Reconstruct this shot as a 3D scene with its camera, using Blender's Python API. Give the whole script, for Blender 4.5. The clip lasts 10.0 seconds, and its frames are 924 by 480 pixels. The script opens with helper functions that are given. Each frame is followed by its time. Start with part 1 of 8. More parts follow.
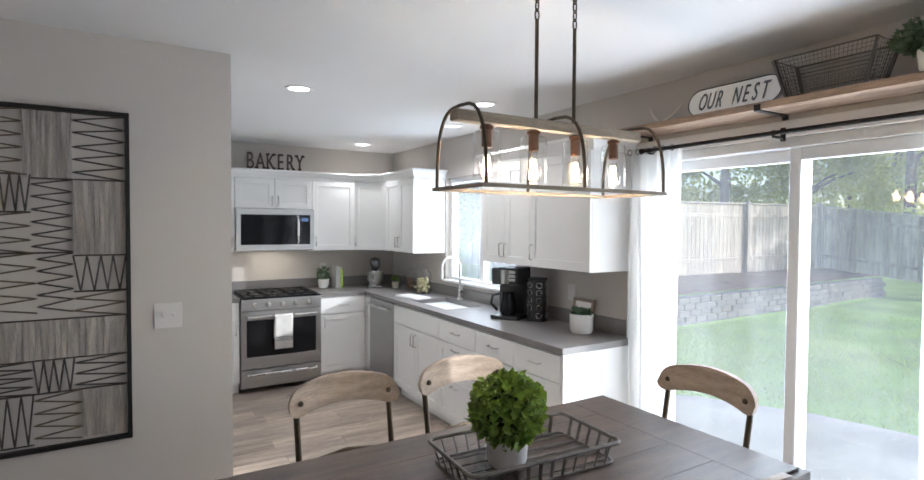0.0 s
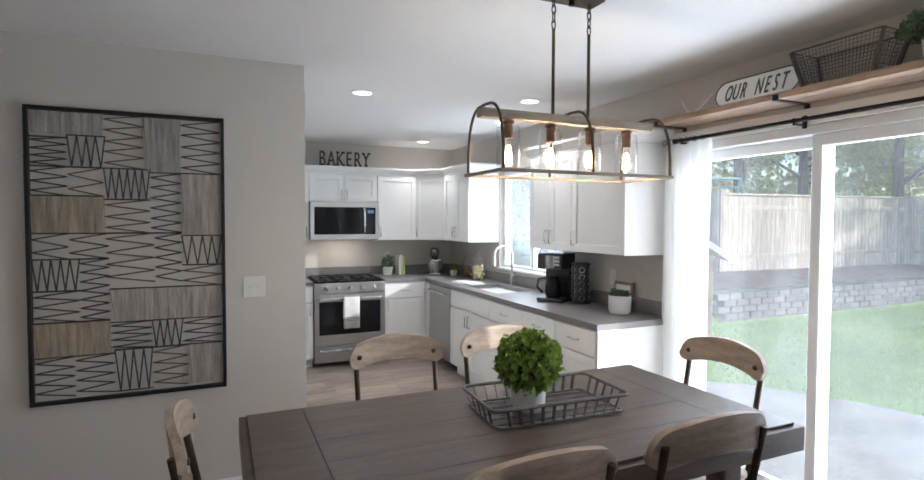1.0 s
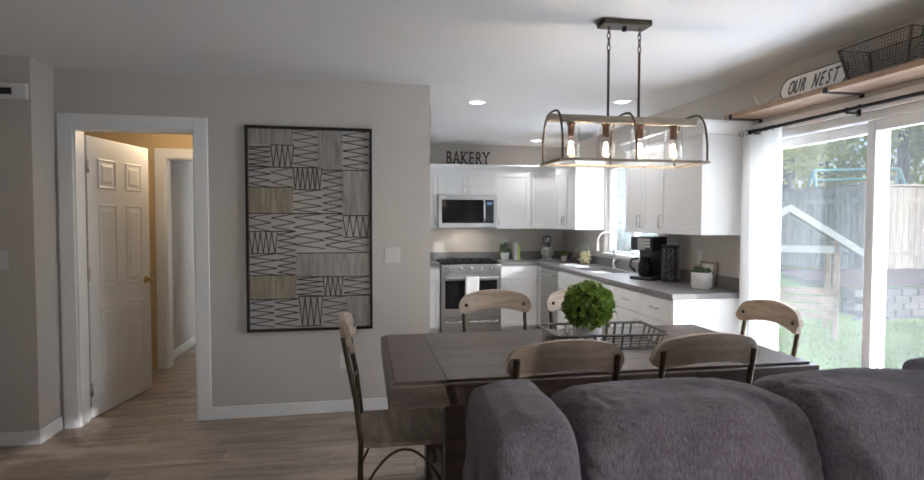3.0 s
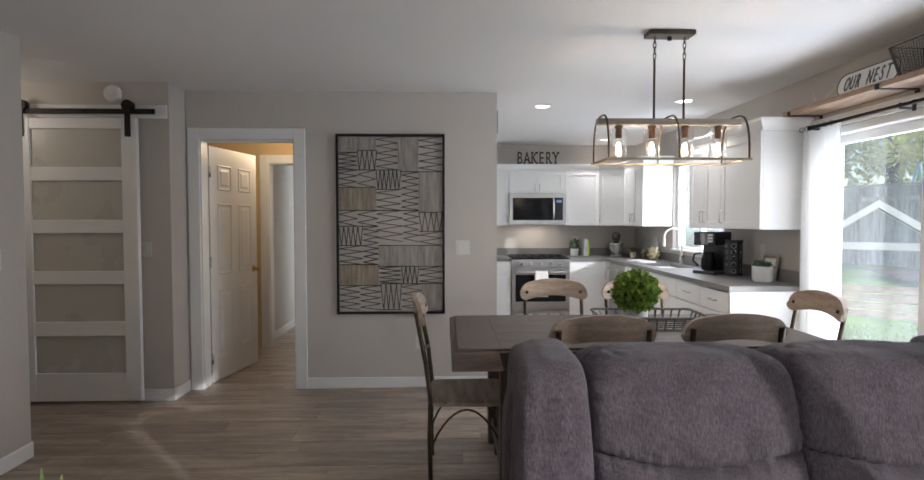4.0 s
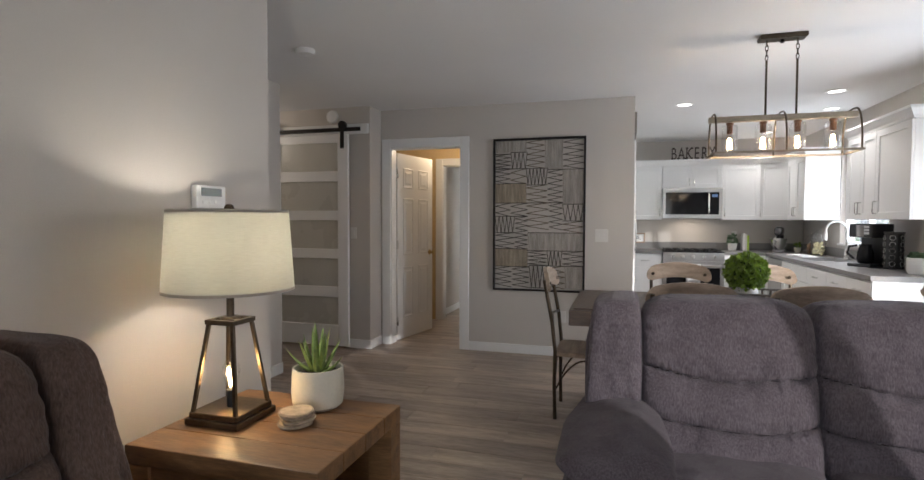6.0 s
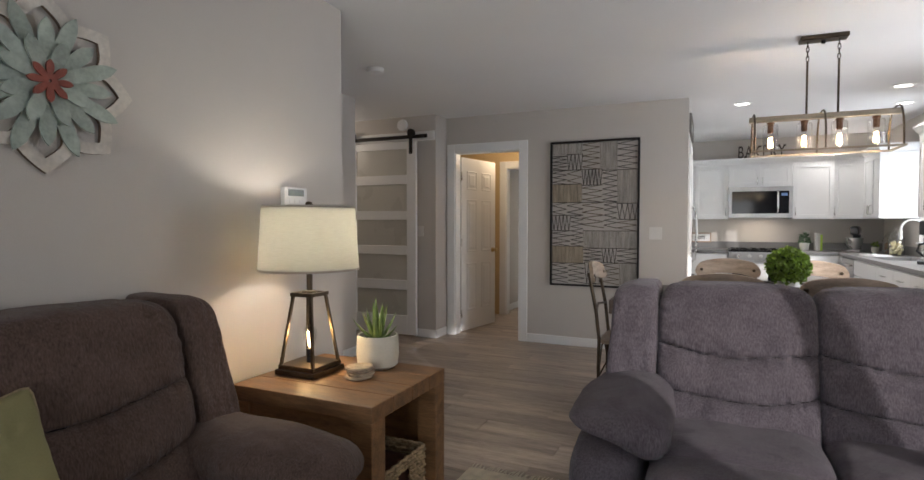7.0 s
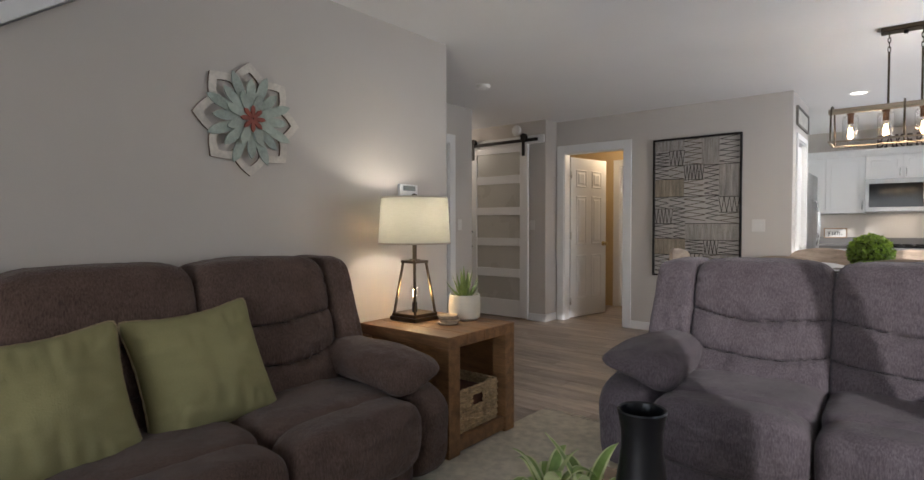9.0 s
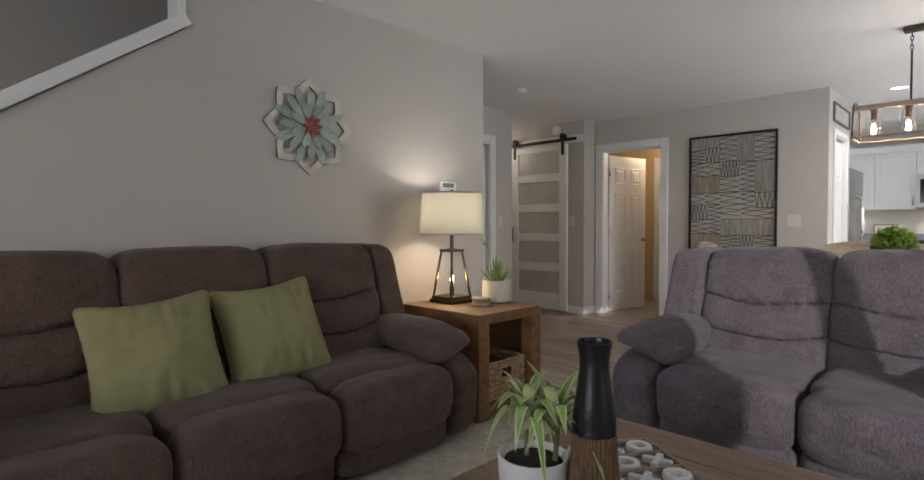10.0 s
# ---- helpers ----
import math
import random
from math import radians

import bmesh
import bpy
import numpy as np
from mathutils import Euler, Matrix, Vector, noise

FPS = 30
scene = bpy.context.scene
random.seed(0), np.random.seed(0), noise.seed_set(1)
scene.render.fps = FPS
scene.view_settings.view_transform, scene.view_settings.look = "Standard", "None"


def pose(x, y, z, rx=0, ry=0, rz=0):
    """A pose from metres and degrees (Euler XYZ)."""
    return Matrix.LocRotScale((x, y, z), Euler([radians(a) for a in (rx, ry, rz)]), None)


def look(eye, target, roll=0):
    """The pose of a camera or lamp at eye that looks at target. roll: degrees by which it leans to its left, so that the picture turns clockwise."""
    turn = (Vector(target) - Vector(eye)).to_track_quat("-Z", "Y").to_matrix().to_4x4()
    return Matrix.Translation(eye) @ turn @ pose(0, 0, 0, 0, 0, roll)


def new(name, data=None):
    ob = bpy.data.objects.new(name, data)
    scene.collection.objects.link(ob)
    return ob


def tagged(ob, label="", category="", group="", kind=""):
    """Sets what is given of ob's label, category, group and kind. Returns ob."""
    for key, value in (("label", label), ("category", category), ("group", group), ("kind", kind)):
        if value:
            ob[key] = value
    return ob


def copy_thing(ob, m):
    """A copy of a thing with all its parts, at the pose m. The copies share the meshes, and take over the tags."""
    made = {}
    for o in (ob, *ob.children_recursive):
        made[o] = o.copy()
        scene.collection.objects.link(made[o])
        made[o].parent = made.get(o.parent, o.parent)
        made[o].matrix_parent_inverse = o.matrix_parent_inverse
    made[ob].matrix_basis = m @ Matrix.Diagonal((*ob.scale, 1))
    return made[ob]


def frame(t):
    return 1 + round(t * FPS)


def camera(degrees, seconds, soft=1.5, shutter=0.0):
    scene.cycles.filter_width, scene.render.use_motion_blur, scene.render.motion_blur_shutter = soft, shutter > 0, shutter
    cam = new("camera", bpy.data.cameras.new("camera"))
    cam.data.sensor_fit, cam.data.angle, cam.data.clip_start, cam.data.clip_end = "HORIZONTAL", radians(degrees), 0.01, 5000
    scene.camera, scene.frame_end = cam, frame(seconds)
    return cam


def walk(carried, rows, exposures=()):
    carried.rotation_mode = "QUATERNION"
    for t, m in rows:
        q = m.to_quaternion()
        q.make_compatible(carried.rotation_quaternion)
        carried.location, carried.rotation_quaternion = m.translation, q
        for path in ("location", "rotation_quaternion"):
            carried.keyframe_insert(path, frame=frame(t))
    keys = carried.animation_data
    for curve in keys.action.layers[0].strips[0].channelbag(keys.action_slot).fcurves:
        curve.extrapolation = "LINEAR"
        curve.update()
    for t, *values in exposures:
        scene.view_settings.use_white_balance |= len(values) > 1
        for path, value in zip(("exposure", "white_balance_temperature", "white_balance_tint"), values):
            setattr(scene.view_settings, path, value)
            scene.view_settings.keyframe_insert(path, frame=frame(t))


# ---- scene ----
cam = camera(80.7, 10.0)
PATH = [
    (0, (0.141, 0.029, 1.623), (1.178, 1.738, 1.565), 0.35),
    (0.5, (0.121, -0.157, 1.590), (1.041, 1.617, 1.523), 0.25),
    (1, (0.102, -0.349, 1.556), (0.918, 1.475, 1.487), 0.16),
    (1.5, (0.087, -0.546, 1.521), (0.802, 1.320, 1.449), 0.14),
    (2, (0.067, -0.750, 1.489), (0.674, 1.154, 1.415), 0.11),
    (2.5, (0.067, -0.958, 1.460), (0.550, 0.982, 1.388), 0.15),
    (4, (0.130, -1.575, 1.406), (0.195, 0.422, 1.334), -0.05),
    (4.5, (0.190, -1.779, 1.382), (0.081, 0.215, 1.310), 0.06),
    (5, (0.272, -1.976, 1.353), (-0.005, 0.002, 1.283), 0.23),
    (5.5, (0.356, -2.154, 1.335), (-0.069, -0.201, 1.262), 0.25),
    (7, (0.748, -2.634, 1.279), (-0.075, -0.813, 1.216), 0.05),
    (7.5, (0.908, -2.760, 1.259), (-0.040, -1.002, 1.199), 0.06),
    (8, (1.074, -2.869, 1.241), (0.011, -1.177, 1.182), 0.09),
    (8.5, (1.245, -2.970, 1.216), (0.079, -1.347, 1.157), 0.04),
    (9, (1.419, -3.066, 1.184), (0.155, -1.518, 1.130), -0.08),
    (9.5, (1.584, -3.169, 1.164), (0.238, -1.692, 1.108), -0.06),
    (10, (1.748, -3.275, 1.136), (0.345, -1.851, 1.082), -0.10),
]
walk(cam, [(t, look(eye, target, roll)) for t, eye, target, roll in PATH],
     exposures=[(0.0, 0.71, 5700, 9), (2.5, 0.70, 5750, 10), (5.0, 0.62, 5900, 11), (7.5, 0.67, 6000, 12), (10.0, 0.70, 6000, 12)])

# ---- world, sun and large lights ----
SUN_TRAVEL = Vector((-1.90, 1.80, -0.80)).normalized()
world = bpy.data.worlds.new("world")
scene.world = world
world.use_nodes = True
wn = world.node_tree
sky = wn.nodes.new("ShaderNodeTexSky")
sky.sky_type = "NISHITA"
sky.sun_disc = False
sky.sun_elevation = math.asin(-SUN_TRAVEL.z)
sky.sun_rotation = math.atan2(-SUN_TRAVEL.x, -SUN_TRAVEL.y)
wn.links.new(sky.outputs["Color"], wn.nodes["Background"].inputs["Color"])
wn.nodes["Background"].inputs["Strength"].default_value = 0.15
sun = new("sun", bpy.data.lights.new("sun", "SUN"))
sun.data.energy, sun.data.angle, sun.data.color = 2.9, radians(0.7), (1.0, 0.93, 0.84)
sun.matrix_basis = look((20, -16, 12), Vector((20, -16, 12)) + SUN_TRAVEL)


def area(name, eye, target, w, h, power, color=(0.93, 0.96, 1.0)):
    """Daylight standing in an opening, or a lamp's flat light."""
    ob = new(name, bpy.data.lights.new(name, "AREA"))
    ob.data.shape, ob.data.size, ob.data.size_y = "RECTANGLE", w, h
    ob.data.energy, ob.data.color = power, color
    ob.matrix_basis = look(eye, target)
    return ob


def bulb(name, at, power, color, radius=0.03):
    ob = new(name, bpy.data.lights.new(name, "POINT"))
    ob.data.energy, ob.data.color, ob.data.shadow_soft_size = power, color, radius
    ob.location = at
    return ob


area("slider_daylight", (3.05, 1.32, 1.05), (0, 1.32, 0.75), 1.7, 1.95, 43)
area("sink_window_daylight", (3.02, 4.2, 1.57), (0, 4.2, 0.9), 1.05, 0.95, 22)
area("living_window_daylight", (3.05, -2.05, 1.35), (0, -2.05, 1.0), 1.6, 1.3, 8)
# fill light from the south, set in an added front window
area("front_fill_daylight", (0.9, -7.06, 1.4), (0.9, 0, 1.5), 2.4, 1.4, 36)
area("far_room_daylight", (0.2, 6.2, 1.5), (-2.0, 6.2, 1.2), 1.2, 1.2, 70, (0.93, 1.0, 0.97))

# ---- helpers for meshes and materials ----


def add_box(bm, lo, hi, b=0.0, seg=1, m=None):
    lo, hi = Vector(lo), Vector(hi)
    c, d = (lo + hi) / 2, hi - lo
    mat4 = Matrix.Translation(c) @ Matrix.Diagonal((d.x, d.y, d.z, 1))
    if m is not None:
        mat4 = m @ mat4
    r = bmesh.ops.create_cube(bm, size=1.0, matrix=mat4)
    if b > 0:
        edges = list({e for v in r["verts"] for e in v.link_edges})
        bmesh.ops.bevel(bm, geom=edges, offset=b, segments=seg, profile=0.6, affect="EDGES")
    return bm


def add_prism(bm, poly, axis, lo, hi):
    """A polygon of (u, v) pairs drawn out along an axis."""
    def at(u, v, w):
        return {"x": (w, u, v), "y": (u, w, v), "z": (u, v, w)}[axis]
    a = [bm.verts.new(at(u, v, lo)) for u, v in poly]
    c = [bm.verts.new(at(u, v, hi)) for u, v in poly]
    fs = [bm.faces.new(a), bm.faces.new(c[::-1])]
    n = len(poly)
    for i in range(n):
        fs.append(bm.faces.new((a[i], a[(i + 1) % n], c[(i + 1) % n], c[i])))
    bmesh.ops.recalc_face_normals(bm, faces=fs)
    return bm


def add_tube(bm, pts, r, n=8, closed=False, flat=1.0):
    """A round bar swept along points; r is one radius or one for each point."""
    pts = [Vector(p) for p in pts]
    k = len(pts)
    rs = r if isinstance(r, (list, tuple)) else [r] * k
    rings = []
    side = None
    for i, p in enumerate(pts):
        if closed:
            d = pts[(i + 1) % k] - pts[i - 1]
        else:
            d = pts[min(i + 1, k - 1)] - pts[max(i - 1, 0)]
        d.normalize()
        if side is None:
            side = d.cross(Vector((0, 0, 1)))
            if side.length < 0.05:
                side = d.cross(Vector((0, 1, 0)))
        side = (side - d * side.dot(d)).normalized()
        up = side.cross(d)
        rings.append([bm.verts.new(p + (side * math.cos(a) + up * math.sin(a) * flat) * rs[i])
                      for a in (2 * math.pi * j / n for j in range(n))])
    for i in range(k if closed else k - 1):
        a, c = rings[i], rings[(i + 1) % k]
        for j in range(n):
            bm.faces.new((a[j], a[(j + 1) % n], c[(j + 1) % n], c[j]))
    if not closed:
        bm.faces.new(rings[0][::-1])
        bm.faces.new(rings[-1])
    return bm


def add_lathe(bm, profile, at=(0, 0, 0), n=24, wob=None):
    at = Vector(at)
    rings = []
    for r, z in profile:
        if r < 1e-5:
            rings.append([bm.verts.new(at + Vector((0, 0, z)))])
        else:
            rings.append([bm.verts.new(at + Vector((r * math.cos(a), r * math.sin(a), z)))
                          for a in (2 * math.pi * j / n for j in range(n))])
    for a, c in zip(rings, rings[1:]):
        for j in range(n):
            q = [a[j % len(a)], a[(j + 1) % len(a)], c[(j + 1) % len(c)], c[j % len(c)]]
            u = list(dict.fromkeys(q))
            if len(u) > 2:
                bm.faces.new(u)
    return bm


def part(name, bm, material, parent=None, label="", smooth=False, angle=40):
    bmesh.ops.recalc_face_normals(bm, faces=bm.faces)
    me = bpy.data.meshes.new(name)
    if smooth:
        lim = radians(angle)
        for f in bm.faces:
            f.smooth = True
        for e in bm.edges:
            if len(e.link_faces) == 2 and e.calc_face_angle(0.0) > lim:
                e.smooth = False
    bm.to_mesh(me)
    bm.free()
    if material:
        me.materials.append(material)
    ob = new(name, me)
    if parent:
        ob.parent = parent
    if label:
        ob["label"] = label
    return ob


def thing(name, label, category, at=(0, 0, 0), rz=0.0, group="", kind=""):
    ob = new(name)
    ob.empty_display_size = 0.1
    ob.matrix_basis = pose(*at, 0, 0, rz)
    return tagged(ob, label, category, group, kind)


def mat(name, color, rough=0.5, metal=0.0, var=0.12, scale=6.0, fine=60.0, bump=0.05, stretch=(1, 1, 1), second=None,
        coat=0.0, island=0.0, objrand=0.0, spec=0.5):
    """A surface with slow and fine variation of tone, roughness and relief."""
    m = bpy.data.materials.new(name)
    m.use_nodes = True
    nt = m.node_tree
    N, L = nt.nodes, nt.links
    bs = N["Principled BSDF"]
    tc = N.new("ShaderNodeTexCoord")
    mp = N.new("ShaderNodeMapping")
    mp.inputs["Scale"].default_value = stretch
    L.new(tc.outputs["Object"], mp.inputs["Vector"])
    if objrand:
        oi = N.new("ShaderNodeObjectInfo")
        mul = N.new("ShaderNodeVectorMath")
        mul.operation = "SCALE"
        cmb = N.new("ShaderNodeCombineXYZ")
        for k in range(3):
            L.new(oi.outputs["Random"], cmb.inputs[k])
        L.new(cmb.outputs[0], mul.inputs[0])
        mul.inputs["Scale"].default_value = 40.0
        L.new(mul.outputs[0], mp.inputs["Location"])
    n1, n2 = N.new("ShaderNodeTexNoise"), N.new("ShaderNodeTexNoise")
    n1.inputs["Scale"].default_value, n1.inputs["Detail"].default_value = scale, 4
    n2.inputs["Scale"].default_value, n2.inputs["Detail"].default_value = fine, 6
    L.new(mp.outputs[0], n1.inputs["Vector"])
    L.new(mp.outputs[0], n2.inputs["Vector"])
    ramp = N.new("ShaderNodeValToRGB")
    c = Vector(color)
    s2 = Vector(second) if second else c * (1 - var)
    ramp.color_ramp.elements[0].position, ramp.color_ramp.elements[1].position = 0.3, 0.7
    ramp.color_ramp.elements[0].color = (*s2, 1)
    ramp.color_ramp.elements[1].color = (*(c * (1 + var * 0.4)), 1)
    mixn = N.new("ShaderNodeMath")
    mixn.operation = "MULTIPLY_ADD"
    L.new(n2.outputs["Fac"], mixn.inputs[0])
    mixn.inputs[1].default_value = 0.6
    sub = N.new("ShaderNodeMath")
    sub.operation = "SUBTRACT"
    L.new(n1.outputs["Fac"], sub.inputs[0])
    sub.inputs[1].default_value = 0.3
    L.new(sub.outputs[0], mixn.inputs[2])
    L.new(mixn.outputs[0], ramp.inputs["Fac"])
    out = ramp.outputs["Color"]
    tone = island or objrand
    if tone:
        src = N.new("ShaderNodeNewGeometry").outputs["Random Per Island"] if island else oi.outputs["Random"]
        hsv = N.new("ShaderNodeHueSaturation")
        mr = N.new("ShaderNodeMapRange")
        mr.inputs["To Min"].default_value, mr.inputs["To Max"].default_value = 1 - tone, 1 + tone
        L.new(src, mr.inputs["Value"])
        L.new(mr.outputs[0], hsv.inputs["Value"])
        L.new(out, hsv.inputs["Color"])
        out = hsv.outputs["Color"]
    L.new(out, bs.inputs["Base Color"])
    rr = N.new("ShaderNodeMapRange")
    rr.inputs["To Min"].default_value, rr.inputs["To Max"].default_value = max(0.02, rough - 0.08), min(1, rough + 0.08)
    L.new(n1.outputs["Fac"], rr.inputs["Value"])
    L.new(rr.outputs[0], bs.inputs["Roughness"])
    bs.inputs["Metallic"].default_value = metal
    bs.inputs["Coat Weight"].default_value = coat
    bs.inputs["Specular IOR Level"].default_value = spec
    if bump:
        bp = N.new("ShaderNodeBump")
        bp.inputs["Strength"].default_value, bp.inputs["Distance"].default_value = min(1.0, bump * 4), 0.004
        L.new(n2.outputs["Fac"], bp.inputs["Height"])
        L.new(bp.outputs["Normal"], bs.inputs["Normal"])
    return m


def glow(name, color, strength):
    m = bpy.data.materials.new(name)
    m.use_nodes = True
    bs = m.node_tree.nodes["Principled BSDF"]
    bs.inputs["Base Color"].default_value = (*color, 1)
    bs.inputs["Emission Color"].default_value = (*color, 1)
    bs.inputs["Emission Strength"].default_value = strength
    return m


def glass(name, color=(1, 1, 1), rough=0.0, ior=1.45, edge=4.0):
    m = bpy.data.materials.new(name)
    m.use_nodes = True
    nt = m.node_tree
    out = nt.nodes["Material Output"]
    tr = nt.nodes.new("ShaderNodeBsdfTransparent")
    gl = nt.nodes.new("ShaderNodeBsdfGlossy")
    mx = nt.nodes.new("ShaderNodeMixShader")
    lw = nt.nodes.new("ShaderNodeLayerWeight")
    lw.inputs["Blend"].default_value = 0.5
    pw = nt.nodes.new("ShaderNodeMath")
    pw.operation = "POWER"
    pw.inputs[1].default_value = edge
    fr = nt.nodes.new("ShaderNodeMath")
    fr.operation = "MULTIPLY_ADD"
    fr.inputs[1].default_value, fr.inputs[2].default_value = (ior - 1) * 1.2, (ior - 1) * 0.08
    nt.links.new(lw.outputs["Facing"], pw.inputs[0])
    nt.links.new(pw.outputs[0], fr.inputs[0])
    tr.inputs["Color"].default_value = (*color, 1)
    gl.inputs["Roughness"].default_value = max(rough, 0.01)
    nt.links.new(fr.outputs[0], mx.inputs[0])
    nt.links.new(tr.outputs[0], mx.inputs[1])
    nt.links.new(gl.outputs[0], mx.inputs[2])
    nt.links.new(mx.outputs[0], out.inputs["Surface"])
    return m


WALL = mat("greige_wall_paint", (0.53, 0.49, 0.45), 0.75, var=0.035, scale=1.2, fine=220, bump=0.05)
CEIL = mat("ceiling_paint", (0.78, 0.765, 0.755), 0.85, var=0.03, scale=1.0, fine=160, bump=0.09)
OCHRE = mat("warm_hall_paint", (0.60, 0.45, 0.25), 0.75, var=0.04, scale=1.2, fine=220, bump=0.05)
TRIM = mat("white_trim_paint", (0.78, 0.77, 0.755), 0.38, var=0.03, scale=3, fine=90, bump=0.015)
CAB = mat("white_cabinet_paint", (0.80, 0.795, 0.785), 0.33, var=0.025, scale=3, fine=80, bump=0.01)
VINYL = mat("white_vinyl_frame", (0.82, 0.82, 0.82), 0.35, var=0.02, scale=3, fine=60, bump=0.01)
PLANK = mat("grey_oak_planks", (0.40, 0.325, 0.265), 0.42, var=0.45, scale=1.6, fine=14, bump=0.04, stretch=(1.1, 9, 9), objrand=0.16)
STEEL = mat("brushed_steel", (0.44, 0.435, 0.43), 0.33, 1.0, var=0.08, scale=2, fine=40, bump=0.015, stretch=(1, 1, 30))
CLEAR = glass("clear_glass", (0.985, 0.99, 0.985))
# grey added to weaken the sun through the unseen living window
TINTED = glass("sun_dimming_glass", (0.68, 0.68, 0.68))
THIN = glass("thin_clear_glass", (0.975, 0.975, 0.97), 0.0, 1.55, 2.4)
BLACKM = mat("black_iron", (0.025, 0.022, 0.020), 0.45, 0.7, var=0.3, scale=8, fine=70, bump=0.03)
BRONZE = mat("dark_bronze_metal", (0.10, 0.075, 0.05), 0.42, 0.85, var=0.35, scale=8, fine=70, bump=0.03)
BRASS = mat("aged_brass", (0.55, 0.40, 0.18), 0.3, 1.0, var=0.15, scale=8, fine=50, bump=0.01)
CHROME = mat("satin_nickel", (0.62, 0.61, 0.59), 0.28, 1.0, var=0.06, scale=8, fine=60, bump=0.005)

# ---- the room: walls, floor, ceiling ----
H = 2.465


def wall(name, boxes, material=WALL, label="smooth greige painted wall"):
    bm = bmesh.new()
    for b in boxes:
        add_box(bm, b[:3], b[3:])
    return tagged(part(name, bm, material), label, "wall", kind="structure")


wall("wall_north_dining", [(-1.985, 2.975, 0, -1.87, 3.095, H), (-1.87, 2.975, 2.075, -1.10, 3.095, H), (-1.10, 2.975, 0, 0.57, 3.095, H)])
wall("wall_barn_return", [(-2.105, 2.71, 0, -1.985, 3.095, H)])
wall("wall_barn", [(-4.3, 2.71, 0, -3.0, 2.83, H), (-3.0, 2.71, 2.0, -2.25, 2.83, H), (-2.25, 2.71, 0, -2.105, 2.83, H)])
wall("wall_hall_west", [(-2.45, -0.25, 0, -2.33, 0.54, H), (-2.45, 0.54, 2.06, -2.33, 1.315, H), (-2.45, 1.315, 0, -2.33, 1.70, H)])
wall("wall_hall_recess", [(-4.3, 1.58, 0, -2.45, 1.70, H), (-4.42, 1.70, 0, -4.3, 2.83, H)])
wall("wall_hall_closet", [(-3.2, 0.2, 0, -3.08, 1.58, H)])
wall("wall_under_stairs", [(-2.33, -0.37, 0, -1.26, -0.25, H)])
wall("wall_east", [(2.84, -7, 0, 2.99, -2.65, H), (2.84, -2.65, 0, 2.99, -1.28, 0.62), (2.84, -2.65, 2.14, 2.99, -1.28, H), (2.84, -1.28, 0, 2.99, 0.42, H),
                   (2.84, 0.42, 2.05, 2.99, 2.30, H), (2.84, 2.30, 0, 2.99, 3.62, H), (2.84, 3.62, 0, 2.99, 4.79, 1.05),
                   (2.84, 3.62, 2.08, 2.99, 4.79, H), (2.84, 4.79, 0, 2.99, 6.2, H)])
wall("wall_south", [(-2.33, -7.12, 0, -0.4, -7, H), (-0.4, -7.12, 0, 2.2, -7, 0.65), (-0.4, -7.12, 2.1, 2.2, -7, H), (2.2, -7.12, 0, 2.99, -7, H)])
wall("wall_kitchen_north", [(-0.4, 6.08, 0, 2.84, 6.2, H)])
wall("wall_pantry", [(0.45, 3.095, 0, 0.57, 3.20, H), (0.45, 3.20, 2.05, 0.57, 3.80, H), (0.45, 3.80, 0, 0.57, 4.0, H), (-0.4, 3.88, 0, 0.45, 4.0, H)])
wall("wall_kitchen_west", [(-0.52, 3.095, 0, -0.4, 6.2, H)])
wall("wall_bath_hall_north", [(-3.0, 4.5, 0, -1.83, 4.62, H), (-1.83, 4.5, 2.04, -1.07, 4.62, H), (-1.07, 4.5, 0, -0.52, 4.62, H)], OCHRE, "warm ochre painted hallway wall")
wall("wall_bath_hall_west", [(-3.12, 2.83, 0, -3.0, 4.62, H)], OCHRE, "warm ochre painted hallway wall")
wall("wall_far_room", [(-2.0, 4.62, 0, -1.88, 7.6, H), (-2.05, 7.6, 0, 0.6, 7.72, H), (0.6, 6.2, 0, 0.72, 7.72, H)])

# wall beside the stairs, with the sloping cut
bm = bmesh.new()
add_prism(bm, [(-4.5, 0), (-0.105, 0), (-0.105, H), (-2.30, H), (-2.30, 2.11), (-4.5, 0.517)], "x", -1.26, -1.14)
tagged(part("wall_stairs", bm, WALL), "smooth greige painted wall beside the stairs", "wall", kind="structure")
wall("wall_stairwell_west", [(-2.45, -7, 0, -2.33, -0.25, 5.0)])
wall("wall_stairwell_north", [(-2.33, -0.37, H, -1.14, -0.25, 5.0)])
wall("wall_stairwell_east", [(-1.26, -7, H + 0.12, -1.14, -0.37, 5.0)])
wall("wall_stairwell_south", [(-2.33, -7.12, 0, -1.26, -7, 5.0)])
bm = bmesh.new()
for b in [(-1.26, -7.12, H, 2.99, 7.72, H + 0.12), (-4.42, -0.25, H, -1.26, 7.72, H + 0.12), (-2.45, -7.12, 5.0, -1.14, -0.25, 5.1)]:
    add_box(bm, b[:3], b[3:])
tagged(part("ceiling", bm, CEIL), "white finely textured painted ceiling", "ceiling", kind="structure")

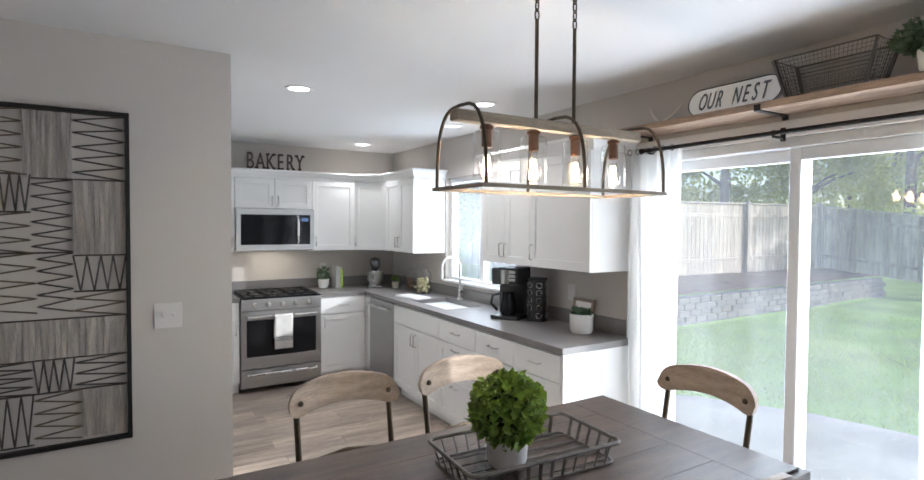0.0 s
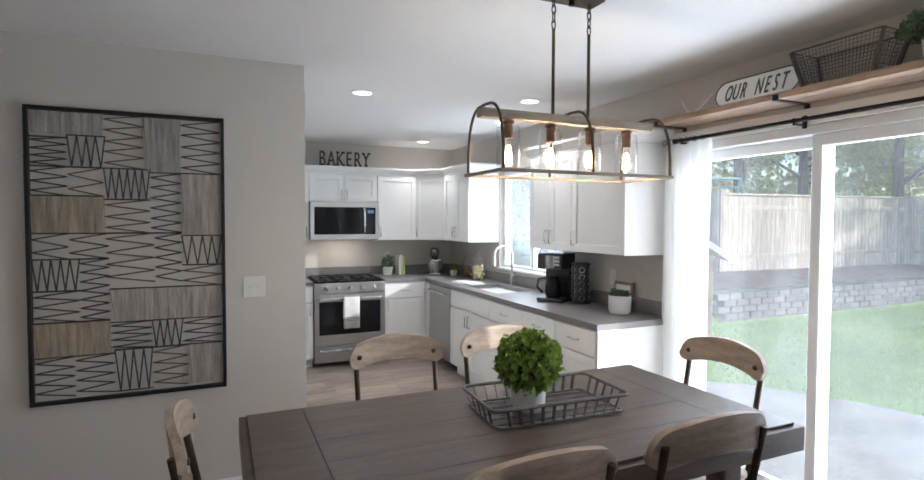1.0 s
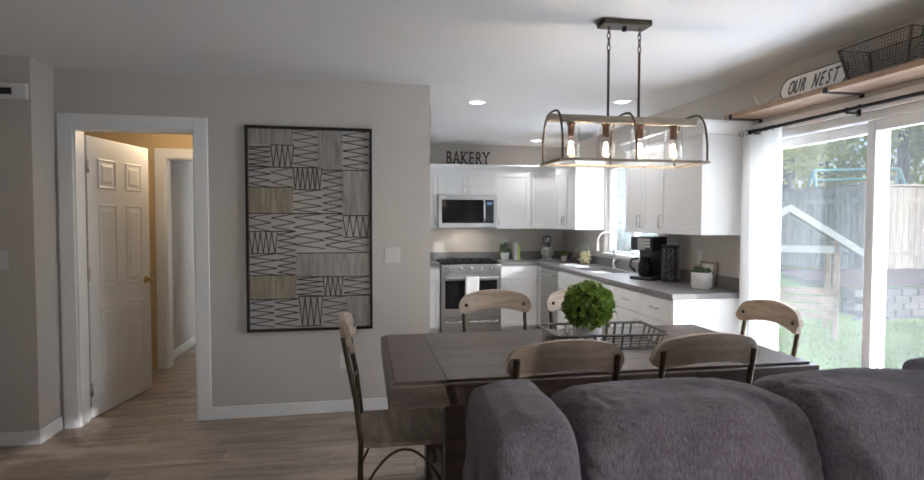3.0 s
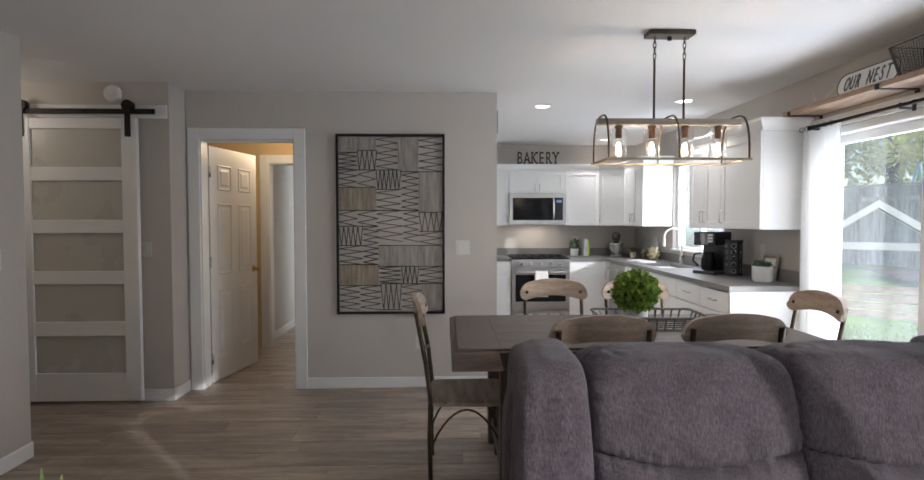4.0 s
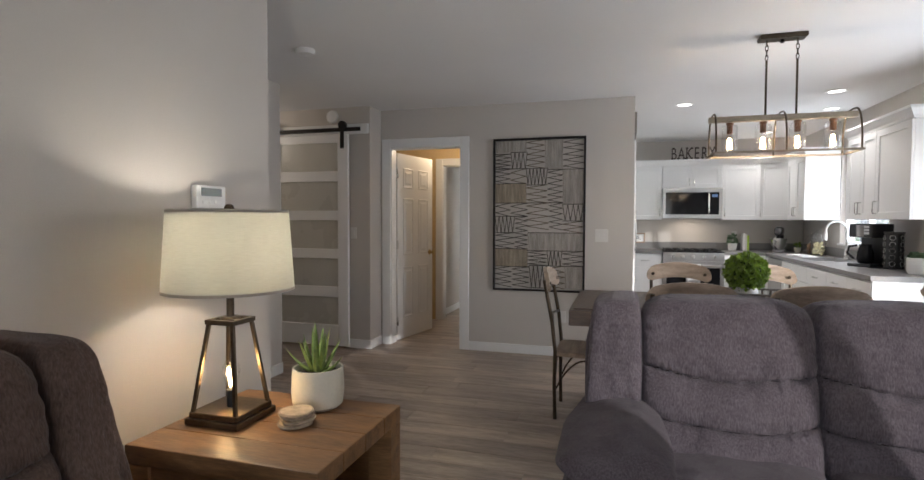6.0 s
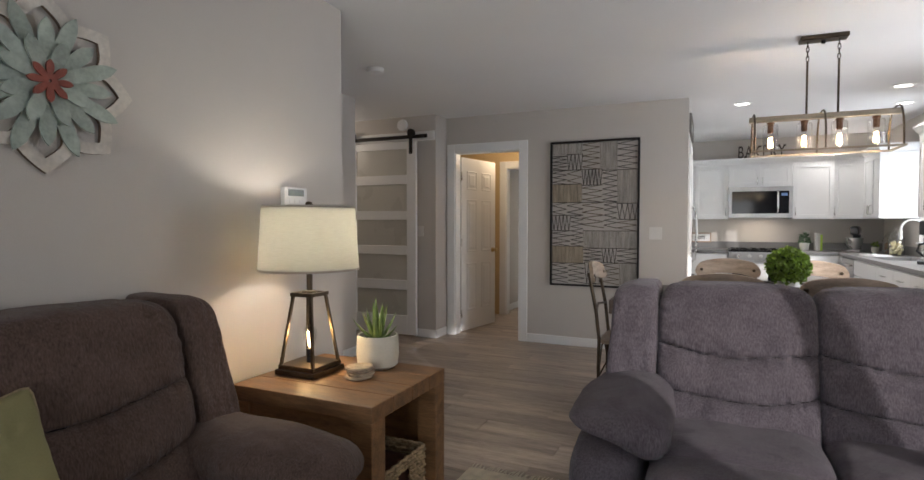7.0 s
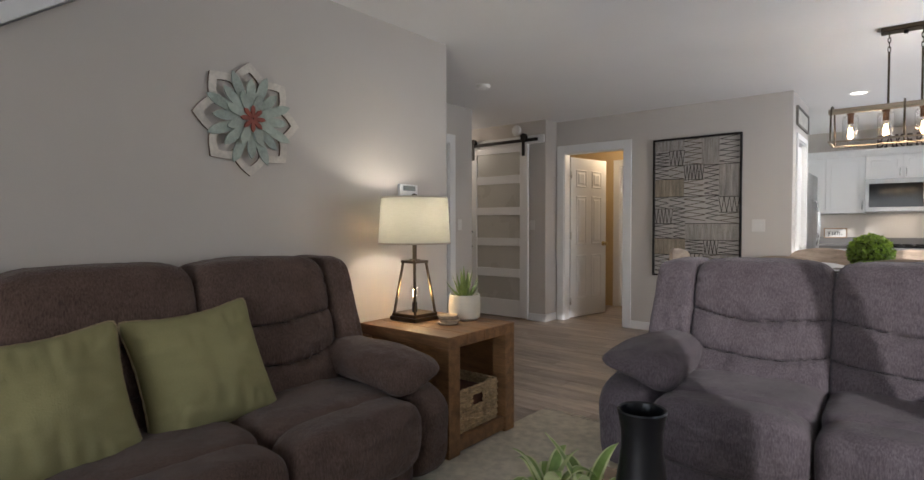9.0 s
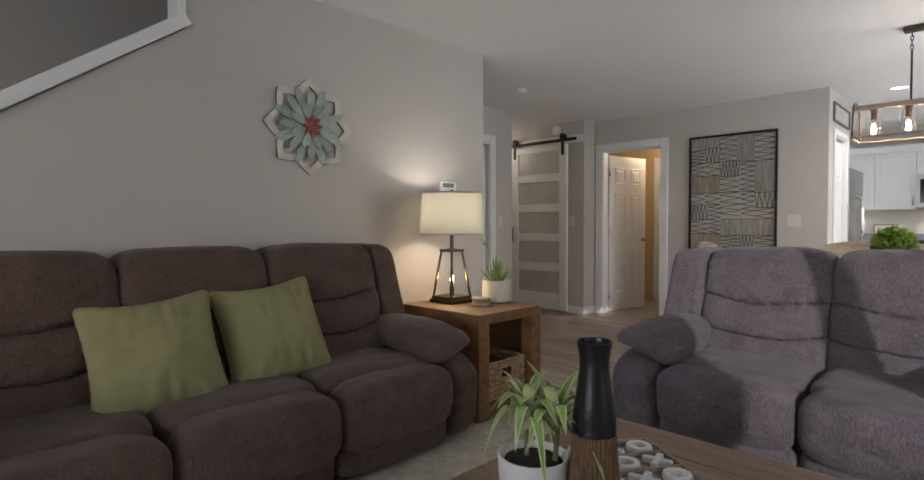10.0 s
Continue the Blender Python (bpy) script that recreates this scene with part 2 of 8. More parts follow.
# stair cap board and the end post
bm = bmesh.new()
ang = math.degrees(math.atan2(2.11 - 0.517, 2.2))
m = Matrix.Translation((-1.20, -2.24, 2.145)) @ pose(0, 0, 0, ang, 0, 0)
add_box(bm, (-0.085, -2.75, 0.012), (0.085, -0.03, 0.075), 0.006, 2, m=m)
tagged(part("trim_stair_cap", bm, TRIM), "white painted sloping cap board on the stair wall", "stair cap", kind="structure")
bm = bmesh.new()
add_box(bm, (-1.265, -2.338, 2.12), (-1.125, -2.296, H - 0.002), 0.003)
tagged(part("trim_stair_post", bm, TRIM), "white painted upright trim at the stair opening", "trim", kind="structure")

# floor: slab, then planks near the end of the file
bm = bmesh.new()
add_box(bm, (-4.42, -7.12, -0.2), (2.99, 7.72, -0.012))
floor = tagged(part("floor", bm, mat("dark_plank_joint", (0.10, 0.08, 0.065), 0.8)), "grey-brown wood plank floor", "floor", kind="structure")


def baseboard(name, runs):
    """Runs of (x0, y0, x1, y1) boxes in plan."""
    bm = bmesh.new()
    for x0, y0, x1, y1 in runs:
        add_box(bm, (x0, y0, 0.001), (x1, y1, 0.092), 0.004)
    return tagged(part(name, bm, TRIM), "white painted baseboard", "baseboard", kind="structure")


baseboard("baseboard_dining", [(-1.012, 2.96, 0.57, 2.9745), (0.5705, 2.96, 0.585, 3.14), (-1.9845, 2.71, -1.97, 2.955), (-2.25, 2.695, -1.97, 2.7095)])
baseboard("baseboard_hall", [(-2.3295, -0.25, -2.315, 0.45), (-2.3295, 1.405, -2.315, 1.70), (-4.3, 1.7005, -2.3295, 1.715), (-4.2995, 1.715, -4.285, 2.71)])
baseboard("baseboard_living", [(-1.1395, -4.5, -1.125, -0.105), (-1.26, -0.1045, -1.125, -0.09)])
baseboard("baseboard_east", [(2.825, -7, 2.8395, 0.33), (-1.2, -6.9995, 2.825, -6.985)])
baseboard("baseboard_far_room", [(-1.8795, 4.63, -1.865, 7.6), (-1.9, 7.585, 0.6, 7.5995)])


def casing(name, axis, at, u0, u1, top, w=0.085, d=0.018, sill=False, depth=0.12):
    """Door trim on the wall plane 'at' and jambs through the wall; axis is the wall's normal with its sign."""
    bm = bmesh.new()
    s = -1 if axis[0] == "-" else 1
    a, c = sorted((at, at + s * d))
    ja, jc = sorted((at + s * 0.002, at - s * (depth + 0.002)))
    def bx(lo_u, hi_u, z0, z1, p, q, b=0.004):
        if axis[1] == "y":
            add_box(bm, (lo_u, p, z0), (hi_u, q, z1), b)
        else:
            add_box(bm, (p, lo_u, z0), (q, hi_u, z1), b)
    bx(u0 - w, u0 + 0.008, 0.001, top + w, a, c)
    bx(u1 - 0.008, u1 + w, 0.001, top + w, a, c)
    bx(u0 + 0.008, u1 - 0.008, top - 0.008, top + w, a, c)
    bx(u0 - 0.001, u0 + 0.018, 0.001, top, ja, jc, 0.002)
    bx(u1 - 0.018, u1 + 0.001, 0.001, top, ja, jc, 0.002)
    bx(u0 + 0.018, u1 - 0.018, top - 0.018, top + 0.001, ja, jc, 0.002)
    return tagged(part(name, bm, TRIM), "white painted door casing", "door casing", kind="structure")


casing("trim_bath_door", "-y", 2.975, -1.88, -1.098, 2.078)
casing("trim_far_door", "-y", 4.50, -1.81, -1.07, 2.04)
casing("trim_hall_door", "+x", -2.33, 0.54, 1.315, 2.06)
casing("trim_pantry_door", "+x", 0.57, 3.21, 3.79, 2.04, w=0.05)


def panel_door(name, w, h, label, at, rz, knob=True, brass=True, grid=2):
    """Six-panel door; the hinge stands at the origin, the leaf runs along +x, and its face looks to -y."""
    d = thing(name, label, "door", at, rz, kind="structure")
    t = 0.035
    bm = bmesh.new()
    add_box(bm, (0.003, 0, 0.012), (w, t, h), 0.002)
    leaf = part("leaf", bm, TRIM, d)
    rows = [(0.24, 0.80), (0.93, 1.55), (1.66, 1.88)]
    k = h / 2.03
    st = 0.11
    pw = (w - st * (grid + 1)) / grid
    for z0, z1 in rows:
        for i in range(grid):
            x0 = st + i * (pw + st)
            for face in (0, 1):
                bm = bmesh.new()
                y = -0.001 if face == 0 else t + 0.001
                s = -1 if face == 0 else 1
                # a sloping moulding round a raised field
                o = [(x0, z0 * k), (x0 + pw, z0 * k), (x0 + pw, z1 * k), (x0, z1 * k)]
                def ring(ins, dy):
                    return [bm.verts.new((x + (ins if q in (0, 3) else -ins), y + s * dy, z + (ins if q in (0, 1) else -ins)))
                            for q, (x, z) in enumerate(o)]
                rs = [ring(0.0, 0.0), ring(0.010, 0.006), ring(0.018, 0.0008), ring(0.036, 0.0008), ring(0.055, 0.007)]
                for a, c in zip(rs, rs[1:]):
                    for j in range(4):
                        bm.faces.new((a[j], a[(j + 1) % 4], c[(j + 1) % 4], c[j]))
                bm.faces.new(rs[-1])
                part("panel", bm, TRIM, leaf)
    if knob:
        for s in (-1, 1):
            bm = bmesh.new()
            add_lathe(bm, [(0.0, 0.0), (0.031, 0.0), (0.031, 0.006), (0.012, 0.010), (0.011, 0.03), (0.022, 0.036), (0.028, 0.048), (0.024, 0.060), (0.0, 0.066)], n=18)
            bmesh.ops.transform(bm, matrix=Matrix.Translation((w - 0.065, 0 if s < 0 else t, 0.94)) @ pose(0, 0, 0, 90 if s < 0 else -90), verts=bm.verts)
            part("knob", bm, BRASS if brass else CHROME, leaf, "round metal knob", smooth=True)
    for z in (0.22, 1.05, 1.82):
        bm = bmesh.new()
        add_box(bm, (-0.012, -0.004, z - 0.045), (0.02, 0.004, z + 0.045), 0.001)
        add_tube(bm, [(-0.002, -0.006, z - 0.048), (-0.002, -0.006, z + 0.048)], 0.006)
        part("hinge", bm, CHROME, d, "satin nickel hinge")
    return d


panel_door("door_bath", 0.745, 2.04, "cream six-panel door standing open into a warm hallway", (-1.858, 3.11, 0), 79)
panel_door("door_hall", 0.735, 2.03, "white six-panel door, closed, in the hall wall", (-2.375, 0.56, 0), 90, brass=False)

# ---- more materials ----
COUNTER = mat("grey_solid_worktop", (0.20, 0.19, 0.185), 0.38, var=0.10, scale=3, fine=260, bump=0.01)
BLACKGLASS = mat("black_oven_glass", (0.012, 0.012, 0.014), 0.06, var=0.2, scale=2, fine=20, bump=0.0, spec=0.22)
BLACKP = mat("black_plastic", (0.018, 0.018, 0.019), 0.42, var=0.25, scale=6, fine=90, bump=0.01)


def chenille(name, color, dark):
    """Brushed pile: speckled fibre, patches of turned nap and soft creases."""
    m = bpy.data.materials.new(name)
    m.use_nodes = True
    N, L = m.node_tree.nodes, m.node_tree.links
    bs = N["Principled BSDF"]
    tc = N.new("ShaderNodeTexCoord")
    def tex(scale, detail, rough=0.55, stretch=None):
        n = N.new("ShaderNodeTexNoise")
        n.inputs["Scale"].default_value, n.inputs["Detail"].default_value, n.inputs["Roughness"].default_value = scale, detail, rough
        src = tc.outputs["Object"]
        if stretch:
            mp = N.new("ShaderNodeMapping")
            mp.inputs["Scale"].default_value = stretch
            L.new(src, mp.inputs["Vector"])
            src = mp.outputs[0]
        L.new(src, n.inputs["Vector"])
        return n.outputs["Fac"]
    def mix(a, b, k):
        n = N.new("ShaderNodeMath")
        n.operation = "MULTIPLY_ADD"
        L.new(b, n.inputs[0])
        n.inputs[1].default_value = k
        L.new(a, n.inputs[2])
        return n.outputs[0]
    fibre, nap, fold = tex(190, 3, 0.7, (1, 1, 0.22)), tex(9, 4), tex(5.5, 3, 0.5, (1, 1, 2.2))
    tone = mix(fibre, nap, 0.45)
    ramp = N.new("ShaderNodeValToRGB")
    ramp.color_ramp.elements[0].position, ramp.color_ramp.elements[1].position = 0.53, 0.91
    ramp.color_ramp.elements[0].color, ramp.color_ramp.elements[1].color = (*dark, 1), (*color, 1)
    L.new(tone, ramp.inputs["Fac"])
    L.new(ramp.outputs["Color"], bs.inputs["Base Color"])
    b1, b2 = N.new("ShaderNodeBump"), N.new("ShaderNodeBump")
    b1.inputs["Strength"].default_value, b1.inputs["Distance"].default_value = 0.75, 0.034
    b2.inputs["Strength"].default_value, b2.inputs["Distance"].default_value = 1.0, 0.0035
    L.new(fold, b1.inputs["Height"])
    L.new(fibre, b2.inputs["Height"])
    L.new(b1.outputs["Normal"], b2.inputs["Normal"])
    L.new(b2.outputs["Normal"], bs.inputs["Normal"])
    bs.inputs["Roughness"].default_value = 0.95
    bs.inputs["Specular IOR Level"].default_value = 0.12
    bs.inputs["Sheen Weight"].default_value, bs.inputs["Sheen Roughness"].default_value = 0.16, 0.4
    return m


SOFA_GREY = chenille("grey_chenille", (0.178, 0.152, 0.170), (0.086, 0.071, 0.082))
# near-black that paints the crease shade of the sofa seams
SEAM = mat("seam_crease_shade", (0.028, 0.023, 0.024), 0.95, var=0.2, scale=60, fine=200, bump=0.1, spec=0.1)
SOFA_BROWN = chenille("brown_chenille", (0.152, 0.102, 0.083), (0.073, 0.048, 0.039))
GREEN_CLOTH = mat("sage_green_cotton", (0.300, 0.275, 0.135), 0.9, var=0.10, scale=5, fine=240, bump=0.10, spec=0.2)
PALEWOOD = mat("weathered_pale_oak", (0.42, 0.325, 0.245), 0.55, var=0.38, scale=3, fine=26, bump=0.05, stretch=(1.2, 9, 9))
TABLEWOOD = mat("dark_stained_table_wood", (0.098, 0.068, 0.051), 0.40, var=0.5, scale=2.2, fine=22, bump=0.06, stretch=(1.2, 11, 11))
PINE = mat("honey_brown_reclaimed_wood", (0.27, 0.14, 0.06), 0.45, var=0.45, scale=2.4, fine=20, bump=0.05, stretch=(1.3, 9, 9), objrand=0.15)
SHELFWOOD = mat("rustic_shelf_wood", (0.38, 0.255, 0.17), 0.6, var=0.4, scale=3, fine=24, bump=0.06, stretch=(9, 1.3, 9))
WHITEC = mat("white_ceramic", (0.78, 0.76, 0.73), 0.35, var=0.04, scale=6, fine=60, bump=0.01)
CREAMC = mat("cream_glazed_ceramic", (0.70, 0.66, 0.56), 0.45, var=0.08, scale=9, fine=120, bump=0.03)
SOIL = mat("dark_soil", (0.05, 0.035, 0.025), 0.95, var=0.5, scale=30, fine=120, bump=0.3)
LEAFG = mat("boxwood_leaf", (0.175, 0.275, 0.03), 0.5, var=0.45, scale=14, fine=80, bump=0.02, island=0.6)
ALOE = mat("aloe_leaf", (0.22, 0.30, 0.085), 0.4, var=0.4, scale=20, fine=120, bump=0.05)
STRIPED = mat("striped_dracaena_leaf", (0.30, 0.44, 0.11), 0.42, var=0.5, scale=9, fine=40, bump=0.02)
DUSTY = mat("dusty_green_leaf", (0.13, 0.20, 0.11), 0.6, var=0.35, scale=20, fine=90, bump=0.02, island=0.3)
LETTER = mat("dark_bronze_letters", (0.055, 0.038, 0.03), 0.5, 0.4, var=0.3, scale=14, fine=80, bump=0.04)
CREAMRUG = mat("cream_woven_wool", (0.66, 0.60, 0.475), 0.95, var=0.22, scale=22, fine=220, bump=0.3, spec=0.1)
FROST = mat("frosted_glass", (0.52, 0.50, 0.45), 0.28, var=0.05, scale=2, fine=60, bump=0.005)
HAZY = glass("hazy_patio_glass", (0.985, 0.99, 0.985))
# sink window: outdoor glare is painted into this glass; its grey dims the sun
GLAREPANE = glass("glare_veil_window_glass", (0.78, 0.79, 0.79))
for m_, lo_, hi_ in ((HAZY, 0.012, 0.045), (GLAREPANE, 0.035, 0.07)):
    # uneven haze, and outdoor glare painted in as a pale translucent veil
    _n = m_.node_tree
    _o = _n.nodes["Material Output"]
    _sh = _o.inputs["Surface"].links[0].from_socket
    _mx, _tl, _no, _cr = _n.nodes.new("ShaderNodeMixShader"), _n.nodes.new("ShaderNodeBsdfTranslucent"), _n.nodes.new("ShaderNodeTexNoise"), _n.nodes.new("ShaderNodeMapRange")
    _tl.inputs["Color"].default_value = (0.95, 0.97, 1.0, 1)
    _no.inputs["Scale"].default_value, _no.inputs["Detail"].default_value = 1.7, 5
    _cr.inputs["From Min"].default_value, _cr.inputs["From Max"].default_value = 0.42, 0.68
    _cr.inputs["To Min"].default_value, _cr.inputs["To Max"].default_value = lo_, hi_
    for a, c in ((_no.outputs["Fac"], _cr.inputs["Value"]), (_cr.outputs[0], _mx.inputs[0]), (_sh, _mx.inputs[1]), (_tl.outputs[0], _mx.inputs[2]), (_mx.outputs[0], _o.inputs["Surface"])):
        _n.links.new(a, c)
SHEER = bpy.data.materials.new("sheer_white_curtain")
SHEER.use_nodes = True
_n = SHEER.node_tree
_mx = _n.nodes.new("ShaderNodeMixShader")
_tl = _n.nodes.new("ShaderNodeBsdfTranslucent")
_tl.inputs["Color"].default_value = (0.9, 0.9, 0.89, 1)
_mx.inputs[0].default_value = 0.55
_n.nodes["Principled BSDF"].inputs["Base Color"].default_value = (0.85, 0.85, 0.84, 1)
_n.nodes["Principled BSDF"].inputs["Roughness"].default_value = 0.9
_n.links.new(_n.nodes["Principled BSDF"].outputs[0], _mx.inputs[1])
_n.links.new(_tl.outputs[0], _mx.inputs[2])
_n.links.new(_mx.outputs[0], _n.nodes["Material Output"].inputs["Surface"])
FILAMENT = glow("warm_filament", (1.0, 0.66, 0.30), 22.0)
CANGLOW = glow("downlight_lens", (1.0, 0.93, 0.83), 3.0)


def simple(name, bm, material, label, category, at=(0, 0, 0), rz=0.0, group="", kind="", smooth=False):
    ob = part(name, bm, material, None, smooth=smooth)
    ob.matrix_basis = pose(*at, 0, 0, rz)
    return tagged(ob, label, category, group, kind)


def add_cushion(bm, lo, hi, k=5.0, n=14, wob=0.0, bulge=None, seed=0.0):
    """A soft block: a rounded box with a little unevenness. bulge(p) moves a point given in -1..1."""
    lo, hi = Vector(lo), Vector(hi)
    c, h = (lo + hi) / 2, (hi - lo) / 2
    made = {}
    def vert(p):
        key = (round(p[0], 4), round(p[1], 4), round(p[2], 4))
        if key not in made:
            s = sum(abs(v) ** k for v in p) ** (1.0 / k)
            q = Vector(p) / s
            w = Vector((q.x * h.x, q.y * h.y, q.z * h.z)) + c
            if bulge:
                w = w + bulge(q)
            if wob:
                w = w + q.normalized() * wob * noise.noise(w * 7 + Vector((seed, seed, seed)))
            made[key] = bm.verts.new(w)
        return made[key]
    g = [-1 + 2 * i / n for i in range(n + 1)]
    g = [math.copysign(abs(v) ** 0.8, v) for v in g]
    for ax in range(3):
        for s in (-1, 1):
            for i in range(n):
                for j in range(n):
                    q = []
                    for a, b in ((i, j), (i + 1, j), (i + 1, j + 1), (i, j + 1)):
                        p = [0, 0, 0]
                        p[ax], p[(ax + 1) % 3], p[(ax + 2) % 3] = s, g[a], g[b]
                        q.append(vert(tuple(p)))
                    bm.faces.new(q if s > 0 else q[::-1])
    return bm


# ---- windows, slider, curtains, daylight openings ----


def window(name, axis, at, u0, u1, z0, z1, label, bars=()):
    """A vinyl window in a wall that is 0.15 thick, at the middle of it."""
    w = thing(name, label, "window", kind="structure")
    def bx(bm, a, c, p, q, d0=0.045, d1=0.105):
        if axis == "x":
            add_box(bm, (at + d0, a, p), (at + d1, c, q), 0.004)
        else:
            add_box(bm, (a, at + d0, p), (c, at + d1, q), 0.004)
    bm = bmesh.new()
    f = 0.05
    bx(bm, u0, u1, z0, z0 + f), bx(bm, u0, u1, z1 - f, z1), bx(bm, u0, u0 + f, z0 + f, z1 - f), bx(bm, u1 - f, u1, z0 + f, z1 - f)
    for b in bars:
        bx(bm, b - 0.03, b + 0.03, z0 + f, z1 - f)
    part("window_frame", bm, VINYL, w)
    edges = [u0 + f, *[v for b in bars for v in (b - 0.03, b + 0.03)], u1 - f]
    for a, c in zip(edges[::2], edges[1::2]):
        bm = bmesh.new()
        bx(bm, a, c, z0 + f, z1 - f, 0.072, 0.078)
        g = part("pane", bm, {"window_sink": GLAREPANE, "window_living": TINTED}.get(name, CLEAR), w)
        g.visible_shadow = name != "window_front"
    bm = bmesh.new()
    bx(bm, u0, u1, z0 + 0.0005, z0 + 0.022, -0.03, 0.046)
    part("window_sill", bm, TRIM, w)
    return w


window("window_sink", "x", 2.84, 3.62, 4.79, 1.05, 2.08, "white vinyl kitchen window over the sink", (4.2,))
window("window_living", "x", 2.84, -2.65, -1.28, 0.62, 2.14, "white vinyl living room window", (-1.76, -1.70))
# unseen window, added as an opening for the southern fill light
window("window_front", "y", -7.12, -0.4, 2.2, 0.65, 2.1, "unseen white vinyl front window added for fill light", (0.9,))

slider = thing("door_patio", "white vinyl sliding glass patio door, closed", "patio door", kind="structure")
bm = bmesh.new()
for b in [(2.85, 0.42, 0.001, 2.985, 0.47, 2.05), (2.85, 2.26, 0.001, 2.985, 2.30, 2.05), (2.85, 0.47, 2.0, 2.985, 2.26, 2.05), (2.85, 0.47, 0.001, 2.985, 2.26, 0.03)]:
    add_box(bm, b[:3], b[3:], 0.004)
part("outer_frame", bm, VINYL, slider)
for nm, y0, y1, x0 in (("fixed_panel", 1.41, 2.26, 2.925), ("sliding_panel", 0.47, 1.47, 2.87)):
    bm = bmesh.new()
    s = 0.055
    for b in [(y0, 0.03, y0 + s, 2.0), (y1 - s, 0.03, y1, 2.0), (y0 + s, 0.03, y1 - s, 0.11), (y0 + s, 1.94, y1 - s, 2.0)]:
        add_box(bm, (x0, b[0], b[1]), (x0 + 0.04, b[2], b[3]), 0.004)
    pn = part(nm, bm, VINYL, slider)
    bm = bmesh.new()
    add_box(bm, (x0 + 0.017, y0 + s, 0.11), (x0 + 0.023, y1 - s, 1.94))
    g = part("pane", bm, HAZY, pn)
    g.visible_shadow = False
casing_bm = bmesh.new()
for b in [(2.824, 2.30, 0.001, 2.8395, 2.38, 2.13), (2.824, 0.34, 0.001, 2.8395, 0.42, 2.13), (2.824, 0.42, 2.05, 2.8395, 2.30, 2.13)]:
    add_box(casing_bm, b[:3], b[3:], 0.004)
tagged(part("trim_patio_door", casing_bm, TRIM), "white painted patio door casing", "door casing", kind="structure")


def curtain(y0, y1, label):
    bm = bmesh.new()
    n = 64
    cols = []
    for i in range(n + 1):
        f = i / n
        x = 2.775 + 0.022 * math.sin(f * 34) + 0.008 * math.sin(f * 71 + 1)
        cols.append([bm.verts.new((x + 0.006 * math.sin(3 * z + f * 9), y0 + (y1 - y0) * f + 0.01 * math.sin(2.2 * z + 5 * f), z)) for z in (0.02, 0.5, 1.0, 1.5, 2.085)])
    for a, c in zip(cols, cols[1:]):
        for j in range(4):
            bm.faces.new((a[j], a[j + 1], c[j + 1], c[j]))
    t = thing("curtain", label, "curtain")
    ob = part("cloth", bm, SHEER, t, smooth=True, angle=80)
    for i in range(6):
        y = y0 + (y1 - y0) * (i + 0.5) / 6
        bm = bmesh.new()
        add_tube(bm, [(2.75 + 0.018 * math.cos(a), y, 2.064 + 0.018 * math.sin(a)) for a in [k * 0.785 for k in range(8)]], 0.002, 5, True)
        part("ring", bm, BLACKM, t, "small dark curtain ring")


curtain(2.02, 2.385, "sheer white curtain gathered beside the patio door")
# unseen second curtain, added to keep the sun off the dining wall
curtain(0.36, 0.90, "sheer white curtain gathered beside the patio door")
rod = thing("curtain_rod", "black metal curtain rod over the patio door", "curtain rod")
bm = bmesh.new()
add_tube(bm, [(2.75, 0.30, 2.064), (2.75, 2.255, 2.064)], 0.011, 10)
part("rod", bm, BLACKM, rod, smooth=True)
for y in (0.29, 2.265):
    bm = bmesh.new()
    bmesh.ops.create_uvsphere(bm, u_segments=12, v_segments=8, radius=0.018, matrix=Matrix.Translation((2.75, y, 2.064)))
    part("finial", bm, BLACKM, rod, smooth=True)
for y in (0.45, 1.475, 2.2):
    bm = bmesh.new()
    add_box(bm, (2.812, y - 0.012, 2.03), (2.8235, y + 0.012, 2.095), 0.003)
    add_tube(bm, [(2.81, y, 2.045), (2.735, y, 2.045), (2.735, y, 2.075)], 0.007, 8)
    part("bracket", bm, BLACKM, rod)

# ---- high shelf over the patio door ----
shelf = thing("wall_shelf", "long rustic wood shelf over the patio door", "shelf")
bm = bmesh.new()
add_box(bm, (2.60, 0.10, 2.156), (2.838, 2.345, 2.190), 0.004, 2)
part("board", bm, SHELFWOOD, shelf)
for y in (0.5, 1.475, 2.27):
    bm = bmesh.new()
    add_box(bm, (2.597, y - 0.014, 2.149), (2.838, y + 0.014, 2.1555), 0.001)
    add_box(bm, (2.592, y - 0.014, 2.149), (2.5985, y + 0.014, 2.180), 0.001)
    add_box(bm, (2.830, y - 0.014, 2.10), (2.8385, y + 0.014, 2.1485), 0.001)
    part("bracket", bm, BLACKM, shelf, "flat black iron shelf bracket")


def text_mesh(s, size, depth, name="letter"):
    cu = bpy.data.curves.new(name, "FONT")
    cu.body, cu.size, cu.extrude, cu.align_x = s, size, depth, "CENTER"
    tmp = bpy.data.objects.new(name, cu)
    scene.collection.objects.link(tmp)
    bpy.context.view_layer.update()
    me = bpy.data.meshes.new_from_object(tmp)
    bpy.data.objects.remove(tmp)
    bpy.data.curves.remove(cu)
    return me


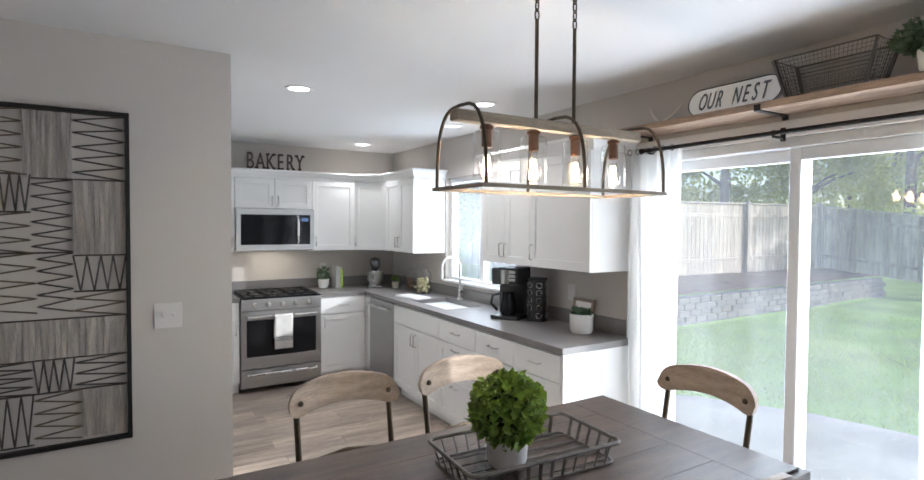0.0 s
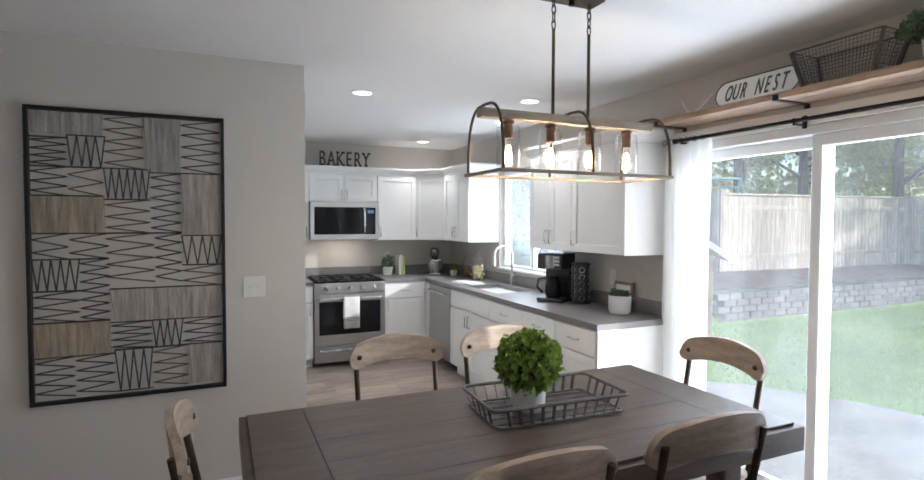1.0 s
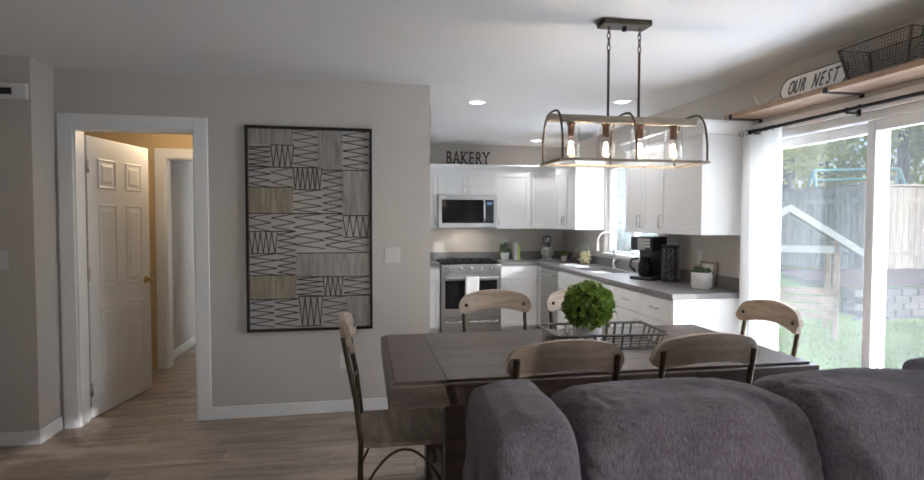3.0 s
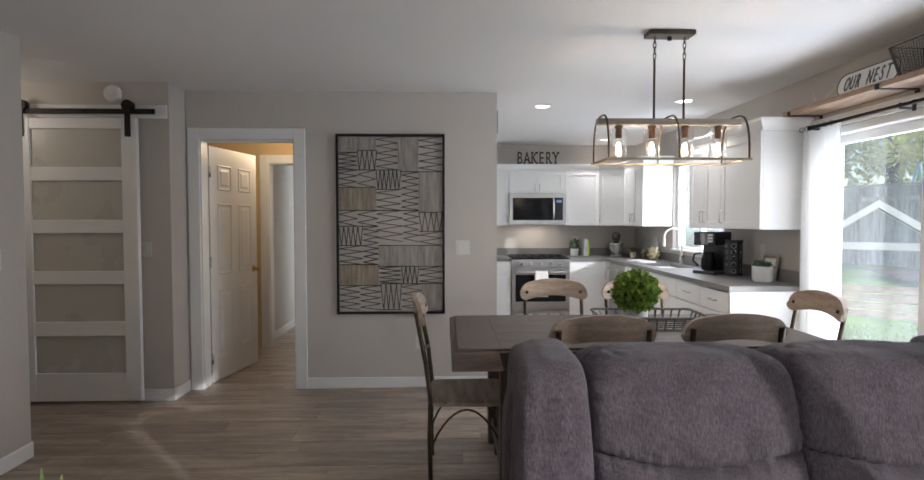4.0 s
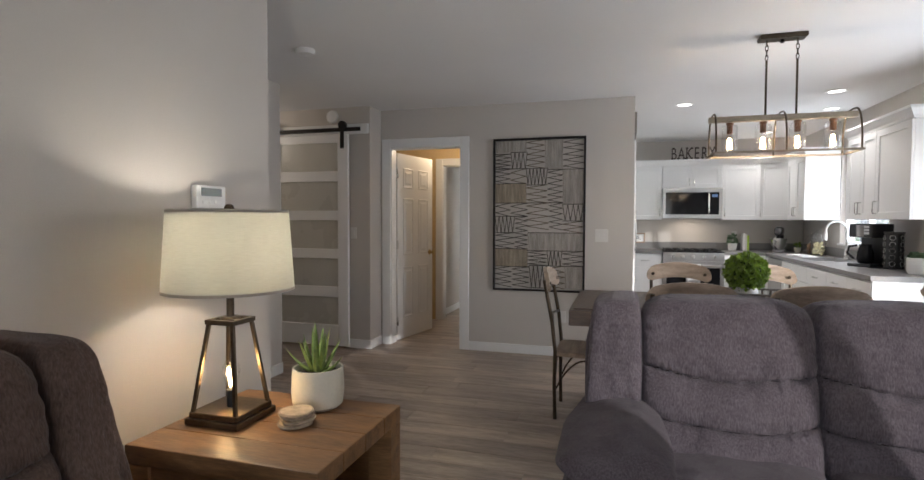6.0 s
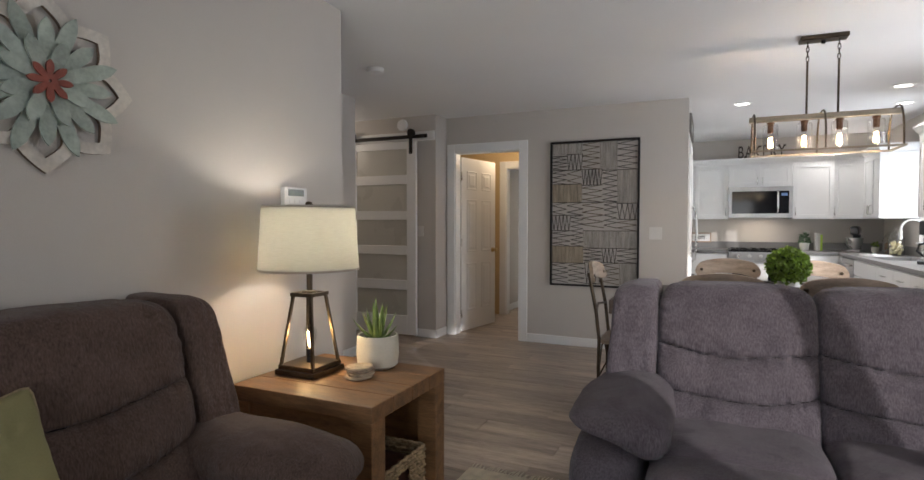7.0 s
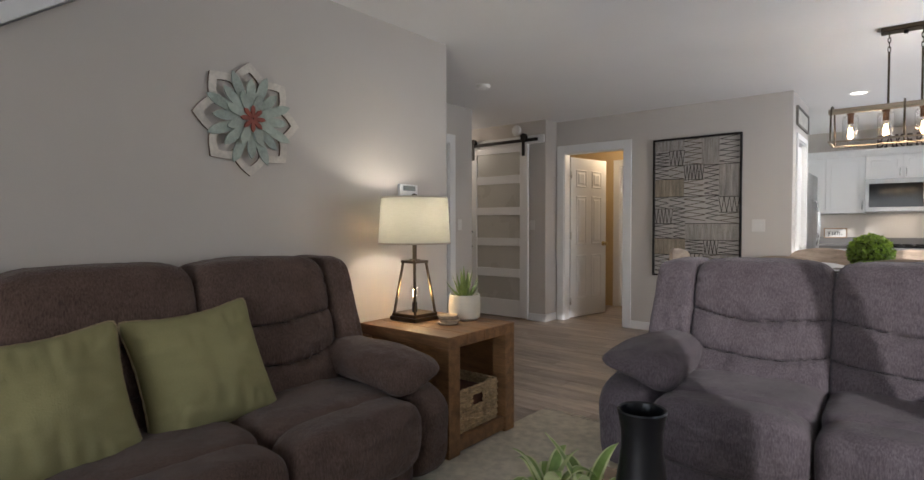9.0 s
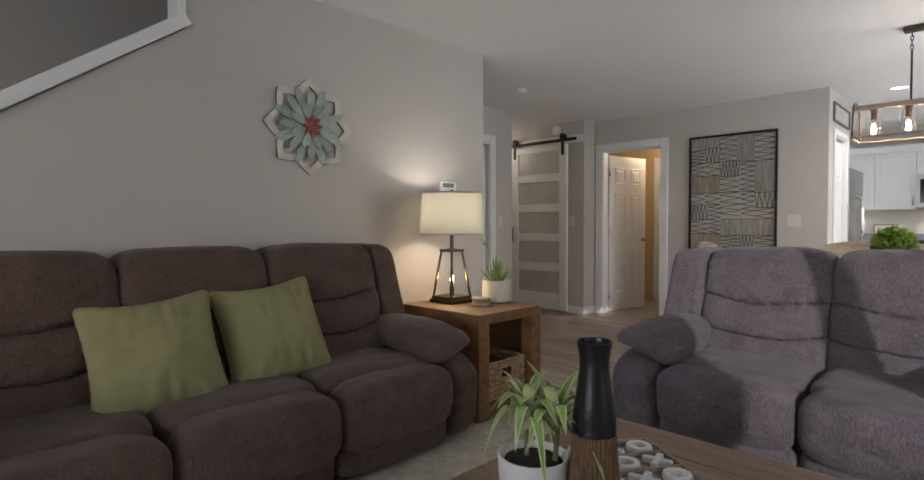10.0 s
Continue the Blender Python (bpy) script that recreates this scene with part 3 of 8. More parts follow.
def lettering(parent, s, size, depth, m, material, pitch, squeeze=1.0, shear=0.0, name="letter", slab=0.0):
    """One mesh a letter, set along x from the middle."""
    x = -pitch * (len(s) - 1) / 2
    for ch in s:
        if ch != " ":
            me = text_mesh(ch, size, depth)
            me.transform(Matrix(((squeeze, shear, 0, 0), (0, 1, 0, 0), (0, 0, 1, 0), (0, 0, 0, 1))))
            if slab:
                bm = bmesh.new()
                bm.from_mesh(me)
                xs = [v.co.x for v in bm.verts]
                h = max(v.co.y for v in bm.verts)
                feet = {"B": (0,), "A": (-1, 1), "K": (-1, 1), "E": (0,), "R": (-1, 1), "Y": (2,)}[ch]
                w = (max(xs) - min(xs)) / 2
                for f in feet:
                    cx = {-1: min(xs) + w * 0.22, 0: min(xs) + w * 0.25, 1: max(xs) - w * 0.2, 2: (min(xs) + max(xs)) / 2}[f]
                    add_box(bm, (cx - w * 0.38, 0, -depth), (cx + w * 0.38, slab, depth))
                if ch in "KY":
                    for cx in (min(xs) + w * 0.22, max(xs) - w * 0.22):
                        add_box(bm, (cx - w * 0.36, h - slab, -depth), (cx + w * 0.36, h, depth))
                bm.to_mesh(me)
                bm.free()
            me.materials.clear()
            me.materials.append(material)
            ob = new(name, me)
            ob.parent = parent
            ob.matrix_basis = m @ Matrix.Translation((x, 0, 0))
        x += pitch


nest = thing("oval_sign", "white oval wooden sign with dark lettering, leaning on the shelf", "sign", (2.665, 1.645, 2.191))
lean = pose(0, 0, 0, 0, 10, 0)
bm = bmesh.new()
r, L2 = 0.068, 0.175
poly = [(L2 + r * math.cos(a), r + r * math.sin(a)) for a in [math.pi * (k / 12 - 0.5) for k in range(13)]]
poly = poly + [(-L2 - r * math.cos(a), r - r * math.sin(a)) for a in [math.pi * (k / 12 - 0.5) for k in range(13)]]
add_prism(bm, poly, "x", -0.008, 0.008)
bmesh.ops.transform(bm, matrix=lean, verts=bm.verts)
part("board", bm, WHITEC, nest, "white painted board with a dark rim")
bm = bmesh.new()
add_tube(bm, [lean @ Vector((-0.009, u, v)) for u, v in poly], 0.0025, 6, True)
part("rim", bm, BLACKM, nest)
lettering(nest, "OUR NEST", 0.122, 0.002, lean @ Matrix.Translation((-0.0115, 0, 0.026)) @ Matrix(((0, 0, -1, 0), (-1, 0, 0, 0), (0, 1, 0, 0), (0, 0, 0, 1))), mat("grey_sign_paint", (0.12, 0.125, 0.135), 0.7, var=0.3, scale=30), 0.046, 0.46, 0.16)


GREYWIRE = mat("dull_grey_wire", (0.13, 0.12, 0.11), 0.55, 0.5, var=0.3, scale=20)


def wire_basket():
    t = thing("wire_basket", "tapered grey wire mesh basket with a wooden-look frame on the shelf", "basket", (2.715, 1.215, 2.191))
    top, bot, z = (0.10, 0.20), (0.075, 0.155), 0.168
    def at(sx, sy, f):
        return Vector((sx * (bot[0] + (top[0] - bot[0]) * f), sy * (bot[1] + (top[1] - bot[1]) * f), 0.006 + z * f))
    for f in (0, 1):
        bm = bmesh.new()
        add_tube(bm, [at(*s, f) for s in ((-1, -1), (1, -1), (1, 1), (-1, 1))], 0.004, 6, True)
        part("rim", bm, GREYWIRE, t)
    for s in ((-1, -1), (1, -1), (1, 1), (-1, 1)):
        bm = bmesh.new()
        a, b = at(*s, 0), at(*s, 1)
        add_tube(bm, [a, b], 0.008, 4)
        part("corner_post", bm, GREYWIRE, t)
    for s0, s1, n in (((-1, -1), (1, -1), 9), ((1, -1), (1, 1), 24), ((1, 1), (-1, 1), 9), ((-1, 1), (-1, -1), 24)):
        bm = bmesh.new()
        for i in range(1, n):
            a = at(*s0, 0).lerp(at(*s1, 0), i / n)
            b = at(*s0, 1).lerp(at(*s1, 1), i / n)
            add_tube(bm, [a, b], 0.0011, 4)
        for j in range(1, 10):
            add_tube(bm, [at(*s0, j / 10), at(*s1, j / 10)], 0.0011, 4)
        part("mesh_side", bm, GREYWIRE, t, "square wire mesh")


wire_basket()


def leaf_ball(bm, c, r, count, size, rng, squash=1.0, inner=0.82, up=0.0, wide=0.33, lie=0.0):
    """Small folded leaves over a ball, each pointing outwards and askew."""
    for i in range(count):
        d = Vector((rng.gauss(0, 1), rng.gauss(0, 1), rng.gauss(0, 1))).normalized()
        d.z = d.z + up
        d.normalize()
        rad = r * (inner + (1 - inner) * rng.random()) * (1 + 0.05 * noise.noise(d * 3))
        p = Vector(c) + Vector((d.x * rad, d.y * rad, d.z * rad * squash))
        out = (d * (1 - lie) + Vector((rng.gauss(0, 0.55), rng.gauss(0, 0.55), rng.gauss(0, 0.55)))).normalized()
        sd = out.cross(d * 2.2 * lie + Vector((rng.gauss(0, 1), rng.gauss(0, 1), rng.gauss(0, 1))) * (1 - lie)).normalized()
        nm = sd.cross(out)
        s = size * rng.uniform(0.7, 1.25)
        a = bm.verts.new(p)
        b = bm.verts.new(p + out * s * 0.5 + sd * s * wide + nm * s * 0.12)
        e = bm.verts.new(p + out * s - nm * s * 0.05)
        f = bm.verts.new(p + out * s * 0.5 - sd * s * wide + nm * s * 0.12)
        bm.faces.new((a, b, e))
        bm.faces.new((a, e, f))


rng = random.Random(4)
pl = thing("shelf_plant", "bushy dusty green plant in a white pot on the shelf", "plant", (2.71, 0.84, 2.191))
bm = bmesh.new()
add_lathe(bm, [(0.0, 0.002), (0.06, 0.002), (0.072, 0.03), (0.08, 0.095), (0.075, 0.097), (0.07, 0.085), (0.0, 0.08)], n=24)
part("pot", bm, WHITEC, pl, smooth=True)
bm = bmesh.new()
leaf_ball(bm, (0, 0.02, 0.15), 0.11, 420, 0.035, rng, 0.6, 0.3)
leaf_ball(bm, (-0.03, 0.09, 0.14), 0.06, 120, 0.032, rng, 0.6, 0.3)
part("foliage", bm, DUSTY, pl)
bm = bmesh.new()
for k, (a, b, c) in enumerate([((0, 0, 0.03), (0, -0.07, 0.055), (0.01, -0.13, 0.12)), ((0, 0.01, 0.025), (-0.02, 0.05, 0.06), (0, 0.09, 0.13)), ((0, -0.03, 0.03), (0.02, -0.05, 0.02), (0.02, -0.12, 0.02))]):
    pts = [Vector(a).lerp(Vector(b), s / 4).lerp(Vector(b).lerp(Vector(c), s / 4), s / 4) for s in range(5)]
    add_tube(bm, pts, [0.008, 0.007, 0.006, 0.0045, 0.002], 7)
simple("antler", bm, CREAMC, "pale antler ornament lying on the shelf", "antler", (2.70, 2.08, 2.174), smooth=True)

# ---- kitchen ----
UZ0, UZ1 = 1.335, 2.07


def handle(parent, p, vertical=True, length=0.10):
    bm = bmesh.new()
    d = Vector((0, 0, 1)) if vertical else Vector((1, 0, 0))
    p = Vector(p)
    a, b = p - d * length / 2, p + d * length / 2
    o = Vector((0, -0.028, 0))
    add_tube(bm, [a, a + o * 0.8, a + o + d * 0.006, b + o - d * 0.006, b + o * 0.8, b], 0.0048, 8)
    return part("handle", bm, CHROME, parent, "satin nickel bar handle", smooth=True)


def shaker(parent, name, x0, z0, w, h, hp=None, vertical=True, rail=0.055, flat=False):
    bm = bmesh.new()
    g = 0.002
    x0, z0, w, h = x0 + g, z0 + g, w - 2 * g, h - 2 * g
    if flat:
        add_box(bm, (x0, -0.019, z0), (x0 + w, -0.001, z0 + h), 0.002)
    else:
        def ring(ins, y):
            return [bm.verts.new((x0 + (ins if q in (0, 3) else w - ins), y, z0 + (ins if q in (0, 1) else h - ins))) for q in range(4)]
        rs = [ring(0.0, -0.001), ring(0.0, -0.0175), ring(0.0015, -0.019), ring(rail, -0.019), ring(rail + 0.0015, -0.0175), ring(rail + 0.002, -0.010)]
        for a, c in zip(rs, rs[1:]):
            for j in range(4):
                bm.faces.new((a[j], a[(j + 1) % 4], c[(j + 1) % 4], c[j]))
        bm.faces.new(rs[0][::-1]), bm.faces.new(rs[-1])
    d = part(name, bm, CAB, parent)
    if hp:
        handle(d, (hp[0], -0.019, hp[1]), vertical)
    return d


def cabinet(label, at, rz, w, d, z0, z1, fronts, toe=False, group="kitchen cabinets"):
    """fronts: (kind, x0, z0, w, h, handle place or None, upright handle)."""
    c = thing("kitchen_cabinet", label, "cabinet", at, rz, group)
    bm = bmesh.new()
    add_box(bm, (0.0005, 0, z0 + (0.10 if toe else 0)), (w - 0.0005, d, z1), 0.001)
    if toe:
        add_box(bm, (0.0005, 0.06, 0.001), (w - 0.0005, d, 0.10))
    part("body", bm, CAB, c)
    for kind, x, z, fw, fh, hp, up in fronts:
        shaker(c, kind, x, z, fw, fh, hp, up, flat=(fh < 0.17))
    return c


WT = "white shaker wall cabinet with satin nickel handles"
BS = "white shaker base cabinet under the grey worktop"
def doors2(w, z0, z1, hz):
    return [("door", 0, z0, w / 2, z1 - z0, (w / 2 - 0.03, hz), True), ("door", w / 2, z0, w / 2, z1 - z0, (w / 2 + 0.03, hz), True)]


# north run of wall cabinets
N0 = 5.75
cabinet(WT + " beside the fridge", (0.07, N0, 0), 0, 0.50, 0.33, UZ0, UZ1, [("door", 0, UZ0, 0.5, UZ1 - UZ0, None, True)])
cabinet(WT, (0.57, N0, 0), 0, 0.43, 0.33, UZ0, UZ1, [("door", 0, UZ0, 0.43, UZ1 - UZ0, (0.40, UZ0 + 0.10), True)])
cabinet("short white shaker wall cabinet above the microwave", (1.0, N0, 0), 0, 0.76, 0.33, 1.77, UZ1, doors2(0.76, 1.77, UZ1, 1.85))
cabinet(WT, (1.76, N0, 0), 0, 0.47, 0.33, UZ0, UZ1, [("door", 0, UZ0, 0.47, UZ1 - UZ0, (0.035, UZ0 + 0.10), True)])
cc = thing("kitchen_cabinet", "white shaker corner wall cabinet set at an angle", "cabinet", (0, 0, 0), 0, "kitchen cabinets")
bm = bmesh.new()
add_prism(bm, [(2.231, N0), (2.50, 5.481), (2.839, 5.481), (2.839, 6.079), (2.231, 6.079)], "z", UZ0, UZ1)
part("body", bm, CAB, cc)
dg = shaker(cc, "door", 0, UZ0, 0.380, UZ1 - UZ0, (0.035, UZ0 + 0.10), True)
dg.matrix_basis = pose(2.231, N0, 0, 0, 0, -45)
cabinet(WT + " beside the sink window", (2.50, 5.48, 0), -90, 0.675, 0.339, UZ0, UZ1, doors2(0.675, UZ0, UZ1, UZ0 + 0.10))
cabinet("wide white shaker wall cabinet above the coffee maker", (2.50, 3.575, 0), -90, 0.585, 0.339, UZ0, UZ1, doors2(0.585, UZ0, UZ1, UZ0 + 0.10))
cabinet("white shaker wall cabinet next to the patio door", (2.50, 2.99, 0), -90, 0.58, 0.339, UZ0, UZ1, [("door", 0, UZ0, 0.58, UZ1 - UZ0, (0.035, UZ0 + 0.10), True)])


def crown(runs, label):
    """A flared moulding along the cabinet tops, as mitred profiles swept in plan."""
    bm = bmesh.new()
    prof = [(0.0, 0.0), (0.018, 0.0), (0.022, 0.02), (0.034, 0.035), (0.05, 0.065), (0.056, 0.07), (0.056, 0.09), (0.0, 0.09)]
    pts = [Vector((x, y)) for x, y in runs]
    rings = []
    for i, p in enumerate(pts):
        d0 = (pts[i] - pts[i - 1]).normalized() if i else (pts[1] - pts[0]).normalized()
        d1 = (pts[i + 1] - pts[i]).normalized() if i < len(pts) - 1 else d0
        n0, n1 = Vector((d0.y, -d0.x)), Vector((d1.y, -d1.x))
        nn = (n0 + n1).normalized()
        sc = 1 / max(0.3, nn.dot(n0))
        rings.append([bm.verts.new((p.x + nn.x * o * sc, p.y + nn.y * o * sc, UZ1 + 0.001 + z)) for o, z in prof])
    k = len(prof)
    for a, c in zip(rings, rings[1:]):
        for j in range(k):
            bm.faces.new((a[j], a[(j + 1) % k], c[(j + 1) % k], c[j]))
    bm.faces.new(rings[0]), bm.faces.new(rings[-1][::-1])
    tagged(part("trim_crown", bm, CAB), label, "crown moulding", kind="structure")


crown([(0.07, N0), (2.231, N0), (2.50, 5.481), (2.50, 4.805), (2.838, 4.805)], "white crown moulding on the wall cabinets")
crown([(2.838, 3.575), (2.50, 3.575), (2.50, 2.41), (2.838, 2.41)], "white crown moulding on the wall cabinets")

# base cabinets: east run
BX = 2.265
ZT = 0.875
def base(y1, w, fronts, label=BS):
    return cabinet(label, (BX, y1, 0), -90, w, 0.57, 0, ZT, fronts, True)


near_base = base(2.845, 0.45, [("drawer", 0, 0.70, 0.45, 0.165, (0.225, 0.785), False), ("door", 0, 0.11, 0.45, 0.585, (0.04, 0.60), True)])
base(3.302, 0.457, [("drawer", 0, 0.70, 0.457, 0.165, (0.228, 0.785), False), ("door", 0, 0.11, 0.457, 0.585, (0.415, 0.60), True)])
base(3.85, 0.548, [("drawer", 0, 0.70, 0.548, 0.165, (0.274, 0.785), False), ("drawer", 0, 0.415, 0.548, 0.28, (0.274, 0.655), False), ("drawer", 0, 0.11, 0.548, 0.30, (0.274, 0.37), False)], "white base cabinet with three drawers under the worktop")
base(4.73, 0.88, [("drawer", 0, 0.70, 0.88, 0.165, None, False), *doors2(0.88, 0.11, 0.695, 0.60)], "white shaker sink base cabinet")
base(6.07, 0.735, [("door", 0.6, 0.11, 0.135, 0.755, (0.665, 0.70), True)], "white corner base cabinet beside the dishwasher")
bm = bmesh.new()
add_box(bm, (0.4505, -0.015, 0.001), (0.469, 0.5585, ZT), 0.002)
part("end_panel", bm, CAB, near_base)

# north run base cabinets
cabinet(BS, (1.765, 5.47, 0), 0, 0.495, 0.605, 0, ZT, [("drawer", 0, 0.70, 0.47, 0.165, (0.235, 0.785), False), ("door", 0, 0.11, 0.47, 0.585, (0.035, 0.62), True)], True)
cabinet(BS + " beside the range", (0.07, 5.47, 0), 0, 0.925, 0.605, 0, ZT, [("drawer", 0.5, 0.70, 0.425, 0.165, (0.71, 0.785), False), ("door", 0.5, 0.11, 0.425, 0.585, (0.89, 0.62), True), ("door", 0, 0.11, 0.5, 0.755, None, True)], True)

# worktops
bm = bmesh.new()
SX0, SX1, SY0, SY1 = 2.36, 2.72, 3.93, 4.58
for b in [(2.235, 2.365, 2.839, SY0), (2.235, SY0, SX0, SY1), (SX1, SY0, 2.839, SY1), (2.235, SY1, 2.839, 6.079), (1.762, 5.435, 2.235, 6.079)]:
    add_box(bm, (b[0], b[1], ZT + 0.001), (b[2], b[3], ZT + 0.04))
bmesh.ops.remove_doubles(bm, verts=bm.verts, dist=0.0001)
wt = thing("worktop", "grey speckled worktop round the kitchen corner, with a sink cut-out", "worktop")
part("slab", bm, COUNTER, wt)
bm = bmesh.new()
for b in [(2.82, 2.365, 2.8395, 6.06), (1.762, 6.06, 2.8395, 6.0795)]:
    add_box(bm, (b[0], b[1], ZT + 0.0405), (b[2], b[3], ZT + 0.14), 0.002)
part("upstand", bm, COUNTER, wt)
bm = bmesh.new()
add_box(bm, (0.07, 5.435, ZT + 0.001), (0.995, 6.079, ZT + 0.04), 0.003)
wt2 = thing("worktop", "short grey speckled worktop beside the range", "worktop")
part("slab", bm, COUNTER, wt2)
bm = bmesh.new()
add_box(bm, (0.07, 6.06, ZT + 0.0405), (1.76, 6.0795, ZT + 0.14), 0.002)
part("upstand", bm, COUNTER, wt2)
CT = ZT + 0.04

# sink and tap
sk = thing("sink", "stainless steel undermount sink in the worktop", "sink")
bm = bmesh.new()
for b in [(SX0 - 0.01, SY0 - 0.01, 0.70, SX1 + 0.01, SY1 + 0.01, 0.705), (SX0 - 0.012, SY0 - 0.012, 0.70, SX0, SY1 + 0.012, ZT), (SX1, SY0 - 0.012, 0.70, SX1 + 0.012, SY1 + 0.012, ZT),
          (SX0, SY0 - 0.012, 0.70, SX1, SY0, ZT), (SX0, SY1, 0.70, SX1, SY1 + 0.012, ZT)]:
    add_box(bm, b[:3], b[3:])
part("bowl", bm, STEEL, sk)
bm = bmesh.new()
add_lathe(bm, [(0, 0.7055), (0.045, 0.7055), (0.045, 0.709), (0.03, 0.707), (0, 0.706)], (2.54, 4.25, 0), 20)
part("drain", bm, CHROME, sk, smooth=True)
tap = thing("kitchen_tap", "brushed nickel gooseneck kitchen tap behind the sink", "tap", (2.775, 4.40, CT))
bm = bmesh.new()
add_lathe(bm, [(0, 0), (0.03, 0), (0.03, 0.008), (0.022, 0.014), (0.02, 0.10), (0.012, 0.12), (0, 0.12)], n=18)
part("base", bm, CHROME, tap, smooth=True)
bm = bmesh.new()
arc = [(0, 0, 0.11), (0, 0, 0.28)] + [(-0.10 + 0.10 * math.cos(a), 0, 0.30 + 0.10 * math.sin(a)) for a in [math.pi * k / 12 for k in range(13)]] + [(-0.2, 0, 0.27)]
add_tube(bm, arc, 0.011, 12)
add_tube(bm, [(-0.2, 0, 0.285), (-0.2, 0, 0.20)], 0.017, 12)
part("spout", bm, CHROME, tap, smooth=True)
bm = bmesh.new()
add_tube(bm, [(0, -0.015, 0.09), (0, -0.05, 0.10), (0, -0.06, 0.14)], 0.007, 8)
part("lever", bm, CHROME, tap, smooth=True)

# microwave
mw = thing("microwave", "stainless steel over-the-range microwave with black glass", "microwave", (1.002, 5.66, 1.352))
bm = bmesh.new()
add_box(bm, (0, 0.02, 0), (0.756, 0.41, 0.413), 0.003)
part("body", bm, STEEL, mw)
bm = bmesh.new()
for b in [(0, 0, 0.59, 0.055), (0, 0.355, 0.756, 0.413), (0, 0.055, 0.04, 0.355), (0.715, 0.0, 0.756, 0.355), (0.59, 0, 0.715, 0.055)]:
    add_box(bm, (b[0], -0.01, b[1]), (b[2], 0.0195, b[3]), 0.001)
part("door_frame", bm, STEEL, mw)
bm = bmesh.new()
add_box(bm, (0.04, -0.006, 0.055), (0.60, 0.018, 0.355), 0.001)
part("door_glass", bm, BLACKGLASS, mw)
bm = bmesh.new()
add_box(bm, (0.60, -0.007, 0.055), (0.715, 0.018, 0.355), 0.001)
cp = part("control_panel", bm, BLACKGLASS, mw)
bm = bmesh.new()
add_box(bm, (0.625, -0.009, 0.29), (0.695, -0.0072, 0.325))
part("display", bm, glow("blue_display", (0.15, 0.25, 0.5), 0.05), cp)
bm = bmesh.new()
add_tube(bm, [(0.585, -0.01, 0.07), (0.585, -0.04, 0.085), (0.585, -0.045, 0.2), (0.585, -0.04, 0.325), (0.585, -0.01, 0.34)], 0.011, 10)
part("handle", bm, CHROME, mw, smooth=True)
area("hood_lamp", (1.38, 5.85, 1.345), (1.38, 5.9, 0), 0.35, 0.12, 1.0, (1.0, 0.85, 0.65))

# range
rg = thing("range", "stainless steel gas range with a towel on the oven door", "range", (1.002, 5.42, 0))
bm = bmesh.new()
add_box(bm, (0, 0.03, 0.05), (0.756, 0.635, 0.90), 0.003)
part("body", bm, STEEL, rg)
bm = bmesh.new()
add_box(bm, (0.0, -0.005, 0.79), (0.756, 0.03, 0.90), 0.006, 2)
pnl = part("control_panel", bm, STEEL, rg)
for i in range(5):
    bm = bmesh.new()
    add_lathe(bm, [(0, 0), (0.024, 0), (0.024, 0.008), (0.019, 0.012), (0.017, 0.034), (0.0, 0.036)], n=16)
    bmesh.ops.transform(bm, matrix=Matrix.Translation((0.12 + 0.129 * i, -0.005, 0.845)) @ pose(0, 0, 0, 90), verts=bm.verts)
    part("knob", bm, CHROME, pnl, smooth=True)
bm = bmesh.new()
for b in [(0, 0.24, 0.756, 0.35), (0, 0.70, 0.756, 0.785), (0, 0.35, 0.05, 0.70), (0.706, 0.35, 0.756, 0.70)]:
    add_box(bm, (b[0], 0.0, b[1]), (b[2], 0.0295, b[3]), 0.002)
dr = part("oven_door", bm, STEEL, rg)
bm = bmesh.new()
add_box(bm, (0.05, 0.003, 0.35), (0.706, 0.028, 0.70))
part("oven_window", bm, BLACKGLASS, dr)
bm = bmesh.new()
add_tube(bm, [(0.05, 0.0, 0.735), (0.05, -0.05, 0.735), (0.706, -0.05, 0.735), (0.706, 0.0, 0.735)], 0.012, 10)
part("handle", bm, CHROME, dr, smooth=True)
bm = bmesh.new()
add_box(bm, (0, 0.0, 0.07), (0.756, 0.0295, 0.23), 0.003)
dw = part("drawer", bm, STEEL, rg)
bm = bmesh.new()
add_tube(bm, [(0.05, 0.0, 0.19), (0.05, -0.04, 0.19), (0.706, -0.04, 0.19), (0.706, 0.0, 0.19)], 0.011, 10)
part("handle", bm, CHROME, dw, smooth=True)
bm = bmesh.new()
add_box(bm, (0.0, -0.01, 0.901), (0.756, 0.635, 0.918), 0.004)
part("cooktop", bm, BLACKGLASS, rg)
for i in range(3):
    bm = bmesh.new()
    x0 = 0.03 + 0.235 * i
    for y in (0.08, 0.32, 0.56):
        add_box(bm, (x0, y, 0.924), (x0 + 0.225, y + 0.012, 0.934))
    for x in (x0, x0 + 0.105, x0 + 0.211):
        add_box(bm, (x, 0.08, 0.925), (x + 0.012, 0.572, 0.935))
    for x in (x0, x0 + 0.211):
        for y in (0.08, 0.56):
            add_box(bm, (x, y, 0.9185), (x + 0.014, y + 0.014, 0.9245))
    part("grate", bm, BLACKM, rg, "black cast iron grate")
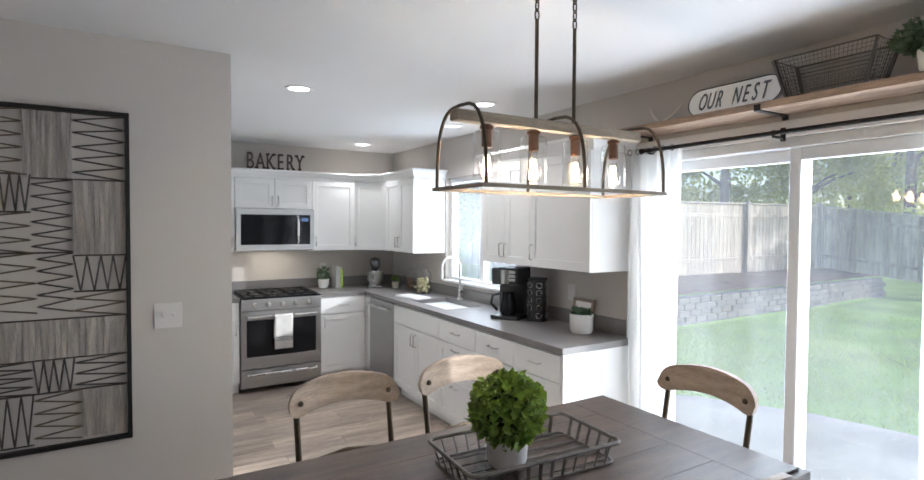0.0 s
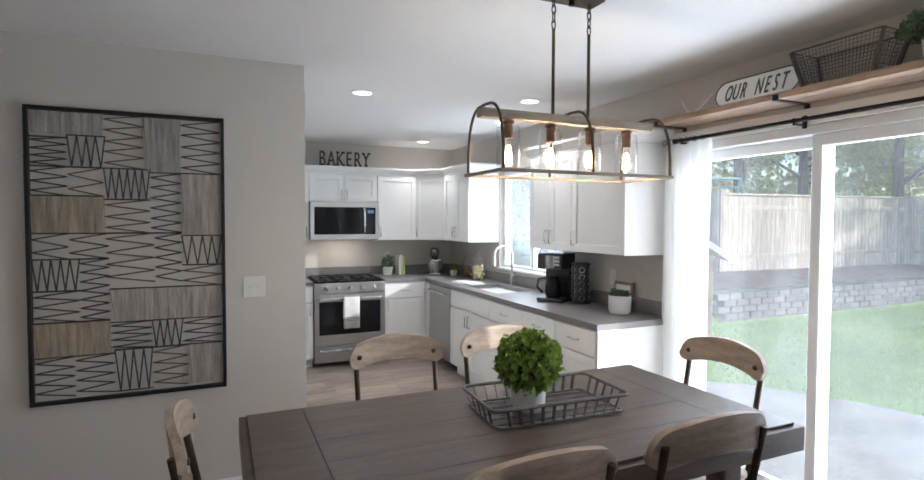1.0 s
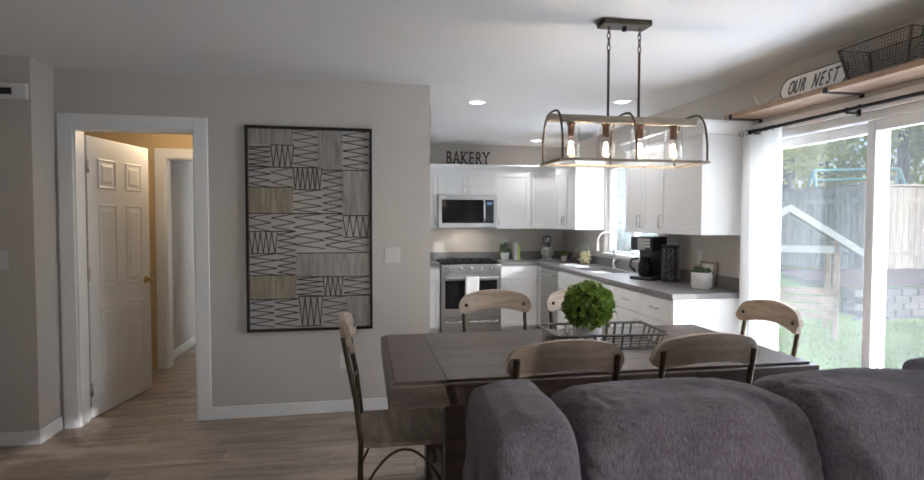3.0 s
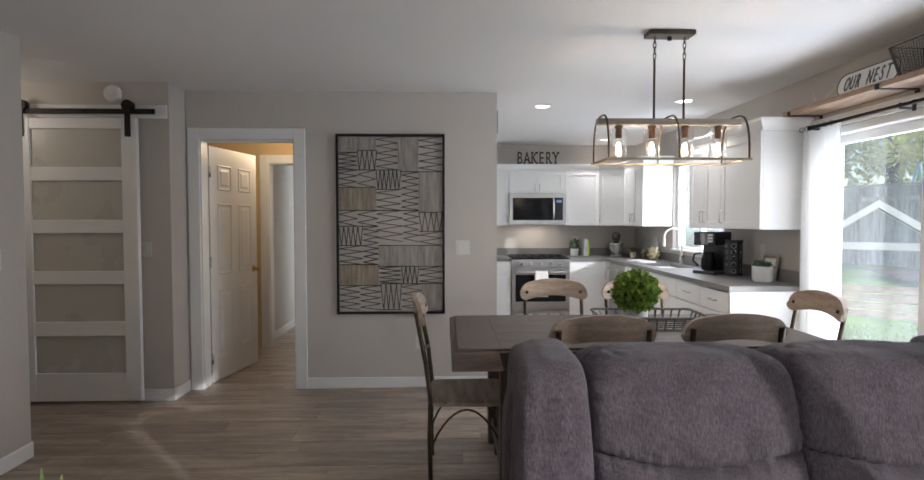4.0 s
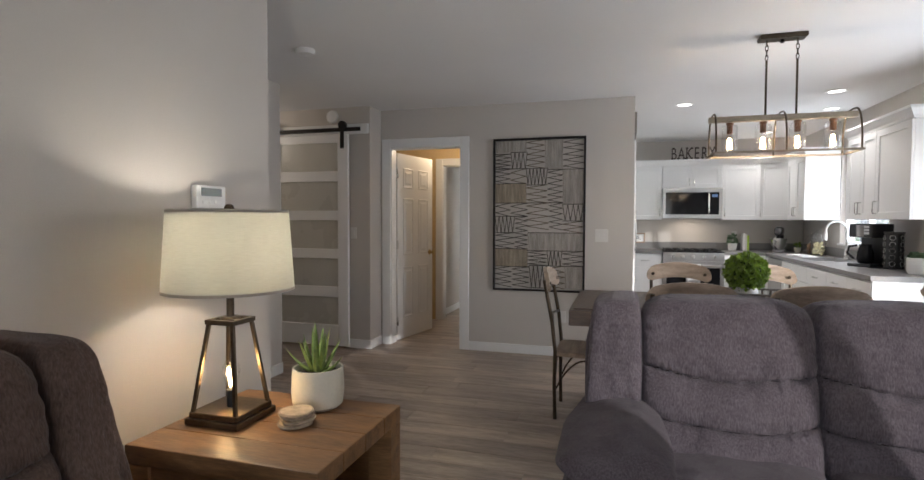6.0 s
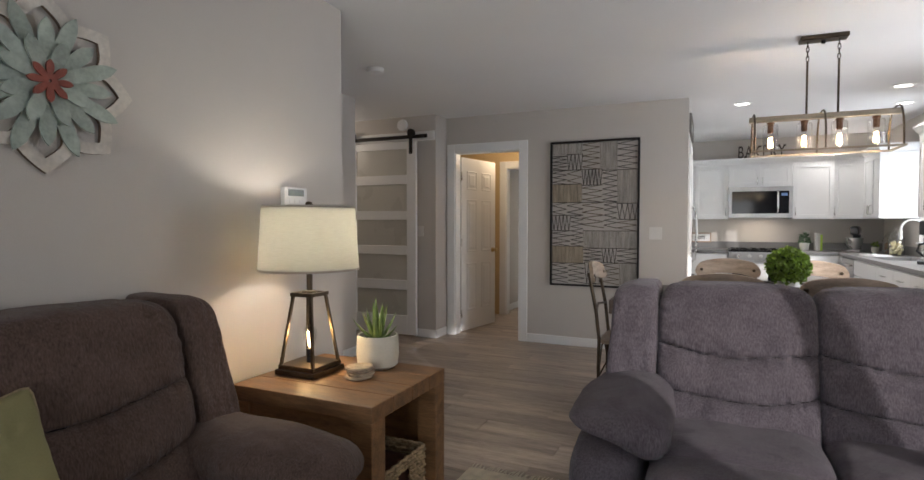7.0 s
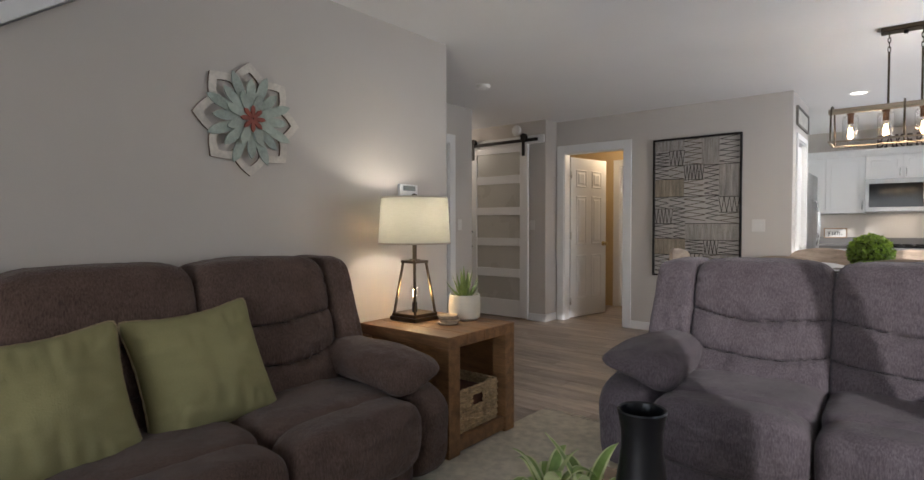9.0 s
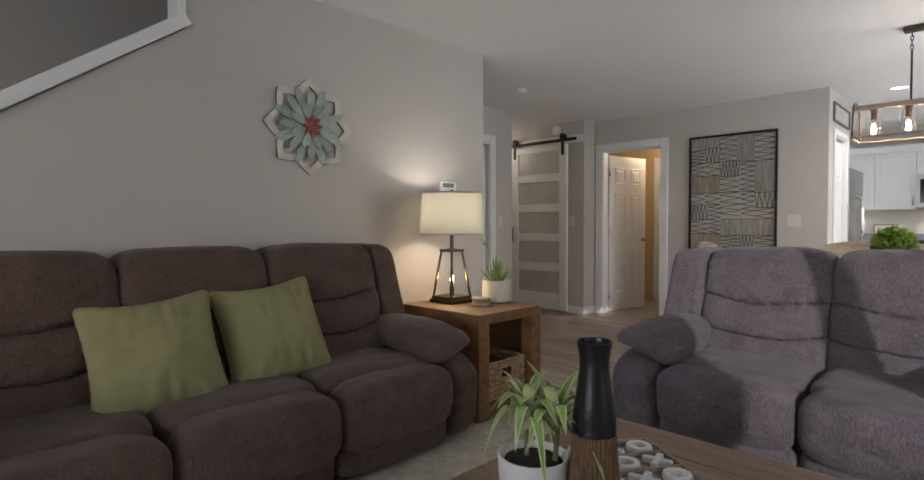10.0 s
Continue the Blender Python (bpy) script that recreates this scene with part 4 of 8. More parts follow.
for x in (0.16, 0.38, 0.60):
    for y in (0.2, 0.45):
        bm = bmesh.new()
        add_lathe(bm, [(0, 0.9185), (0.045, 0.9185), (0.045, 0.921), (0.03, 0.923), (0, 0.9235)], (x, y, 0), 16)
        part("burner", bm, BLACKP, rg, smooth=True)
tw = thing("tea_towel", "white tea towel with grey stripes hanging on the oven handle", "towel", (1.38, 5.42, 0))
bm = bmesh.new()
prof = [(-0.066, 0.42), (-0.068, 0.60), (-0.066, 0.735), (-0.05, 0.751), (-0.034, 0.735), (-0.032, 0.60), (-0.03, 0.52)]
cols = [[bm.verts.new((x + 0.004 * math.sin(z * 9), y + 0.003 * math.sin(x * 50 + z * 4), z)) for y, z in prof] for x in [-0.085 + 0.17 * i / 8 for i in range(9)]]
for a, c in zip(cols, cols[1:]):
    for j in range(len(prof) - 1):
        bm.faces.new((a[j], a[j + 1], c[j + 1], c[j]))
tc = part("cloth", bm, mat("white_linen", (0.72, 0.70, 0.67), 0.9, var=0.06, scale=20, fine=250, bump=0.1), tw, smooth=True)
sm = tc.modifiers.new("thick", "SOLIDIFY")
sm.thickness, sm.offset = 0.003, 0
for z in (0.50, 0.515, 0.53):
    bm = bmesh.new()
    add_box(bm, (-0.084, -0.0735, z), (0.084, -0.0722, z + 0.008))
    part("stripe", bm, mat("grey_stripe", (0.22, 0.22, 0.23), 0.9), tw)

# dishwasher
dwm = thing("dishwasher", "stainless steel dishwasher under the worktop", "dishwasher", (BX, 5.33, 0), -90)
bm = bmesh.new()
add_box(bm, (0.003, 0.0, 0.10), (0.595, 0.57, ZT - 0.004), 0.002)
part("body", bm, BLACKP, dwm)
bm = bmesh.new()
add_box(bm, (0.003, -0.022, 0.11), (0.595, -0.001, ZT - 0.012), 0.004, 2)
dd = part("door", bm, STEEL, dwm)
bm = bmesh.new()
add_tube(bm, [(0.06, -0.022, 0.80), (0.06, -0.055, 0.80), (0.30, -0.062, 0.80), (0.54, -0.055, 0.80), (0.54, -0.022, 0.80)], 0.011, 10)
part("handle", bm, CHROME, dd, smooth=True)

# fridge and the panel above it
fr = thing("fridge", "stainless steel french-door fridge with curved handles", "fridge", (0.56, 4.07, 0), 90)
bm = bmesh.new()
add_box(bm, (0, 0.065, 0.03), (0.905, 0.80, 1.75), 0.004)
part("body", bm, mat("grey_fridge_side", (0.20, 0.20, 0.21), 0.45, 0.3), fr)
for x0, x1 in ((0.0, 0.451), (0.455, 0.905)):
    bm = bmesh.new()
    add_box(bm, (x0, 0.0, 0.70), (x1, 0.062, 1.775), 0.012, 3)
    d = part("door", bm, STEEL, fr, smooth=True)
    hx = 0.415 if x0 == 0 else 0.49
    bm = bmesh.new()
    add_tube(bm, [(hx, 0.0, 0.80), (hx, -0.05, 0.84), (hx, -0.068, 1.15), (hx, -0.05, 1.44), (hx, 0.0, 1.48)], 0.013, 10)
    part("handle", bm, CHROME, d, smooth=True)
bm = bmesh.new()
add_box(bm, (0.0, 0.0, 0.06), (0.905, 0.062, 0.69), 0.012, 3)
d = part("freezer_drawer", bm, STEEL, fr, smooth=True)
bm = bmesh.new()
add_tube(bm, [(0.08, 0.0, 0.62), (0.10, -0.05, 0.62), (0.45, -0.065, 0.62), (0.80, -0.05, 0.62), (0.825, 0.0, 0.62)], 0.013, 10)
part("handle", bm, CHROME, d, smooth=True)
cabinet("white shaker cabinet above the fridge", (0.26, 4.01, 0), 90, 1.0, 0.60, 1.80, UZ1, doors2(1.0, 1.80, UZ1, 1.87))

# pantry door with a framed board above it
panel_door("door_pantry", 0.54, 2.0, "white panelled pantry door, closed", (0.54, 3.23, 0), 90, brass=False, grid=1)
pb = thing("framed_board", "small grey framed wooden board above the pantry door", "wall sign", (0.5705, 3.50, 2.16))
bm = bmesh.new()
add_box(bm, (0.001, -0.36, 0.015), (0.012, 0.36, 0.175))
part("board", bm, mat("pale_grey_board", (0.52, 0.50, 0.46), 0.7, var=0.2, scale=6, fine=30), pb)
bm = bmesh.new()
for b in [(-0.38, 0, 0.38, 0.02), (-0.38, 0.17, 0.38, 0.19), (-0.38, 0.02, -0.36, 0.17), (0.36, 0.02, 0.38, 0.17)]:
    add_box(bm, (0.001, b[0], b[1]), (0.022, b[2], b[3]), 0.002)
part("frame", bm, mat("weathered_grey_wood", (0.17, 0.155, 0.135), 0.7, var=0.3, scale=6, fine=30), pb)

# lettering on the cabinets
bk = thing("bakery_letters", "dark slab letters standing on the wall cabinets", "sign", (1.385, N0 - 0.03, UZ1 + 0.0915))
lettering(bk, "BAKERY", 0.235, 0.012, pose(0, 0, 0, 90), LETTER, 0.097, 0.585, slab=0.022)

# ---- small kitchen things ----
rng = random.Random(11)
cm = thing("coffee_maker", "black drip coffee maker with a steel and glass carafe", "coffee maker", (2.60, 3.36, CT), -60)
bm = bmesh.new()
add_box(bm, (-0.11, -0.13, 0.001), (0.11, 0.13, 0.03), 0.008, 2)
part("base", bm, BLACKP, cm)
bm = bmesh.new()
add_box(bm, (-0.105, 0.02, 0.0305), (0.105, 0.13, 0.26), 0.008, 2)
part("tank", bm, BLACKP, cm)
bm = bmesh.new()
add_box(bm, (-0.11, -0.12, 0.2605), (0.11, 0.13, 0.385), 0.014, 2)
part("head", bm, BLACKP, cm)
bm = bmesh.new()
add_lathe(bm, [(0.058, 0.0), (0.062, 0.10), (0.0, 0.105)], (0, -0.075, 0.27), 20)
part("brew_basket", bm, STEEL, cm, "steel brew basket", smooth=True)
bm = bmesh.new()
add_lathe(bm, [(0, 0.033), (0.05, 0.033), (0.066, 0.06), (0.062, 0.13), (0.045, 0.18), (0.048, 0.20), (0.0, 0.205)], (0, -0.055, 0), 20)
cf = part("carafe", bm, BLACKGLASS, cm, "dark glass carafe", smooth=True)
bm = bmesh.new()
add_tube(bm, [(-0.045, -0.09, 0.19), (-0.09, -0.13, 0.18), (-0.10, -0.14, 0.12), (-0.07, -0.10, 0.07)], 0.010, 8)
part("handle", bm, BLACKP, cf, smooth=True)
for i in range(3):
    bm = bmesh.new()
    add_box(bm, (0.035, -0.124, 0.29 + i * 0.028), (0.085, -0.1205, 0.31 + i * 0.028), 0.001)
    part("button", bm, STEEL, cm)
pc = thing("pod_carousel", "black coffee pod tower with chrome wire rings", "pod holder", (2.70, 3.165, CT))
bm = bmesh.new()
add_lathe(bm, [(0, 0.001), (0.075, 0.001), (0.075, 0.012), (0.068, 0.016), (0.068, 0.30), (0.075, 0.305), (0.075, 0.315), (0, 0.318)], n=24)
part("tower", bm, BLACKP, pc, smooth=True)
for k in range(5):
    for a in range(6):
        bm = bmesh.new()
        c = Vector((0.072 * math.cos(a * 1.047), 0.072 * math.sin(a * 1.047), 0.045 + 0.055 * k))
        u, v = Vector((-math.sin(a * 1.047), math.cos(a * 1.047), 0)), Vector((0, 0, 1))
        add_tube(bm, [c + (u * math.cos(q) + v * math.sin(q)) * 0.021 for q in [j * 0.785 for j in range(8)]], 0.0022, 4, True)
        part("ring", bm, CHROME, pc)
sp = thing("succulent_pot", "white ribbed pot with pale green succulents on the worktop", "plant", (2.66, 2.66, CT))
bm = bmesh.new()
add_lathe(bm, [(0, 0.001), (0.062, 0.001), (0.076, 0.02), (0.078, 0.125), (0.072, 0.127), (0.068, 0.11), (0, 0.105)], n=28)
part("pot", bm, WHITEC, sp, smooth=True)
for k in range(7):
    a = k * 0.9
    bm = bmesh.new()
    leaf_ball(bm, (0.038 * math.cos(a) * (k > 0), 0.038 * math.sin(a) * (k > 0), 0.125), 0.028, 60, 0.03, rng, 0.8, 0.2, 0.7)
    part("rosette", bm, DUSTY, sp)
pf = thing("picture_frame", "small oak picture frame with a pale print leaning on the wall", "picture frame", (2.79, 2.80, CT), -90)
lm = pose(0, 0, 0, -9)
bm = bmesh.new()
for b in [(-0.10, 0.0, 0.10, 0.022), (-0.10, 0.178, 0.10, 0.20), (-0.10, 0.022, -0.078, 0.178), (0.078, 0.022, 0.10, 0.178)]:
    add_box(bm, (b[0], -0.012, b[1] + 0.001), (b[2], 0.006, b[3]), 0.002, m=lm)
part("frame", bm, PALEWOOD, pf)
bm = bmesh.new()
add_box(bm, (-0.078, -0.004, 0.023), (0.078, 0.0, 0.178), m=lm)
part("print", bm, WHITEC, pf, "pale print with faint lines")
for i in range(3):
    bm = bmesh.new()
    add_box(bm, (-0.04 + 0.006 * i, -0.0055, 0.075 + 0.022 * i), (0.04 - 0.008 * i, -0.0042, 0.081 + 0.022 * i), m=lm)
    part("line", bm, mat("faint_grey_ink", (0.45, 0.43, 0.40), 0.8), pf)

mx = thing("stand_mixer", "dark steel stand mixer on the worktop in the corner", "mixer", (2.46, 5.72, CT), -20)
bm = bmesh.new()
add_box(bm, (-0.07, -0.12, 0.001), (0.07, 0.12, 0.03), 0.014, 2)
part("base", bm, STEEL, mx)
bm = bmesh.new()
add_tube(bm, [(0, 0.09, 0.03), (0, 0.095, 0.12), (0, 0.09, 0.22)], [0.045, 0.038, 0.045], 14)
part("column", bm, BLACKP, mx, smooth=True)
bm = bmesh.new()
add_cushion(bm, (-0.055, -0.15, 0.21), (0.055, 0.14, 0.33), 3.0, 10)
part("head", bm, mat("dark_grey_enamel", (0.13, 0.13, 0.135), 0.22, 0.6), mx, smooth=True, angle=80)
bm = bmesh.new()
add_lathe(bm, [(0, 0.033), (0.045, 0.033), (0.05, 0.04), (0.085, 0.09), (0.095, 0.17), (0.097, 0.18), (0.092, 0.178), (0.08, 0.09), (0.0, 0.05)], (0, -0.07, 0), 24)
part("bowl", bm, CHROME, mx, smooth=True)


def jar(at, r, h, fill, label):
    t = thing("glass_jar", label, "jar", at, 0, "jars by the sink")
    bm = bmesh.new()
    add_lathe(bm, [(0, 0.001), (r, 0.001), (r, h * 0.72), (r * 0.62, h * 0.86), (r * 0.62, h * 0.92)], n=20)
    part("body", bm, THIN, t, smooth=True)
    bm = bmesh.new()
    add_lathe(bm, [(0, h * 0.92), (r * 0.68, h * 0.92), (r * 0.68, h * 0.96), (r * 0.25, h * 0.97), (r * 0.3, h * 1.08), (0, h * 1.1)], n=16)
    part("lid", bm, THIN, t, "clear glass stopper lid", smooth=True)
    bm = bmesh.new()
    for i in range(26):
        rr = r * 0.7 * math.sqrt(rng.random())
        a = rng.random() * 6.28
        c = Vector((rr * math.cos(a), rr * math.sin(a), r * 0.22 + h * 0.5 * (i / 26)))
        bmesh.ops.create_icosphere(bm, subdivisions=1, radius=r * 0.24, matrix=Matrix.Translation(c))
    part("contents", bm, fill, t)["kind"] = "stuff"


PASTA = mat("cream_food", (0.70, 0.62, 0.36), 0.7, var=0.2, scale=30)
NUTS = mat("brown_food", (0.32, 0.20, 0.12), 0.7, var=0.3, scale=30)
jar((2.69, 4.98, CT), 0.076, 0.285, PASTA, "clear glass jar filled with pale pasta")
jar((2.72, 5.16, CT), 0.060, 0.25, PASTA, "clear glass jar with pale contents")
jar((2.70, 5.31, CT), 0.058, 0.24, NUTS, "clear glass jar with brown contents")


def potted(at, r, h, label, leaf, count, size, squash=0.9, pot=WHITEC, top=0.05, name="potted_plant"):
    t = thing(name, label, "plant", at)
    bm = bmesh.new()
    add_lathe(bm, [(0, 0.001), (r * 0.72, 0.001), (r * 0.8, h * 0.1), (r, h), (r * 0.93, h), (r * 0.88, h * 0.88), (0, h * 0.86)], n=24)
    part("pot", bm, pot, t, smooth=True)
    bm = bmesh.new()
    leaf_ball(bm, (0, 0, h + top * 0.5), r * 0.95, count, size, rng, squash, 0.2, 0.25)
    part("foliage", bm, leaf, t)


potted((1.93, 5.90, CT), 0.062, 0.10, "small leafy plant in a white pot beside the range", DUSTY, 90, 0.05, 1.1, top=0.09)
potted((2.62, 5.52, CT), 0.042, 0.07, "tiny plant in a cream pot", LEAFG, 60, 0.03, 1.0, CREAMC)
for i, (c, w, hh, lab) in enumerate([((0.75, 0.74, 0.70), 0.022, 0.235, "tall white cookbook"), ((0.62, 0.60, 0.55), 0.02, 0.23, "tall grey cookbook"), ((0.42, 0.62, 0.05), 0.022, 0.21, "lime green cookbook")]):
    b = thing("cookbook", lab + " standing on the worktop", "book", (2.06 + 0.026 * i, 5.90, CT), 0, "cookbooks")
    cm_ = mat("book_cover", c, 0.5, var=0.08)
    bm = bmesh.new()
    for q in [(-w / 2, -w / 2 + 0.003), (w / 2 - 0.003, w / 2)]:
        add_box(bm, (q[0], -0.08, 0.001), (q[1], 0.08, hh))
    add_box(bm, (-w / 2 + 0.003, -0.08, 0.001), (w / 2 - 0.003, -0.077, hh))
    part("cover", bm, cm_, b)
    bm = bmesh.new()
    add_box(bm, (-w / 2 + 0.0035, -0.0765, 0.004), (w / 2 - 0.0035, 0.076, hh - 0.004))
    part("pages", bm, WHITEC, b)
bm = bmesh.new()
for i in range(3):
    add_box(bm, (-0.09 + 0.004 * i, -0.17 + 0.003 * i, 0.001 + 0.006 * i), (0.09 - 0.003 * i, 0.17, 0.006 + 0.006 * i), 0.002)
simple("folded_towel", bm, mat("white_towel", (0.75, 0.74, 0.72), 0.9, fine=200, bump=0.2), "folded white towel beside the sink", "towel", (2.44, 4.72, CT), 12)
ys = thing("small_sign", "small framed wooden sign with dark lettering against the wall", "sign", (0.66, 6.05, CT + 0.10))
bm = bmesh.new()
add_box(bm, (-0.12, 0.0, 0.0), (0.12, 0.012, 0.11))
part("board", bm, WHITEC, ys)
bm = bmesh.new()
for b in [(-0.135, -0.015, 0.135, 0.0), (-0.135, 0.11, 0.135, 0.125), (-0.135, 0, -0.12, 0.11), (0.12, 0, 0.135, 0.11)]:
    add_box(bm, (b[0], -0.008, b[1]), (b[2], 0.009, b[3]), 0.002)
part("frame", bm, SHELFWOOD, ys)
lettering(ys, "yum.", 0.10, 0.002, Matrix.Translation((0, -0.0025, 0.03)) @ pose(0, 0, 0, 90), BLACKP, 0.048, 0.8)


PLATE = mat("almond_plate", (0.64, 0.615, 0.58), 0.4, var=0.03, scale=8, fine=60, bump=0.01)


def plate(name, label, category, at, rz, w, h, kind_):
    """A wall plate with toggles or sockets; it faces -y before it is turned."""
    t = thing(name, label, category, at, rz)
    bm = bmesh.new()
    add_box(bm, (-w / 2, -0.006, -h / 2), (w / 2, -0.0005, h / 2), 0.002, 2)
    pl_ = part("plate", bm, PLATE, t)
    n = max(1, round(w / 0.06)) if kind_ == "toggle" else 1
    for i in range(n):
        x = (i - (n - 1) / 2) * 0.046
        bm = bmesh.new()
        if kind_ == "toggle":
            add_box(bm, (x - 0.005, -0.02, -0.004), (x + 0.005, -0.0055, 0.014), 0.002)
            part("toggle", bm, PLATE, pl_)
        elif kind_ == "rocker":
            add_box(bm, (x - 0.016, -0.010, -0.033), (x + 0.016, -0.0055, 0.033), 0.002)
            part("rocker", bm, PLATE, pl_)
        else:
            for z in (-0.02, 0.02):
                bm = bmesh.new()
                add_lathe(bm, [(0.016, 0.0), (0.016, 0.003), (0.0, 0.003)], n=14)
                bmesh.ops.transform(bm, matrix=Matrix.Translation((0, -0.0055, z)) @ pose(0, 0, 0, 90), verts=bm.verts)
                part("socket", bm, PLATE, pl_)
    return t


plate("light_switch", "white double light switch beside the wall art", "light switch", (0.285, 2.975, 1.178), 0, 0.118, 0.12, "toggle")
plate("light_switch", "white single light switch beside the barn door", "light switch", (-2.17, 2.71, 1.185), 0, 0.07, 0.115, "rocker")
plate("light_switch", "white single light switch in the hall", "light switch", (-2.33, 1.48, 1.19), 90, 0.07, 0.115, "rocker")
plate("wall_socket", "white double socket under the wall art", "wall socket", (-0.075, 2.975, 0.385), 0, 0.07, 0.115, "socket")
plate("wall_socket", "white double socket over the worktop", "wall socket", (1.98, 6.08, 1.12), 0, 0.07, 0.115, "socket")
plate("wall_socket", "white double socket over the worktop by the patio door", "wall socket", (2.84, 2.95, 1.14), -90, 0.07, 0.115, "socket")

# ---- ceiling lamps and detectors ----
for x, y in ((1.044, 3.49), (2.265, 3.235), (2.25, 5.56), (2.50, 4.08)):
    t = thing("downlight", "round white recessed downlight, lit", "downlight", (x, y, H), 0, "kitchen downlights")
    bm = bmesh.new()
    add_lathe(bm, [(0.062, -0.0005), (0.088, -0.0005), (0.090, -0.004), (0.078, -0.008), (0.064, -0.003), (0.062, -0.0005)], n=28)
    part("trim_ring", bm, TRIM, t, smooth=True)
    bm = bmesh.new()
    add_lathe(bm, [(0.0, -0.0022), (0.064, -0.0022), (0.064, -0.0006), (0, -0.0006)], n=28)
    part("lens", bm, CANGLOW, t, "glowing lens")
    sp_ = new("downlight_beam", bpy.data.lights.new("downlight_beam", "SPOT"))
    sp_.data.energy, sp_.data.spot_size, sp_.data.spot_blend, sp_.data.shadow_soft_size, sp_.data.color = 25, radians(130), 0.6, 0.06, (1.0, 0.92, 0.82)
    sp_.matrix_basis = look((x, y, H - 0.012), (x, y, 0))


def detector(at, label, vertical=False):
    t = thing("smoke_detector", label, "smoke detector", at)
    bm = bmesh.new()
    add_lathe(bm, [(0, 0), (0.066, 0), (0.066, -0.012), (0.058, -0.030), (0.03, -0.036), (0, -0.036)], n=24)
    if vertical:
        bmesh.ops.transform(bm, matrix=pose(0, 0, 0, -90), verts=bm.verts)
    part("housing", bm, TRIM, t, smooth=True)
    bm = bmesh.new()
    add_lathe(bm, [(0.014, -0.0365), (0.012, -0.0395), (0, -0.0395)], n=12)
    if vertical:
        bmesh.ops.transform(bm, matrix=pose(0, 0, 0, -90), verts=bm.verts)
    part("button", bm, CAB, t, smooth=True)


detector((-1.60, 0.94, H - 0.0005), "round white smoke detector on the hall ceiling")
detector((-2.40, 2.7095, 2.375), "round white detector on the wall above the barn door", True)

# ---- pendant over the dining table ----
WEATHER = mat("weathered_grey_beam", (0.36, 0.30, 0.225), 0.65, var=0.35, scale=5, fine=40, bump=0.05, stretch=(1, 9, 9))
COPPER = mat("aged_copper_socket", (0.19, 0.10, 0.06), 0.4, 0.85, var=0.25, scale=20)
PX, PY, PZ = 1.400, 1.485, 1.738
pd = thing("pendant_lamp", "four-bulb linear pendant with a grey beam and bronze hoops, lit", "pendant lamp", (PX, PY, 0))
bm = bmesh.new()
add_box(bm, (-0.13, -0.05, H - 0.028), (0.13, 0.05, H - 0.0005), 0.004)
cn = part("canopy", bm, BRONZE, pd)
bm = bmesh.new()
add_lathe(bm, [(0, -0.02), (0.012, -0.02), (0.012, 0.0), (0, 0.0)], (0, 0, H - 0.028), 14)
part("knob", bm, BLACKM, cn, smooth=True)
bm = bmesh.new()
add_box(bm, (-0.41, -0.022, PZ + 0.205), (0.41, 0.022, PZ + 0.240), 0.003)
part("beam", bm, WEATHER, pd, "weathered grey-brown beam")
for x in (-0.085, 0.085):
    bm = bmesh.new()
    for k in range(4):
        c = Vector((x, 0, H - 0.045 - 0.030 * k))
        u = Vector((1, 0, 0)) if k % 2 else Vector((0, 1, 0))
        add_tube(bm, [c + u * 0.008 * math.cos(q) + Vector((0, 0, 0.020 * math.sin(q))) for q in [j * 0.6283 for j in range(10)]], 0.0028, 5, True)
    part("chain", bm, BRONZE, pd)
    bm = bmesh.new()
    add_tube(bm, [(x, 0, PZ + 0.24), (x, 0, H - 0.150)], 0.0065, 10)
    part("rod", bm, BRONZE, pd, smooth=True)
bm = bmesh.new()
W2, D2 = 0.40, 0.155
for b in [(-W2, -D2, W2, -D2 + 0.014), (-W2, D2 - 0.014, W2, D2), (-W2, -D2 + 0.014, -W2 + 0.014, D2 - 0.014), (W2 - 0.014, -D2 + 0.014, W2, D2 - 0.014)]:
    add_box(bm, (b[0], b[1], PZ - 0.006), (b[2], b[3], PZ + 0.006), 0.001)
part("lower_frame", bm, WEATHER, pd)
for x in (-0.385, 0.0, 0.385):
    bm = bmesh.new()
    pts = []
    for k in range(17):
        a = math.pi * k / 16
        c, s = math.cos(a), math.sin(a)
        pts.append((x, math.copysign(abs(c) ** 0.62, c) * 0.148, PZ + 0.004 + 0.25 * abs(s) ** 0.75))
    add_tube(bm, pts, 0.0058, 8)
    part("hoop", bm, BRONZE, pd, smooth=True)
